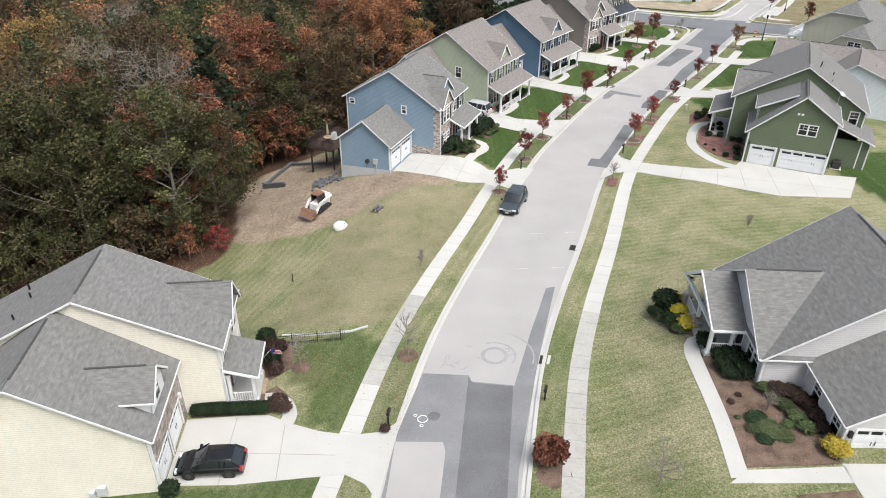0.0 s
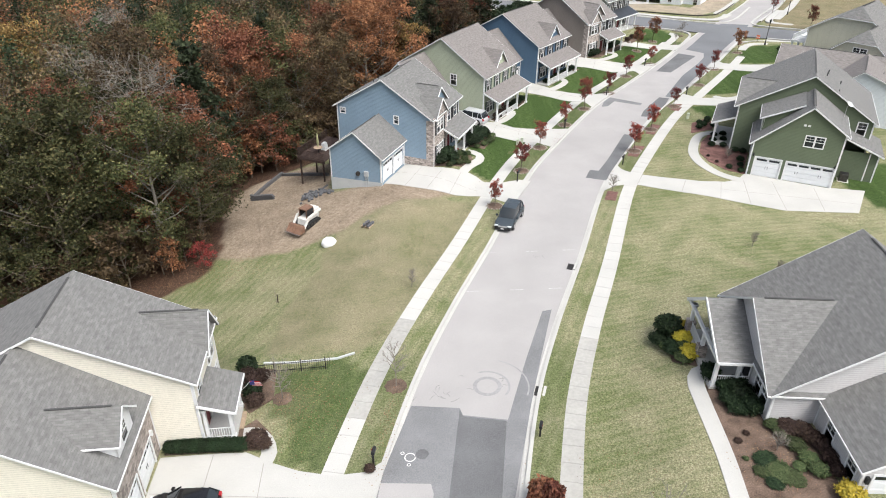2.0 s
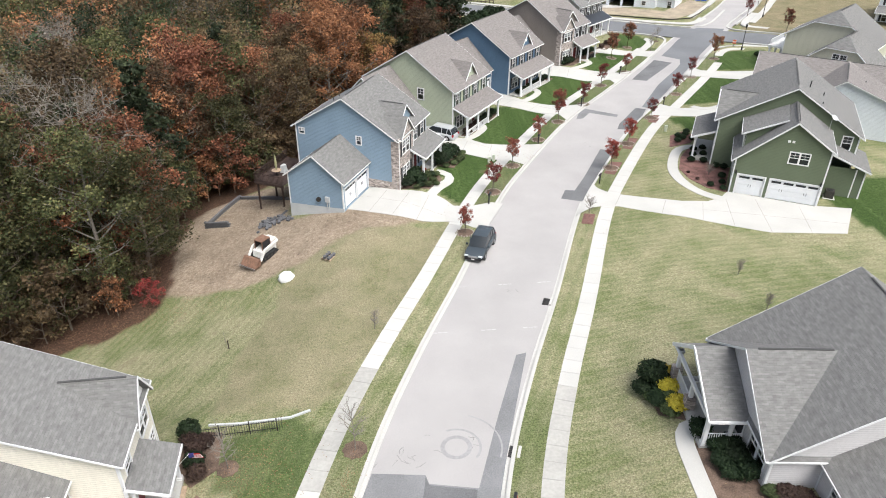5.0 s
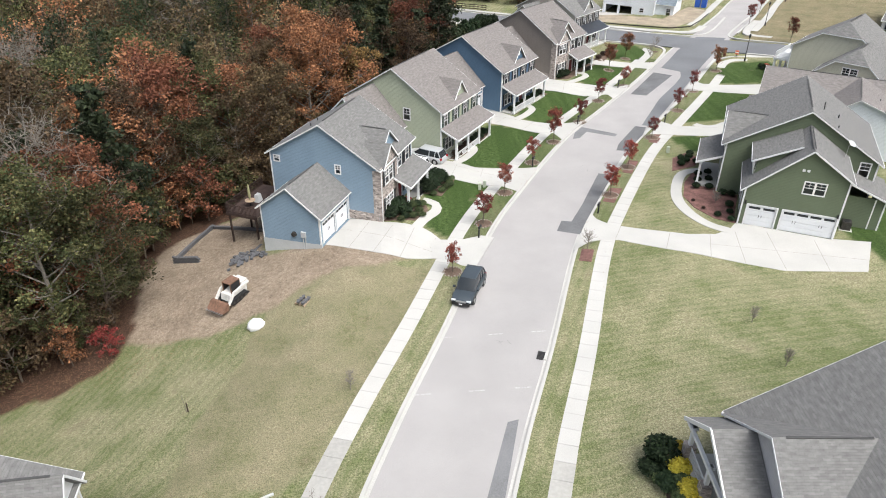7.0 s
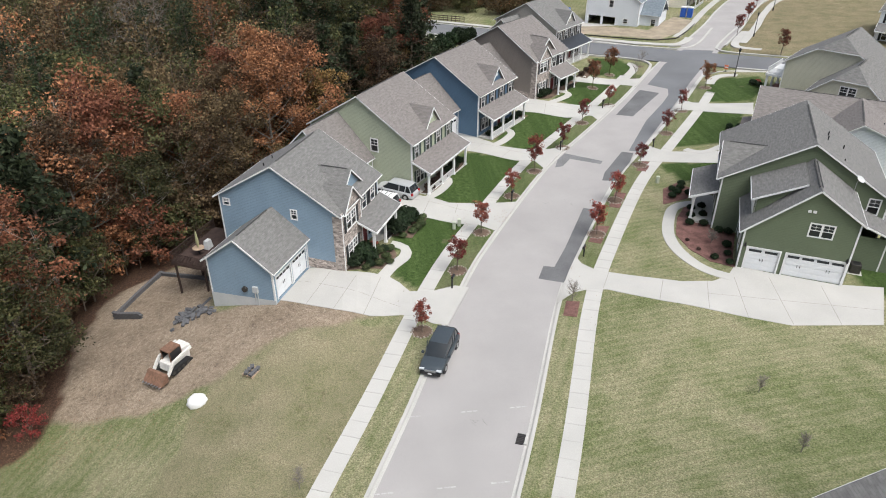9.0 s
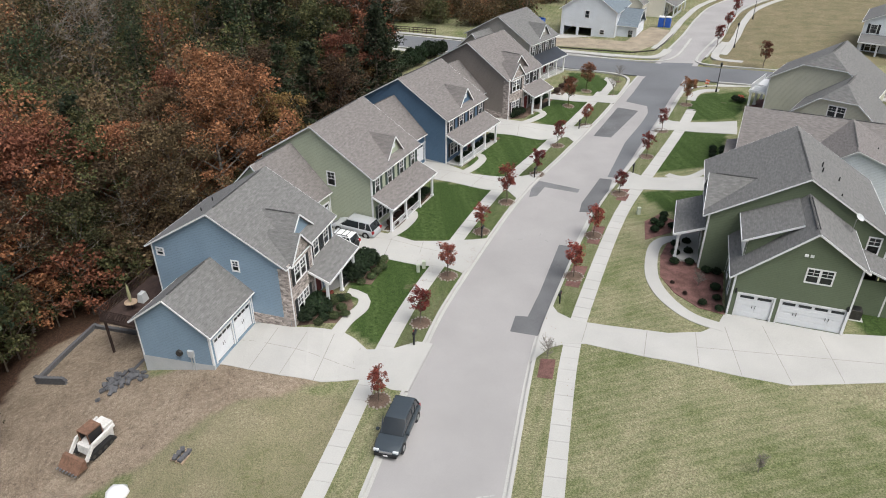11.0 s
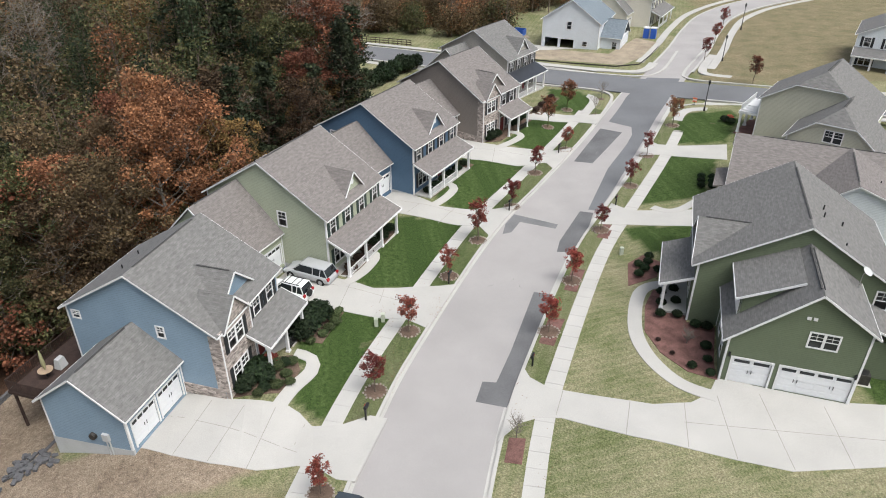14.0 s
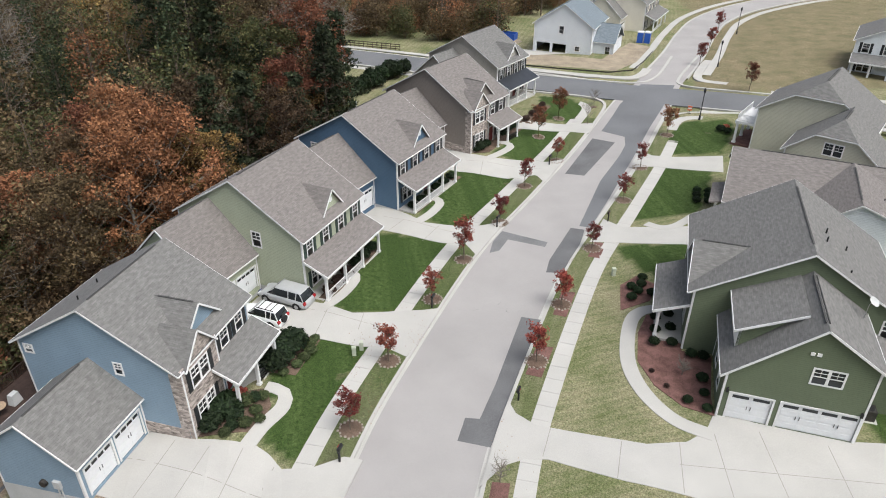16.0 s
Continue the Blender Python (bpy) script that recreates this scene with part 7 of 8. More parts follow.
# ---- shrubs ----
def shrub_mesh(seed, mat, size, dens, blocky=0.0):
    """A leafy shrub about one metre wide: a dark twiggy core under many small leaves."""
    rng = random.Random(seed)
    core, lf = Shape(), Shape()
    for i in range(9):
        a = rng.uniform(0, math.tau)
        core.tube([(0, 0, -0.1), (0.28 * math.cos(a), 0.28 * math.sin(a), 0.35), (0.4 * math.cos(a), 0.4 * math.sin(a), 0.62)], [0.02, 0.014, 0.006], 4, False)
    for _ in range(dens):
        d = Vector((rng.gauss(0, 1), rng.gauss(0, 1), rng.gauss(0, 1))).normalized()
        d.z = abs(d.z) if rng.random() < 0.75 else d.z * 0.5
        if blocky:
            m = max(abs(d.x), abs(d.y), abs(d.z))
            d = d.lerp(d / m * 0.9, blocky)
        r = rng.uniform(0.7, 1.05) * (0.5 + (0.05 if blocky else 0.14) * noise.noise(d * 3 + Vector((seed, 0, 0))))
        p = Vector((d.x * r, d.y * r, 0.36 + d.z * r * 0.8))
        u = Vector((rng.gauss(0, 1), rng.gauss(0, 1), rng.gauss(0, 0.6))).normalized()
        v = u.cross(d + Vector((rng.gauss(0, 0.4), rng.gauss(0, 0.4), rng.gauss(0, 0.4)))).normalized()
        k = size * rng.uniform(0.6, 1.3)
        lf.poly([p - u * k, p + v * k * 0.6, p + u * k, p - v * k * 0.6])
    return core.mesh("woody_core", BARK), lf.mesh("foliage", mat)


RUSTBUSH = foliage("dark_rust_bush_leaves", [(0.06, 0.026, 0.017), (0.14, 0.05, 0.032), (0.21, 0.085, 0.05), (0.1, 0.045, 0.03)])
SHRUBS = {
    "dark": ([shrub_mesh(i, EVERGREEN, 0.07, 1500) for i in (1, 2)], "rounded dark evergreen shrub in a planting bed"),
    "clipped": ([shrub_mesh(3, EVERGREEN, 0.06, 2000, 0.8)], "clipped dark green hedge shrub beside the wall"),
    "bright": ([shrub_mesh(4, FERNY, 0.08, 1100)], "spreading bright green juniper over mulch"),
    "yellow": ([shrub_mesh(5, YELLOW, 0.07, 1300)], "golden yellow shrub beside the house"),
    "purple": ([shrub_mesh(6, PURPLE, 0.07, 1200), shrub_mesh(7, PURPLE, 0.07, 1200)], "dark purple-brown shrub in a planting bed"),
    "rust": ([shrub_mesh(9, RUSTBUSH, 0.075, 1100), shrub_mesh(10, RUSTBUSH, 0.09, 900)], "bushy dark rust-red small tree in the verge"),
    "red": ([shrub_mesh(8, CRIMSON, 0.08, 700)], "dark red shrub beside the path"),
}
shrub_count = 0


def shrub(kind, x, y, w, h=None, turn=None):
    global shrub_count
    shrub_count += 1
    meshes, label = SHRUBS[kind]
    core, lf = meshes[shrub_count % len(meshes)]
    h = h or w
    t = thing("shrub", label, "shrub", pose(x, y, height(x, y) + 0.02, 0, 0, shrub_count * 50 if turn is None else turn) @ Matrix.Diagonal((w, w, h, 1)), "shrubs")
    part("woody_core", core, None, t)
    part("foliage", lf, None, t)
    return t


for x, y in ((37.4, 86.0), (36.7, 84.4), (36.0, 82.9), (38.0, 84.4), (37.3, 82.5), (37.6, 90.2), (38.3, 91.2), (37.3, 91.0), (36.7, 89.4), (38.8, 92.2), (38.6, 89.6), (37.8, 78.2), (37.2, 76.7), (35.7, 76.2), (36.7, 75.2), (38.2, 81.0), (39.0, 80.6), (38.6, 86.2)):
    shrub("dark" if y > 76 or x > 36 else "purple", x, y, 0.85 if y > 78 else 0.7)
for x, y in ((34.9, 77.9), (34.5, 79.7)):
    shrub("purple", x, y, 0.4)
for x, y, w, k in ((3.0, 80.2, 2.4, "dark"), (2.2, 78.9, 1.9, "dark"), (3.7, 79.6, 1.6, "dark"), (4.4, 80.8, 1.3, "bright"), (5.6, 81.4, 0.9, "bright"), (3.3, 78.0, 0.8, "bright"), (5.5, 79.2, 0.8, "bright"), (8.9, 86.4, 1.0, "bright"), (7.9, 84.8, 0.9, "bright"), (9.2, 88.0, 0.8, "bright"), (6.8, 85.8, 2.2, "dark"), (3.9, 81.4, 1.4, "red"), (6.2, 84.8, 2.3, "dark"), (7.4, 87.0, 2.6, "dark"), (5.2, 80.0, 0.9, "bright"), (4.6, 78.8, 1.0, "bright"), (8.4, 85.6, 1.0, "bright"), (3.7, 78.5, 0.9, "dark"), (5.0, 81.2, 1.0, "dark"), (8.9, 87.4, 0.9, "bright"), (6.9, 83.9, 0.8, "bright")):
    shrub(k, x, y, w, w * 0.8)
for i in range(6):
    shrub("purple" if i < 3 else "dark", 10.4 + 0.82 * i, 94.9 + 1.42 * i, 1.3, 1.1)
for i in range(6):
    shrub("dark" if i != 2 else "bright", 19.6 + 1.05 * i, 110.4 + 1.42 * i, 1.2, 1.0)
for x, y, w in ((30.0, 125.6, 1.6), (31.0, 126.6, 1.3), (33.9, 130.0, 1.5), (34.9, 131.4, 1.4), (36.0, 132.6, 1.2), (29.4, 125.2, 1.0), (38.6, 135.2, 1.1), (40.0, 137.2, 1.1), (41.5, 139.4, 1.0), (42.6, 141.0, 1.0)):
    shrub("dark" if y < 134 else "purple", x, y, w)
for x, y, w, h, k in ((20.4, 36.2, 1.5, 1.1, "clipped"), (21.2, 37.3, 1.4, 1.2, "clipped"), (21.2, 36.4, 1.5, 1.3, "clipped"), (21.4, 35.3, 1.4, 1.4, "clipped"), (20.5, 35.4, 1.3, 1.0, "clipped"), (20.5, 37.4, 1.2, 1.0, "clipped"), (19.9, 38.7, 1.3, 1.4, "clipped"), (22.9, 33.6, 1.4, 0.9, "purple"), (23.6, 33.3, 1.3, 0.9, "purple"), (24.0, 32.6, 1.2, 0.9, "purple"), (24.3, 32.0, 1.2, 0.9, "purple"), (24.3, 31.0, 1.2, 0.9, "purple"), (24.2, 30.1, 1.1, 0.8, "purple"), (22.4, 33.4, 1.1, 0.6, "bright"), (22.8, 32.2, 1.2, 0.6, "bright"), (23.0, 31.1, 1.2, 0.7, "bright"), (23.2, 30.2, 1.2, 0.7, "bright"), (21.0, 30.2, 1.7, 0.35, "bright"), (20.6, 31.2, 1.4, 0.3, "dark"), (21.6, 29.8, 1.3, 0.3, "bright"), (24.0, 28.3, 1.6, 1.2, "yellow"), (18.8, 44.3, 2.0, 2.2, "dark"), (19.4, 42.9, 1.4, 1.3, "yellow"), (18.7, 42.2, 1.7, 0.9, "dark"), (19.5, 41.3, 1.5, 1.1, "yellow"), (18.0, 43.6, 1.5, 1.0, "dark"), (19.6, 44.6, 1.2, 1.3, "yellow"), (18.9, 41.0, 1.3, 0.7, "bright"), (19.3, 41.9, 1.2, 1.0, "bright"), (18.2, 42.6, 1.0, 0.7, "bright"), (19.0, 43.2, 1.2, 1.0, "dark"), (22.1, 33.9, 1.0, 0.7, "bright"), (20.4, 29.5, 1.0, 0.3, "dark"), (20.0, 30.4, 0.9, 0.25, "bright"), (22.3, 30.6, 0.8, 0.4, "bright"), (19.6, 32.8, 0.5, 0.3, "purple"), (20.3, 33.4, 0.4, 0.3, "purple"), (19.5, 31.4, 0.4, 0.2, "bright"), (22.0, 23.2, 0.5, 0.4, "dark"), (22.9, 21.6, 0.5, 0.4, "dark"), (21.4, 22.0, 0.4, 0.3, "purple")):
    shrub(k, x, y, w, h)
for i in range(9):
    shrub("clipped", -15.9 + 0.56 * i, 35.15, 1.0, 1.0, 5)
for x, y, w, h, k in ((-10.5, 35.6, 1.5, 1.1, "purple"), (-9.9, 35.2, 1.0, 0.9, "purple"), (-15.6, 28.3, 1.2, 1.2, "dark"), (-12.6, 42.6, 1.5, 2.0, "dark"), (-11.9, 41.2, 1.3, 1.7, "purple"), (-11.7, 40.1, 1.3, 1.5, "dark"), (-11.3, 39.2, 1.2, 1.3, "purple"), (-12.4, 41.9, 1.2, 1.6, "purple"), (-11.4, 41.8, 1.1, 1.4, "purple"), (64.0, 124.8, 1.1, 1.0, "dark"), (63.6, 126.0, 1.2, 1.1, "dark"), (64.6, 126.4, 1.0, 0.9, "red"), (50.6, 106.0, 0.9, 0.9, "dark"), (51.6, 105.4, 0.9, 0.9, "dark"), (51.2, 107.2, 0.9, 0.9, "dark"), (52.2, 106.6, 0.9, 0.9, "dark"), (51.8, 108.4, 0.9, 0.9, "dark"), (52.8, 107.8, 0.9, 0.9, "dark"), (-5.2, 76.3, 1.2, 1.1, "bright")):
    shrub(k, x, y, w, h)
for i in range(34):
    x, y = 8.5 + 0.44 * i + woods.uniform(-1, 1), 149 + 0.52 * i + woods.uniform(-1.2, 1.2)
    shrub("dark", x, y, woods.uniform(1.8, 3.0), woods.uniform(2.4, 4.2))
shrub("rust", 7.4, 29.8, 1.9, 2.5)
shrub("rust", 7.8, 29.4, 1.4, 3.0)
shrub("rust", 7.0, 29.6, 1.2, 2.0)
mulch_ring(7.6, 28.7, 1.1, MULCH, False)


# ---- bare saplings ----
def sapling(x, y, h, spread, label, ring=0):
    rng = random.Random(int(x * 7 + y))
    s, tips = grow(rng, h, spread, 0.03, 0.3, 12, 0.035, 4, 0.9)
    for c in tips:
        for _ in range(3):
            s.tube([c, Vector(c) + Vector((rng.gauss(0, 0.15), rng.gauss(0, 0.15), rng.uniform(0, 0.3)))], [0.008, 0.003], 3, False)
    t = thing("sapling", label, "sapling", pose(x, y, height(x, y)), "bare saplings")
    part("trunk", s.mesh("trunk", PALEBARK), None, t)
    if ring:
        mulch_ring(x, y, ring, MULCH, False)


for x, y, h, sp, ring in ((-1.6, 40.7, 3.6, 0.9, 0.8), (-9.6, 39.8, 2.6, 1.0, 0.7), (13.3, 26.9, 2.2, 1.6, 0), (31.2, 58.4, 1.3, 0.35, 0), (30.7, 52.2, 1.3, 0.35, 0), (21.1, 71.5, 1.6, 0.6, 0), (47.2, 133.4, 3.0, 0.9, 0.6), (50.6, 140.5, 2.4, 0.8, 0.5), (-0.7, 53.7, 1.6, 0.35, 0), (42.0, 153.8, 3.4, 1.0, 0.7), (21.6, 32.0, 1.0, 0.5, 0), (36.6, 79.0, 1.0, 0.5, 0)):
    sapling(x, y, h, sp, "leafless grey sapling on the lawn", ring)


# ---- letterboxes, utility boxes, lamps, hydrant, sign ----
def letterbox(x, y, turn):
    t = thing("letterbox", "black letterbox on a post beside the kerb", "letterbox", pose(x, y, height(x, y), 0, 0, turn), "letterboxes")
    part("post", Shape().box(-0.06, 0.06, -0.06, 0.06, -0.3, 1.15), BLACK, t)
    part("arm", Shape().box(-0.04, 0.04, -0.42, 0.2, 0.98, 1.06), BLACK, t)
    s = Shape()
    n = 8
    prof = [(-0.11, 1.08)] + [(-0.11 * math.cos(math.pi * i / n), 1.22 + 0.11 * math.sin(math.pi * i / n)) for i in range(n + 1)] + [(0.11, 1.08)]
    k = len(prof)
    s.v += [(a, -0.45, b) for a, b in prof] + [(a, 0.1, b) for a, b in prof]
    s.f += [tuple(range(k)), tuple(reversed(range(k, 2 * k)))] + [(i, (i + 1) % k + 0, (i + 1) % k + k, i + k) for i in range(k)]
    part("box", s, BLACK, t)
    part("flag", Shape().box(0.112, 0.125, -0.3, -0.1, 1.2, 1.3), REDLAMP, t, "small red flag")


for x, y, a in ((24.0, 78.7, -120), (19.3, 91.6, 60), (11.0, 75.0, 65), (28.0, 105.2, 55), (39.8, 104.0, -125), (37.9, 120.2, 55), (-2.7, 33.3, 80), (8.0, 35.3, -105)):
    letterbox(x, y, a + 90)
for x, y in ((12.3, 86.2), (12.9, 86.8), (36.6, 93.6)):
    t = thing("utility_box", "small pale green utility pedestal on the lawn", "utility box", pose(x, y, height(x, y)), "utility boxes")
    part("case", Shape().box(-0.16, 0.16, -0.16, 0.16, -0.1, 0.72), UTIL := material("pale_green_plastic", (0.42, 0.45, 0.36), 0.6), t)
    part("lid", Shape().box(-0.18, 0.18, -0.18, 0.18, 0.72, 0.8), UTIL, t)
shrub("purple", -2.9, 32.9, 0.7, 0.6)


def street_lamp(x, y, h):
    t = thing("street_lamp", "black lantern street lamp on a fluted post", "street lamp", pose(x, y, height(x, y)), "street lamps")
    part("base", Shape().tube([(0, 0, -0.2), (0, 0, 0.5), (0, 0, 0.7)], [0.16, 0.14, 0.07], 10), BLACK, t)
    part("post", Shape().tube([(0, 0, 0.6), (0, 0, h)], [0.07, 0.05], 8), BLACK, t)
    part("lantern", Shape().tube([(0, 0, h), (0, 0, h + 0.1), (0, 0, h + 0.5)], [0.06, 0.12, 0.2], 8), CARGLASS, t, "dark glass lantern")
    part("cap", Shape().tube([(0, 0, h + 0.5), (0, 0, h + 0.62), (0, 0, h + 0.8)], [0.24, 0.14, 0.02], 8), BLACK, t)


for x, y in ((63.2, 131.3), (93.5, 177.5), (78.5, 156.0)):
    street_lamp(x, y, 3.9 if y < 170 else 4.6)
hyd = thing("fire_hydrant", "pale fire hydrant on the corner lawn", "hydrant", pose(47.6, 147.0, height(47.6, 147.0)))
part("barrel", Shape().tube([(0, 0, -0.1), (0, 0, 0.6), (0, 0, 0.8), (0, 0, 0.9)], [0.13, 0.13, 0.15, 0.05], 10), CEDAR, hyd)
part("outlet", Shape().tube([(-0.25, 0, 0.5), (0.25, 0, 0.5)], [0.07, 0.07], 8), CEDAR, hyd)
cone = thing("work_sign", "small orange and white work sign at the crossing", "sign", pose(63.0, 134.2, height(63.0, 134.2), 0, 0, -30))
part("stand", Shape().box(-0.3, 0.3, -0.04, 0.04, 0, 0.06).box(-0.03, 0.03, -0.03, 0.03, 0, 0.5), BLACK, cone)
ORANGE = material("orange_panel", (0.6, 0.16, 0.08), 0.5)
part("board", Shape().box(-0.3, 0.3, -0.02, 0.02, 0.45, 1.15), ORANGE, cone)
part("stripe", Shape().box(-0.3, 0.3, -0.026, 0.026, 0.72, 0.86), WHITE, cone)
stake = thing("tree_stake", "dark short stake with a bare stick on the lawn", "stake", pose(-12.8, 54.0, height(-12.8, 54.0)))
part("stick", Shape().tube([(0, 0, -0.2), (-0.1, 0, 1.8)], [0.025, 0.012], 6), PALEBARK, stake)
part("guard", Shape().tube([(0.1, 0, -0.1), (0.1, 0, 0.95)], [0.05, 0.05], 8), DECKWOOD, stake, "dark weathered post")


# ---- cars ----
def body_loft(sections, name, mat, parent, label=""):
    """Skin over rings (x along the car), each ring a half outline of (y, z) from sill to roof, mirrored."""
    s = Shape()
    rings = []
    for x, half in sections:
        ring = [(x, -y, z) for y, z in half] + [(x, y, z) for y, z in reversed(half)]
        rings.append([len(s.v) + i for i in range(len(ring))])
        s.v += ring
    n = len(rings[0])
    for a, b in zip(rings[:-1], rings[1:]):
        for i in range(n):
            s.f.append((a[i], a[(i + 1) % n], b[(i + 1) % n], b[i]))
    s.f += [tuple(reversed(rings[0])), tuple(rings[-1])]
    ob = part(name, s, mat, parent, label, True)
    bv = ob.modifiers.new("soft", "BEVEL")
    bv.width, bv.segments, bv.limit_method, bv.angle_limit = 0.06, 2, "ANGLE", radians(30)
    return ob


def car(label, m, paint, L=4.7, W=1.9, H=1.7, hood=1.05, tail=0.25, ground_gap=0.25, belt=0.95, rack=False, spare=False, low=False, roofmat=None):
    """A car along +x, centred on its plan: hull, glasshouse, roof, wheels, lamps."""
    c = thing("car", label, "car", m, "parked cars")
    h2, w = L / 2, W / 2
    nose = belt - 0.12

    def hull(x, top, y=w):
        return (x, [(y * 0.86, ground_gap), (y, ground_gap + 0.22), (y, top - 0.16), (y * 0.9, top)])

    body_loft([hull(-h2, belt - 0.2, w * 0.86), hull(-h2 + 0.2, belt, w), hull(-h2 + 1.2, belt, w), hull(h2 - hood - 0.3, belt, w), hull(h2 - hood * 0.5, nose, w * 0.99), hull(h2 - 0.22, nose - 0.1, w * 0.94), hull(h2, nose - 0.3, w * 0.8)], "body", paint, c)
    g0, g1, r0, r1 = -h2 + 0.12, h2 - hood - 0.1, -h2 + tail + 0.3, h2 - hood - 0.95
    cab = [(g0, belt - 0.02), (r0, H - 0.09), (r1, H - 0.06), (g1, belt - 0.02)]
    body_loft([(x, [(w * 0.88, belt - 0.03), (w * (0.88 if z < belt else 0.76), max(z - 0.02, belt))]) for x, z in cab], "glasshouse", CARGLASS, c, "dark car windows")
    rp = roofmat or paint
    body_loft([(r0 - 0.06, [(w * 0.74, H - 0.12), (w * 0.7, H - 0.05)]), (r0 + 0.3, [(w * 0.77, H - 0.1), (w * 0.7, H)]), (r1 - 0.3, [(w * 0.77, H - 0.1), (w * 0.7, H)]), (r1 + 0.05, [(w * 0.74, H - 0.12), (w * 0.7, H - 0.05)])], "roof", rp, c)
    for sy in (-1, 1):
        for (xa, za), (xb, zb) in (((g0, belt), (r0, H - 0.1)), ((r1, H - 0.08), (g1, belt)), (((r0 + r1) / 2 - 0.1, belt), ((r0 + r1) / 2 - 0.1, H - 0.08)), ((r0 + 0.45, belt), (r0 + 0.35, H - 0.08))):
            part("pillar", Shape().beam((xa, sy * w * 0.885, za), (xb, sy * w * 0.765, zb), 0.07, 0.05, (0, 1, 0)), paint, c)
        part("mirror", Shape().box(g1 - 0.35, g1 - 0.17, min(sy * w, sy * (w + 0.2)), max(sy * w, sy * (w + 0.2)), belt, belt + 0.15), paint, c)
        part("headlamp", Shape().box(h2 - 0.22, h2 - 0.04, min(sy * w * 0.5, sy * w * 0.88), max(sy * w * 0.5, sy * w * 0.88), nose - 0.3, nose - 0.15), CLEARLAMP, c, "clear headlamp")
        part("tail_lamp", Shape().box(-h2 - 0.01, -h2 + 0.2, min(sy * w * 0.62, sy * w * 0.93), max(sy * w * 0.62, sy * w * 0.93), belt - 0.3, belt - 0.05), REDLAMP, c, "red tail lamp")
        if rack:
            part("roof_rail", Shape().box(r0 + 0.2, r1 - 0.1, sy * w * 0.66 - 0.02, sy * w * 0.66 + 0.02, H, H + 0.06), STEEL if paint is not CARWHITE else BLACK, c)
        for x in (-h2 + 0.85, h2 - 0.9):
            r = 0.35
            wheel = part("wheel", Shape().tube([(x, sy * (w - 0.2), r), (x, sy * (w + 0.01), r)], [r, r], 18), RUBBER, c)
            part("rim", Shape().tube([(x, sy * (w - 0.05), r), (x, sy * (w + 0.02), r)], [r * 0.64, r * 0.58], 14), IRON if low else STEEL, wheel, "dark alloy rim" if low else "alloy rim")
            part("wheel_arch", Shape().tube([(x, sy * (w - 0.3), r), (x, sy * (w + 0.004), r)], [r + 0.07, r + 0.07], 16), BLACK, c)
    part("grille", Shape().box(h2 - 0.03, h2 + 0.02, -w * 0.45, w * 0.45, nose - 0.36, nose - 0.18), STEEL if not low else BLACK, c, "slatted grille")
    part("bumper", Shape().box(h2 - 0.15, h2 + 0.07, -w * 0.8, w * 0.8, ground_gap, ground_gap + 0.22), BLACK if not low else paint, c)
    part("plate", Shape().box(h2 + 0.07, h2 + 0.085, -0.16, 0.16, ground_gap + 0.05, ground_gap + 0.17), WHITE, c, "plain plate")
    if rack:
        for x in (r0 + 0.45, (r0 + r1) / 2, r1 - 0.3):
            part("crossbar", Shape().box(x - 0.03, x + 0.03, -w * 0.68, w * 0.68, H + 0.03, H + 0.065), BLACK, c)
    if spare:
        part("spare_wheel", Shape().tube([(-h2 - 0.2, 0.1, 0.85), (-h2 + 0.02, 0.1, 0.85)], [0.34, 0.34], 16), RUBBER, c)
    return c


CARDARK = material("dark_slate_car_paint", (0.055, 0.068, 0.078), 0.25, 0.95, 1.05, 1, 5, 0, 0.3, 0.6)
CARBLACK = material("black_car_paint", (0.008, 0.008, 0.009), 0.18, 0.95, 1.05, 1, 5, 0, 0.0, 0.6)
CARSILVER = material("silver_car_paint", (0.44, 0.45, 0.46), 0.3, 0.95, 1.05, 1, 5, 0, 0.2, 0.5)
CARWHITE = material("white_car_paint", (0.75, 0.76, 0.76), 0.25, 0.97, 1.02, 1, 5, 0, 0.0, 0.5)
car("dark slate four-by-four parked at the kerb", pose(9.1, 65.45, float(plane(9.1, 65.45)), 2, -2, 67.5 + 180), CARDARK, 4.85, 1.95, 1.78, 1.2, 0.25, rack=False)
car("black hatchback with tinted windows on a driveway", pose(-13.6, 30.2, height(-13.6, 30.2) + 0.035, 0, 0, 182), CARBLACK, 4.2, 1.8, 1.42, 1.0, 0.35, 0.2, 0.86, low=True)
car("white compact four-by-four with a spare wheel behind", pose(4.7, 91.8, height(4.7, 91.8) + 0.035, 0, 0, 150), CARWHITE, 4.4, 1.75, 1.68, 1.1, 0.1, rack=True, spare=True)
car("silver people carrier on the sage house's driveway", pose(6.6, 94.4, height(6.6, 94.4) + 0.035, 0, 0, 148), CARSILVER, 5.0, 1.95, 1.72, 0.95, 0.2, rack=False)
bin_ = thing("recycling_tub", "blue plastic tub by a garage door", "tub", pose(3.9, 97.3, height(3.9, 97.3) + 0.04, 0, 0, 57))
BLUEPLASTIC = material("blue_plastic", (0.03, 0.1, 0.42), 0.45)
part("tub", Shape().hexa([(-0.3, -0.22, 0), (0.3, -0.22, 0), (0.3, 0.22, 0), (-0.3, 0.22, 0), (-0.38, -0.28, 0.4), (0.38, -0.28, 0.4), (0.38, 0.28, 0.4), (-0.38, 0.28, 0.4)]), NAVYPLASTIC := material("navy_plastic", (0.02, 0.025, 0.12), 0.5), bin_)


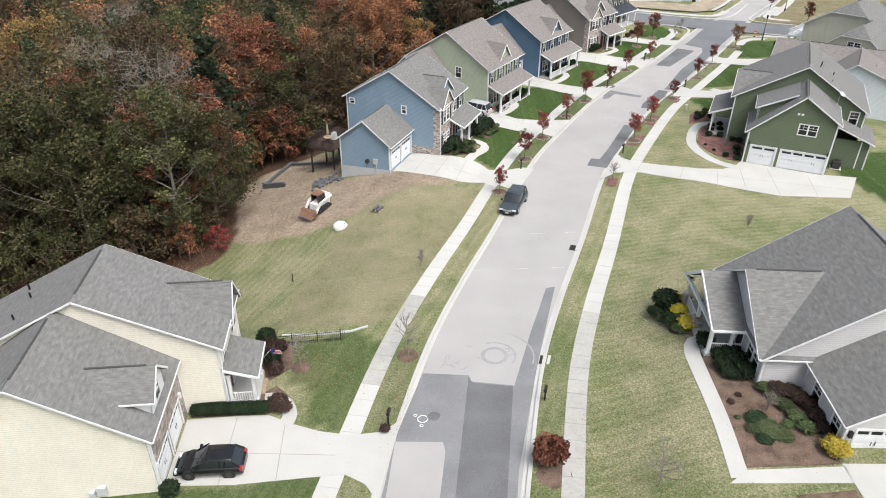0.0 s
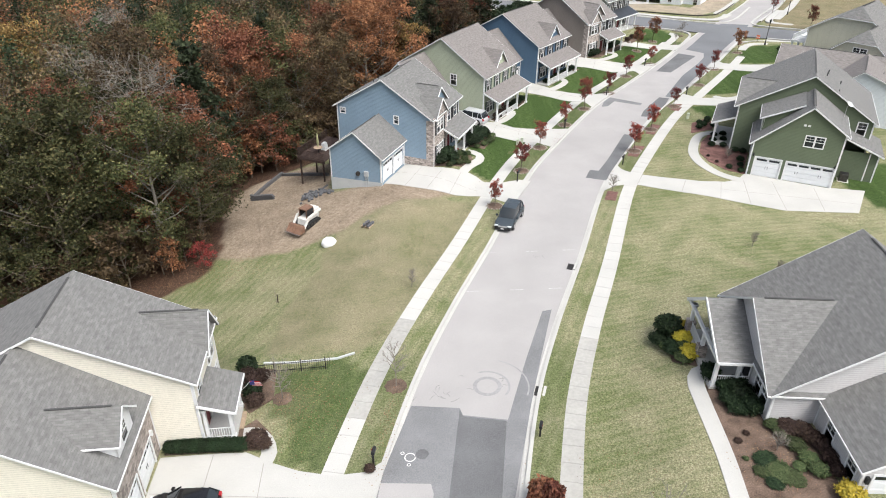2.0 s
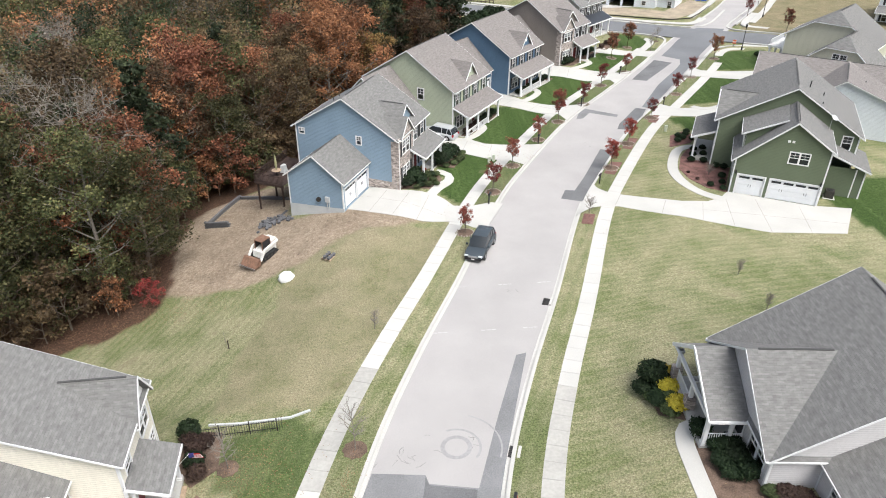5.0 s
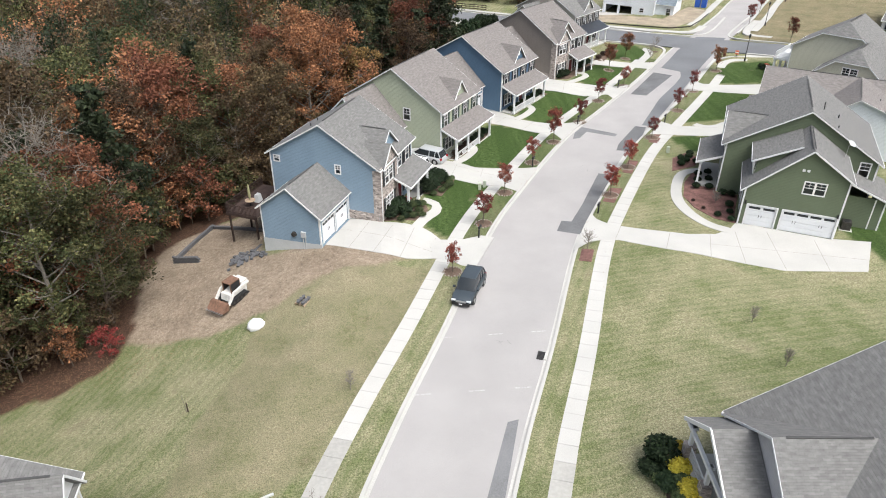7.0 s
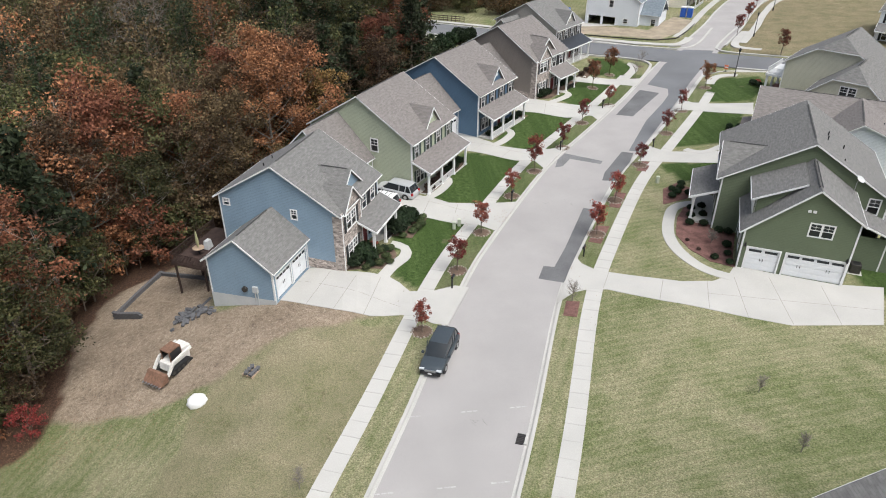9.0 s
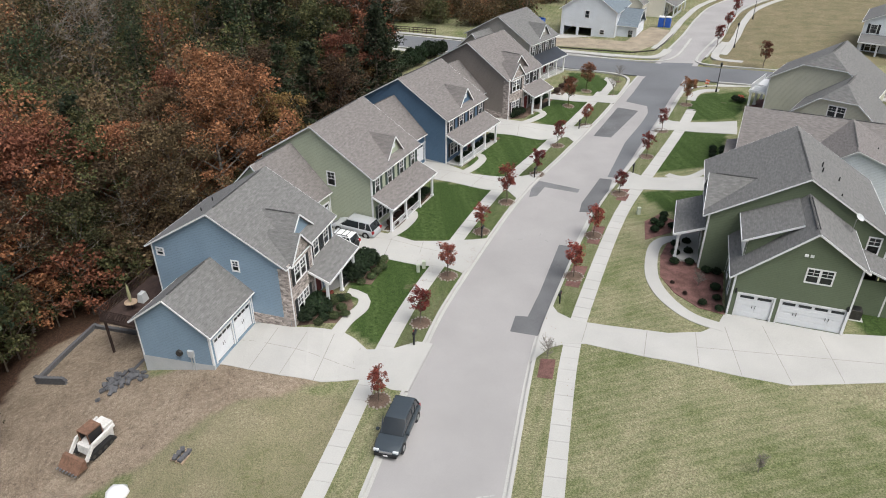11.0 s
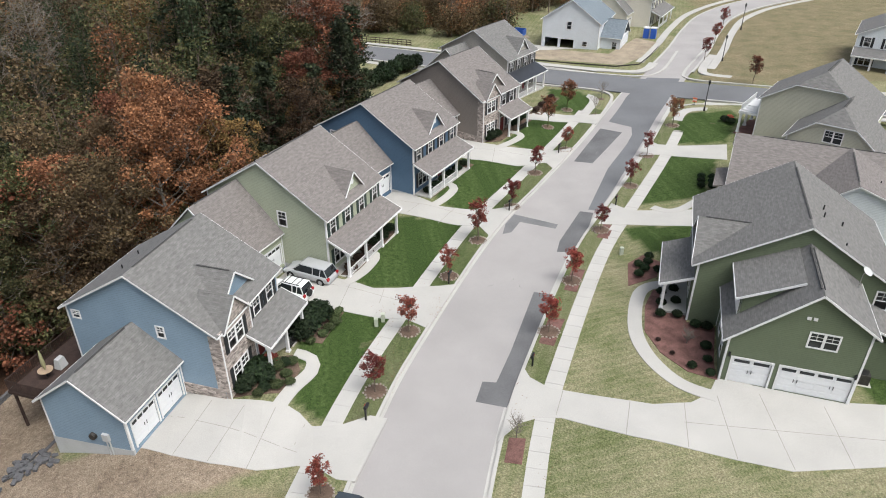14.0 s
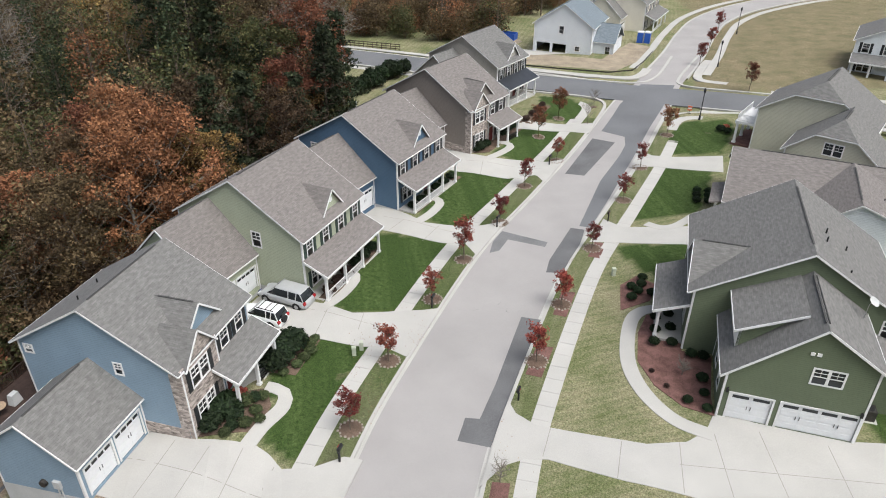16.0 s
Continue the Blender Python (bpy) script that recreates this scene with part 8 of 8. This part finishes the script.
# ---- the building site below the blue house ----
skid = thing("skid_steer", "white tracked skid steer loader with a rusty bucket", "loader", pose(-12.2, 68.4, height(-12.2, 68.4) + 0.06, 0, 0, 238) @ Matrix.Diagonal((1.0, 1.0, 1.0, 1)), "")
SKIDWHITE = material("worn_white_paint", (0.68, 0.66, 0.62), 0.5, 0.7, 1.1, 2, 10, 0.1)
RUST_STEEL = material("rusty_steel", (0.16, 0.09, 0.06), 0.8, 0.6, 1.4, 3, 14, 0.3)
for sy in (-1, 1):
    pts = [(-1.0, 0.1), (0.9, 0.1), (1.15, 0.35), (0.9, 0.62), (-0.95, 0.7), (-1.25, 0.4)]
    s = Shape()
    s.v += [(x, sy * 0.55, z) for x, z in pts] + [(x, sy * 0.92, z) for x, z in pts]
    s.f += [tuple(range(6)), tuple(range(11, 5, -1))] + [(i, (i + 1) % 6, (i + 1) % 6 + 6, i + 6) for i in range(6)]
    tr_ = part("track", s, RUBBER, skid, "black rubber track")
    for x in (-0.7, -0.2, 0.3, 0.8):
        part("roller", Shape().tube([(x, sy * 0.9, 0.36), (x, sy * 0.95, 0.36)], [0.15, 0.15], 10), IRON, tr_)
    part("lift_arm", Shape().beam((-1.35, sy * 0.78, 1.45), (0.55, sy * 0.78, 1.2), 0.16, 0.24).beam((0.5, sy * 0.78, 1.25), (1.35, sy * 0.78, 0.35), 0.16, 0.24), SKIDWHITE, skid, "white lift arm")
part("chassis", Shape().hexa([(-1.3, -0.54, 0.35), (0.9, -0.54, 0.35), (0.9, 0.54, 0.35), (-1.3, 0.54, 0.35), (-1.4, -0.54, 1.35), (0.8, -0.54, 1.0), (0.8, 0.54, 1.0), (-1.4, 0.54, 1.35)]), SKIDWHITE, skid)
part("engine_cover", Shape().box(-1.5, -0.7, -0.55, 0.55, 1.2, 1.6), SKIDWHITE, skid)
part("cab_frame", Shape().box(-0.65, 0.55, -0.5, 0.5, 1.95, 2.05).box(-0.65, -0.58, -0.5, 0.5, 1.2, 1.96).box(0.48, 0.55, -0.5, -0.43, 1.0, 1.96).box(0.48, 0.55, 0.43, 0.5, 1.0, 1.96), RUST_STEEL, skid, "dark rusty cab frame")
part("cab_mesh", Shape().box(-0.58, 0.48, -0.49, -0.47, 1.05, 1.95).box(-0.58, 0.48, 0.47, 0.49, 1.05, 1.95), BLACK, skid, "black cab side screens")
part("bucket", Shape().hexa([(1.5, -0.95, 0.0), (2.35, -0.95, 0.0), (2.35, 0.95, 0.0), (1.5, 0.95, 0.0), (1.45, -0.95, 0.7), (1.7, -0.95, 0.7), (1.7, 0.95, 0.7), (1.45, 0.95, 0.7)]), RUST_STEEL, skid, "rusty toothed bucket")
for i in range(7):
    part("tooth", Shape().box(2.33, 2.52, -0.9 + i * 0.29, -0.82 + i * 0.29, 0.0, 0.06), STEEL, skid)

BLOCK = material("grey_wall_block", (0.1, 0.1, 0.105), 0.9, 0.6, 1.4, 3, 16, 0.4)
retaining = thing("retaining_wall", "low grey block retaining wall round a soil terrace", "retaining wall", None, "", "structure")
block = Shape().box(-0.21, 0.21, -0.14, 0.14, 0, 0.185).mesh("block", BLOCK)
for (x0, y0), (x1, y1), rows in (((-20.9, 79.5), (-17.8, 77.9), 5), ((-20.9, 79.5), (-18.8, 87.8), 3), ((-18.8, 87.8), (-11.6, 81.9), 3), ((-12.4, 75.6), (-11.2, 78.4), 1)):
    d = Vector((x1 - x0, y1 - y0))
    n = int(d.length / 0.43)
    for r in range(rows):
        for i in range(n):
            t = (i + 0.5 * (r % 2) + 0.25) / n
            b = part("block", block, None, retaining)
            px, py = x0 + d.x * t, y0 + d.y * t
            b.matrix_basis = pose(px, py, max(min(height(x0, y0), height(px, py)) - 0.1, height(px, py) - 0.25) + r * 0.19, 0, 0, math.degrees(math.atan2(d.y, d.x)))
rub = random.Random(5)
heap = thing("block_heap", "heap of loose grey wall blocks and rubble on soil", "blocks")
for i in range(60):
    b = part("block", block, None, heap)
    x, y = -12.6 + rub.gauss(0, 0.9), 75.6 + rub.gauss(0, 0.55)
    b.matrix_basis = pose(x, y, height(x, y) + rub.uniform(-0.02, 0.12), rub.uniform(-20, 20), rub.uniform(-20, 20), rub.uniform(0, 180))
pallet = thing("block_pallet", "timber pallet of grey wall blocks on grass", "pallet", pose(-5.4, 65.5, height(-5.4, 65.5) + 0.02, 0, 0, 60))
for i in range(5):
    part("board", Shape().box(-0.6, 0.6, -0.5 + i * 0.22, -0.38 + i * 0.22, 0.1, 0.13), CEDAR, pallet)
for y in (-0.45, 0.02, 0.45):
    part("bearer", Shape().box(-0.6, 0.6, y - 0.05, y + 0.05, -0.05, 0.1), CEDAR, pallet)
for i in range(6):
    b = part("block", block, None, pallet)
    b.matrix_basis = pose(-0.36 + 0.36 * (i % 3), -0.28 + 0.5 * (i // 3), 0.14, 0, 0, 8 * i)
bag = Shape()
rb = random.Random(9)
rings = [(0.0, 0.62), (0.25, 0.68), (0.5, 0.6), (0.68, 0.38), (0.74, 0.1)]
for z, r in rings:
    for i in range(12):
        k = r * (1 + rb.uniform(-0.14, 0.14))
        bag.v.append((k * math.cos(math.tau * i / 12) * 1.15, k * math.sin(math.tau * i / 12), z + rb.uniform(-0.05, 0.05)))
for j in range(4):
    for i in range(12):
        bag.f.append((j * 12 + i, j * 12 + (i + 1) % 12, (j + 1) * 12 + (i + 1) % 12, (j + 1) * 12 + i))
bag.f.append(tuple(48 + i for i in range(12)))
bulk = solid("bulk_bag", bag, WHITE, "crumpled white bulk bag on the grass", "bag", smooth=True)
bulk.matrix_world = pose(-9.3, 63.7, height(-9.3, 63.7) - 0.02, 0, 0, 30)

# deck behind the blue house
deck = thing("deck", "dark timber deck on tall posts behind the blue house", "deck", pose(1.1, 77.95, -1.1, 0, 0, 66.5))
s = Shape()
for i in range(26):
    part("deck_board", Shape().box(-3.6, 3.4, 12.25 + i * 0.145, 12.25 + i * 0.145 + 0.135, 0.02, 0.06), DECKWOOD, deck)
part("rim_joist", Shape().box(-3.65, 3.45, 16.02, 16.08, -0.25, 0.02), DECKWOOD, deck)
part("rim_joist", Shape().box(-3.65, -3.6, 12.25, 16.07, -0.25, 0.02), DECKWOOD, deck)
for x in (-3.4, 0, 3.2):
    for y in (12.6, 15.8):
        part("post", Shape().box(x - 0.08, x + 0.08, y - 0.08, y + 0.08, -5.2, 0.0), DECKWOOD, deck)
railing(deck, (3.4, 16.02), (-3.6, 16.02), 0.05, DECKWOOD, 1.0, 0.16)
railing(deck, (-3.6, 16.02), (-3.6, 12.3), 0.05, DECKWOOD, 1.0, 0.16)
patio = thing("patio_table", "patio table with a covered grill and closed yellow parasol", "patio set", deck.matrix_world @ pose(-1.6, 14.3, 0.06))
part("tabletop", Shape().tube([(0, 0, 0.7), (0, 0, 0.74)], [0.55, 0.55], 16), CEDAR, patio)
part("leg", Shape().tube([(0, 0, 0), (0, 0, 0.7)], [0.06, 0.06], 8), BLACK, patio)
part("parasol", Shape().tube([(0, 0, 0.7), (0, 0, 1.3), (0, 0, 2.2), (0, 0, 2.6)], [0.03, 0.16, 0.1, 0.02], 8), YELLOWCLOTH := material("yellow_canvas", (0.32, 0.31, 0.17), 0.85), patio, "closed yellow parasol")
part("cover", Shape().hexa([(0.9, -0.4, 0), (1.7, -0.4, 0), (1.7, 0.2, 0), (0.9, 0.2, 0), (1.0, -0.3, 0.85), (1.6, -0.3, 0.85), (1.6, 0.1, 0.85), (1.0, 0.1, 0.85)]), FOUND, patio, "pale grill cover")
# electricity meter on the blue garage
meter = thing("electric_meter", "grey electric meter and conduits on a foundation wall", "meter", pose(1.1, 77.95, -1.1, 0, 0, 66.5))
part("dial", Shape().tube([(-6.12, 6.3, 0.75), (-6.35, 6.3, 0.75)], [0.27, 0.25], 14), IRON, meter)
part("box", Shape().box(-6.3, -6.1, 5.0, 5.5, 0.6, 1.2), FOUND, meter)
for y in (5.1, 5.35):
    part("conduit", Shape().tube([(-6.16, y, 0.6), (-6.16, y, -1.6)], [0.05, 0.05], 6), FOUND, meter)

# fence, flag
fence = thing("fence", "black metal picket fence beside the cream house", "fence", None)
pts = [(-12.6, 42.4), (-6.9, 42.9), (-5.6, 43.8)]
for (x0, y0), (x1, y1) in zip(pts[:-1], pts[1:]):
    n = max(2, int(math.hypot(x1 - x0, y1 - y0) / 0.16))
    for i in range(n + 1):
        x, y = x0 + (x1 - x0) * i / n, y0 + (y1 - y0) * i / n
        big_post = i % 12 == 0
        k = 0.035 if big_post else 0.012
        if x < -6.5:
            part("post" if big_post else "picket", Shape().box(x - k, x + k, y - k, y + k, height(x, y) - 0.1, height(x, y) + (1.15 if big_post else 1.0)), BLACK, fence)
    if x0 < -8:
        for h in (0.25, 0.9):
            part("rail", Shape().beam((x0, y0, height(x0, y0) + h), (x1, y1, height(x1, y1) + h), 0.03, 0.04), BLACK, fence)
edging = thing("lawn_edging", "pale weathered timber edging across the lawn", "edging")
ex = [(-11.7, 43.75), (-9.6, 43.7), (-7.8, 43.85), (-6.2, 44.0), (-4.9, 44.6)]
for (x0, y0), (x1, y1) in zip(ex[:-1], ex[1:]):
    part("timber", Shape().beam((x0, y0, height(x0, y0) + 0.05), (x1, y1, height(x1, y1) + 0.05), 0.14, 0.18), FOUND, edging)
flag = thing("house_flag", "small striped red and white flag on a porch", "flag", pose(-11.6, 38.6, height(-11.6, 38.6) + 2.0, 0, 0, 10))
part("pole", Shape().tube([(-0.6, 0, -0.3), (0.35, 0.05, 0.7)], [0.015, 0.012], 6), WHITE, flag)
for i in range(7):
    part("stripe", Shape().hexa([(0.3 + 0.02 * i, 0.05 + i * 0.03, 0.62 - i * 0.085), (0.95 + 0.02 * i, 0.1 + i * 0.03, 0.45 - i * 0.085), (0.95 + 0.02 * i, 0.12 + i * 0.03, 0.45 - i * 0.085), (0.3 + 0.02 * i, 0.07 + i * 0.03, 0.62 - i * 0.085), (0.3 + 0.02 * i, 0.05 + i * 0.03, 0.7 - i * 0.085), (0.95 + 0.02 * i, 0.1 + i * 0.03, 0.53 - i * 0.085), (0.95 + 0.02 * i, 0.12 + i * 0.03, 0.53 - i * 0.085), (0.3 + 0.02 * i, 0.07 + i * 0.03, 0.7 - i * 0.085)]), (REDLAMP if i % 2 == 0 else WHITE), flag)
part("canton", Shape().box(0.3, 0.6, 0.04, 0.14, 0.36, 0.66), NAVYPLASTIC, flag)

# ---- building plot beyond the crossing ----
for i, (x, y) in enumerate(((72.4, 176.6), (73.6, 175.9))):
    wc = thing("portable_toilet", "blue portable toilet with a white roof", "portable toilet", pose(x, y, height(x, y), 0, 0, 57), "portable toilets")
    part("cabin", Shape().box(-0.55, 0.55, -0.55, 0.55, 0, 2.0), BLUEPLASTIC, wc)
    part("roof", Shape().box(-0.58, 0.58, -0.58, 0.58, 2.0, 2.2), WHITE, wc)
    part("door", Shape().box(-0.4, 0.4, -0.58, -0.55, 0.1, 1.9), BLUEPLASTIC, wc)
skip = thing("skip", "open blue rubbish skip on bare soil", "skip", pose(45.0, 187.5, height(45, 187.5), 0, 0, -33))
part("tub", lattice(Face((0, 0), (4.2, 0)), (0, 4.2), (0, 1.5), [], -0.08, 0), BLUEPLASTIC, skip)
for p0, p1 in (((4.2, 0), (4.2, 2.2)), ((4.2, 2.2), (0, 2.2)), ((0, 2.2), (0, 0))):
    f_ = Face(p0, p1)
    part("side", lattice(f_, (0, f_.length), (0, 1.5), [], -0.08, 0), BLUEPLASTIC, skip)
SANDY = material("sandy_soil", (0.3, 0.25, 0.185), 0.95, 0.6, 1.25, 0.5, 8, 0.4)
flat("bare_plot", [(44, 168.5), (52.5, 163.5), (60.5, 158.2), (66, 162.5), (73, 172.5), (70.5, 177), (64, 170), (61, 166.5), (50, 174), (47, 177.5)], 0.13, SANDY, "sandy bare plot round the new house", "soil", land, "", 2.0)
flat("driveway", [(46.6, 174.2), (50.0, 172.8), (56.4, 172.2), (50.4, 176.8), (45.4, 179.4), (41.4, 170.2), (46, 166.4)], 0.14, CONCRETE, "new pale concrete driveway", "driveway", land, "driveways", 2.0)
flat("bare_plot", [(36, 186), (46, 180.5), (50, 184), (49, 192), (40, 196)], 0.13, SANDY, "sandy bare plot behind the new house", "soil", land, "", 2.0)
silt = thing("silt_fence", "low black silt fence round the bare plot", "fence", None)
pp = [(45, 166.6), (52.5, 161.4), (59, 157.4), (63.5, 157.6), (67.5, 162.5), (72, 169)]
for (x0, y0), (x1, y1) in zip(pp[:-1], pp[1:]):
    part("sheet", Shape().beam((x0, y0, height(x0, y0) + 0.15), (x1, y1, height(x1, y1) + 0.15), 0.03, 0.22), IRON, silt)
guard = thing("fence", "dark timber fence beside the cross street", "fence", None)
for i in range(26):
    x, y = 2 + i * 0.9, 199.5 - i * 0.62
    part("post", Shape().box(x - 0.06, x + 0.06, y - 0.06, y + 0.06, height(x, y) - 0.2, height(x, y) + 1.3), DECKWOOD, guard)
for h in (0.3, 0.75, 1.2):
    part("rail", Shape().beam((2, 199.5, height(2, 199.5) + h), (24.5, 184, height(24.5, 184) + h), 0.05, 0.14), DECKWOOD, guard)
white_fence = thing("fence", "white panel fence behind the navy house", "fence", None)
for i in range(7):
    x, y = 5.2 + i * 1.35, 150.4 - i * 0.2
    part("panel", Shape().box(x, x + 1.32, y - 0.03, y + 0.03, height(x, y) - 0.1, height(x, y) + 1.7), WHITE, white_fence)

# fallen leaves on lawns and verges
lv = Shape()
lr = random.Random(3)
for n, (cx, cy, rx, ry) in ((900, (-8.0, 39.0, 3.0, 4.0)), (500, (-2.2, 38, 1.0, 5)), (250, (13, 83, 1.2, 6)), (150, (17.5, 89.5, 1.0, 4)), (120, (22, 73, 1.2, 8)), (300, (11, 30, 3, 5)), (2200, (-26, 63, 12, 2.4)), (400, (21, 31, 1.6, 2.5)), (300, (12.0, 25, 5, 5)), (400, (33, 98, 1, 8))):
    xs = np.array([lr.gauss(cx, rx * 0.6) for _ in range(n)])
    ys = np.array([lr.gauss(cy, ry * 0.6) for _ in range(n)])
    off, zs = np.abs(lateral(LINE, xs, ys)), land(xs, ys) + 0.15
    for x, y, o, z in zip(xs.tolist(), ys.tolist(), off.tolist(), zs.tolist()):
        if o < 4.2 or (5.7 < o < 7.4 and lr.random() < 0.9):
            continue
        a, k = lr.uniform(0, 6.28), lr.uniform(0.025, 0.05)
        c_, s_ = math.cos(a) * k, math.sin(a) * k
        lv.poly([(x + c_, y + s_, z), (x - s_ * 0.7, y + c_ * 0.7, z + 0.03), (x - c_, y - s_, z + 0.01), (x + s_ * 0.7, y - c_ * 0.7, z + 0.02)])
FALLEN = foliage("fallen_leaves", [(0.1, 0.05, 0.03), (0.22, 0.13, 0.07), (0.3, 0.2, 0.11), (0.16, 0.06, 0.03)])
solid("fallen_leaves", lv, FALLEN, "brown fallen leaves scattered over grass and verges", "leaves", "", "stuff")


# ---- pavement slabs, one by one ----
def pavement_slabs(line, q0, q1, label, step=1.55, mat_every=None):
    base = tagged(new("pavement", ribbon(Shape(), line, q0 + 0.03, q1 - 0.03, 0.1).mesh("pavement", JOINT)), label, "pavement", "pavements", "structure")
    a, b = offset_line(line, q0), offset_line(line, q1)
    cum = np.concatenate([[0], np.cumsum(np.hypot(*np.diff(line, axis=0).T))])
    rr = random.Random(len(line))
    k = 0.0
    while k + step < cum[-1]:
        pts = []
        for src, d in ((a, k + 0.012), (b, k + 0.012), (b, k + step - 0.012), (a, k + step - 0.012)):
            x, y = np.interp(d, cum, src[:, 0]), np.interp(d, cum, src[:, 1])
            pts.append((x, y, float(plane(x, y)) + 0.125 + rr.uniform(-0.006, 0.006)))
        s = Shape().hexa([(x, y, z - 0.1) for x, y, z in pts] + pts)
        part("slab", s, SLAB_OLD if (pts[0][1] < 44.5 if q0 > 0 else 37 < pts[0][1] < 47.5) else SLAB, base)
        k += step


SLAB_OLD = material("greyer_pavement_slab", (0.345, 0.335, 0.31), 0.9, 0.86, 1.08, 0.5, 4, 0.12)
SLAB = material("pavement_slab", (0.43, 0.42, 0.395), 0.9, 0.9, 1.06, 0.35, 16, 0.1)
_n, _l = SLAB.node_tree.nodes, SLAB.node_tree.links
_info, _hsv, _rng = _n.new("ShaderNodeObjectInfo"), _n.new("ShaderNodeHueSaturation"), _n.new("ShaderNodeMapRange")
_rng.inputs[3].default_value, _rng.inputs[4].default_value = 0.975, 1.02
_l.new(_info.outputs["Random"], _rng.inputs[0]), _l.new(_rng.outputs[0], _hsv.inputs["Value"])
_l.new(_n["Color Ramp"].outputs[0], _hsv.inputs["Color"]), _l.new(_hsv.outputs[0], _n["Principled BSDF"].inputs["Base Color"])
qa, qb = ROAD_HALF + VERGE, ROAD_HALF + VERGE + WALKWAY
pavement_slabs(stretch(LINE, 10, 133), -qb, -qa, "pale concrete slab pavement beside the verge")
qa, qb = ROAD_HALF + RIGHT_VERGE, ROAD_HALF + RIGHT_VERGE + 1.38
pavement_slabs(stretch(LINE, 10, 129), qa, qb, "pale concrete slab pavement beside the verge")
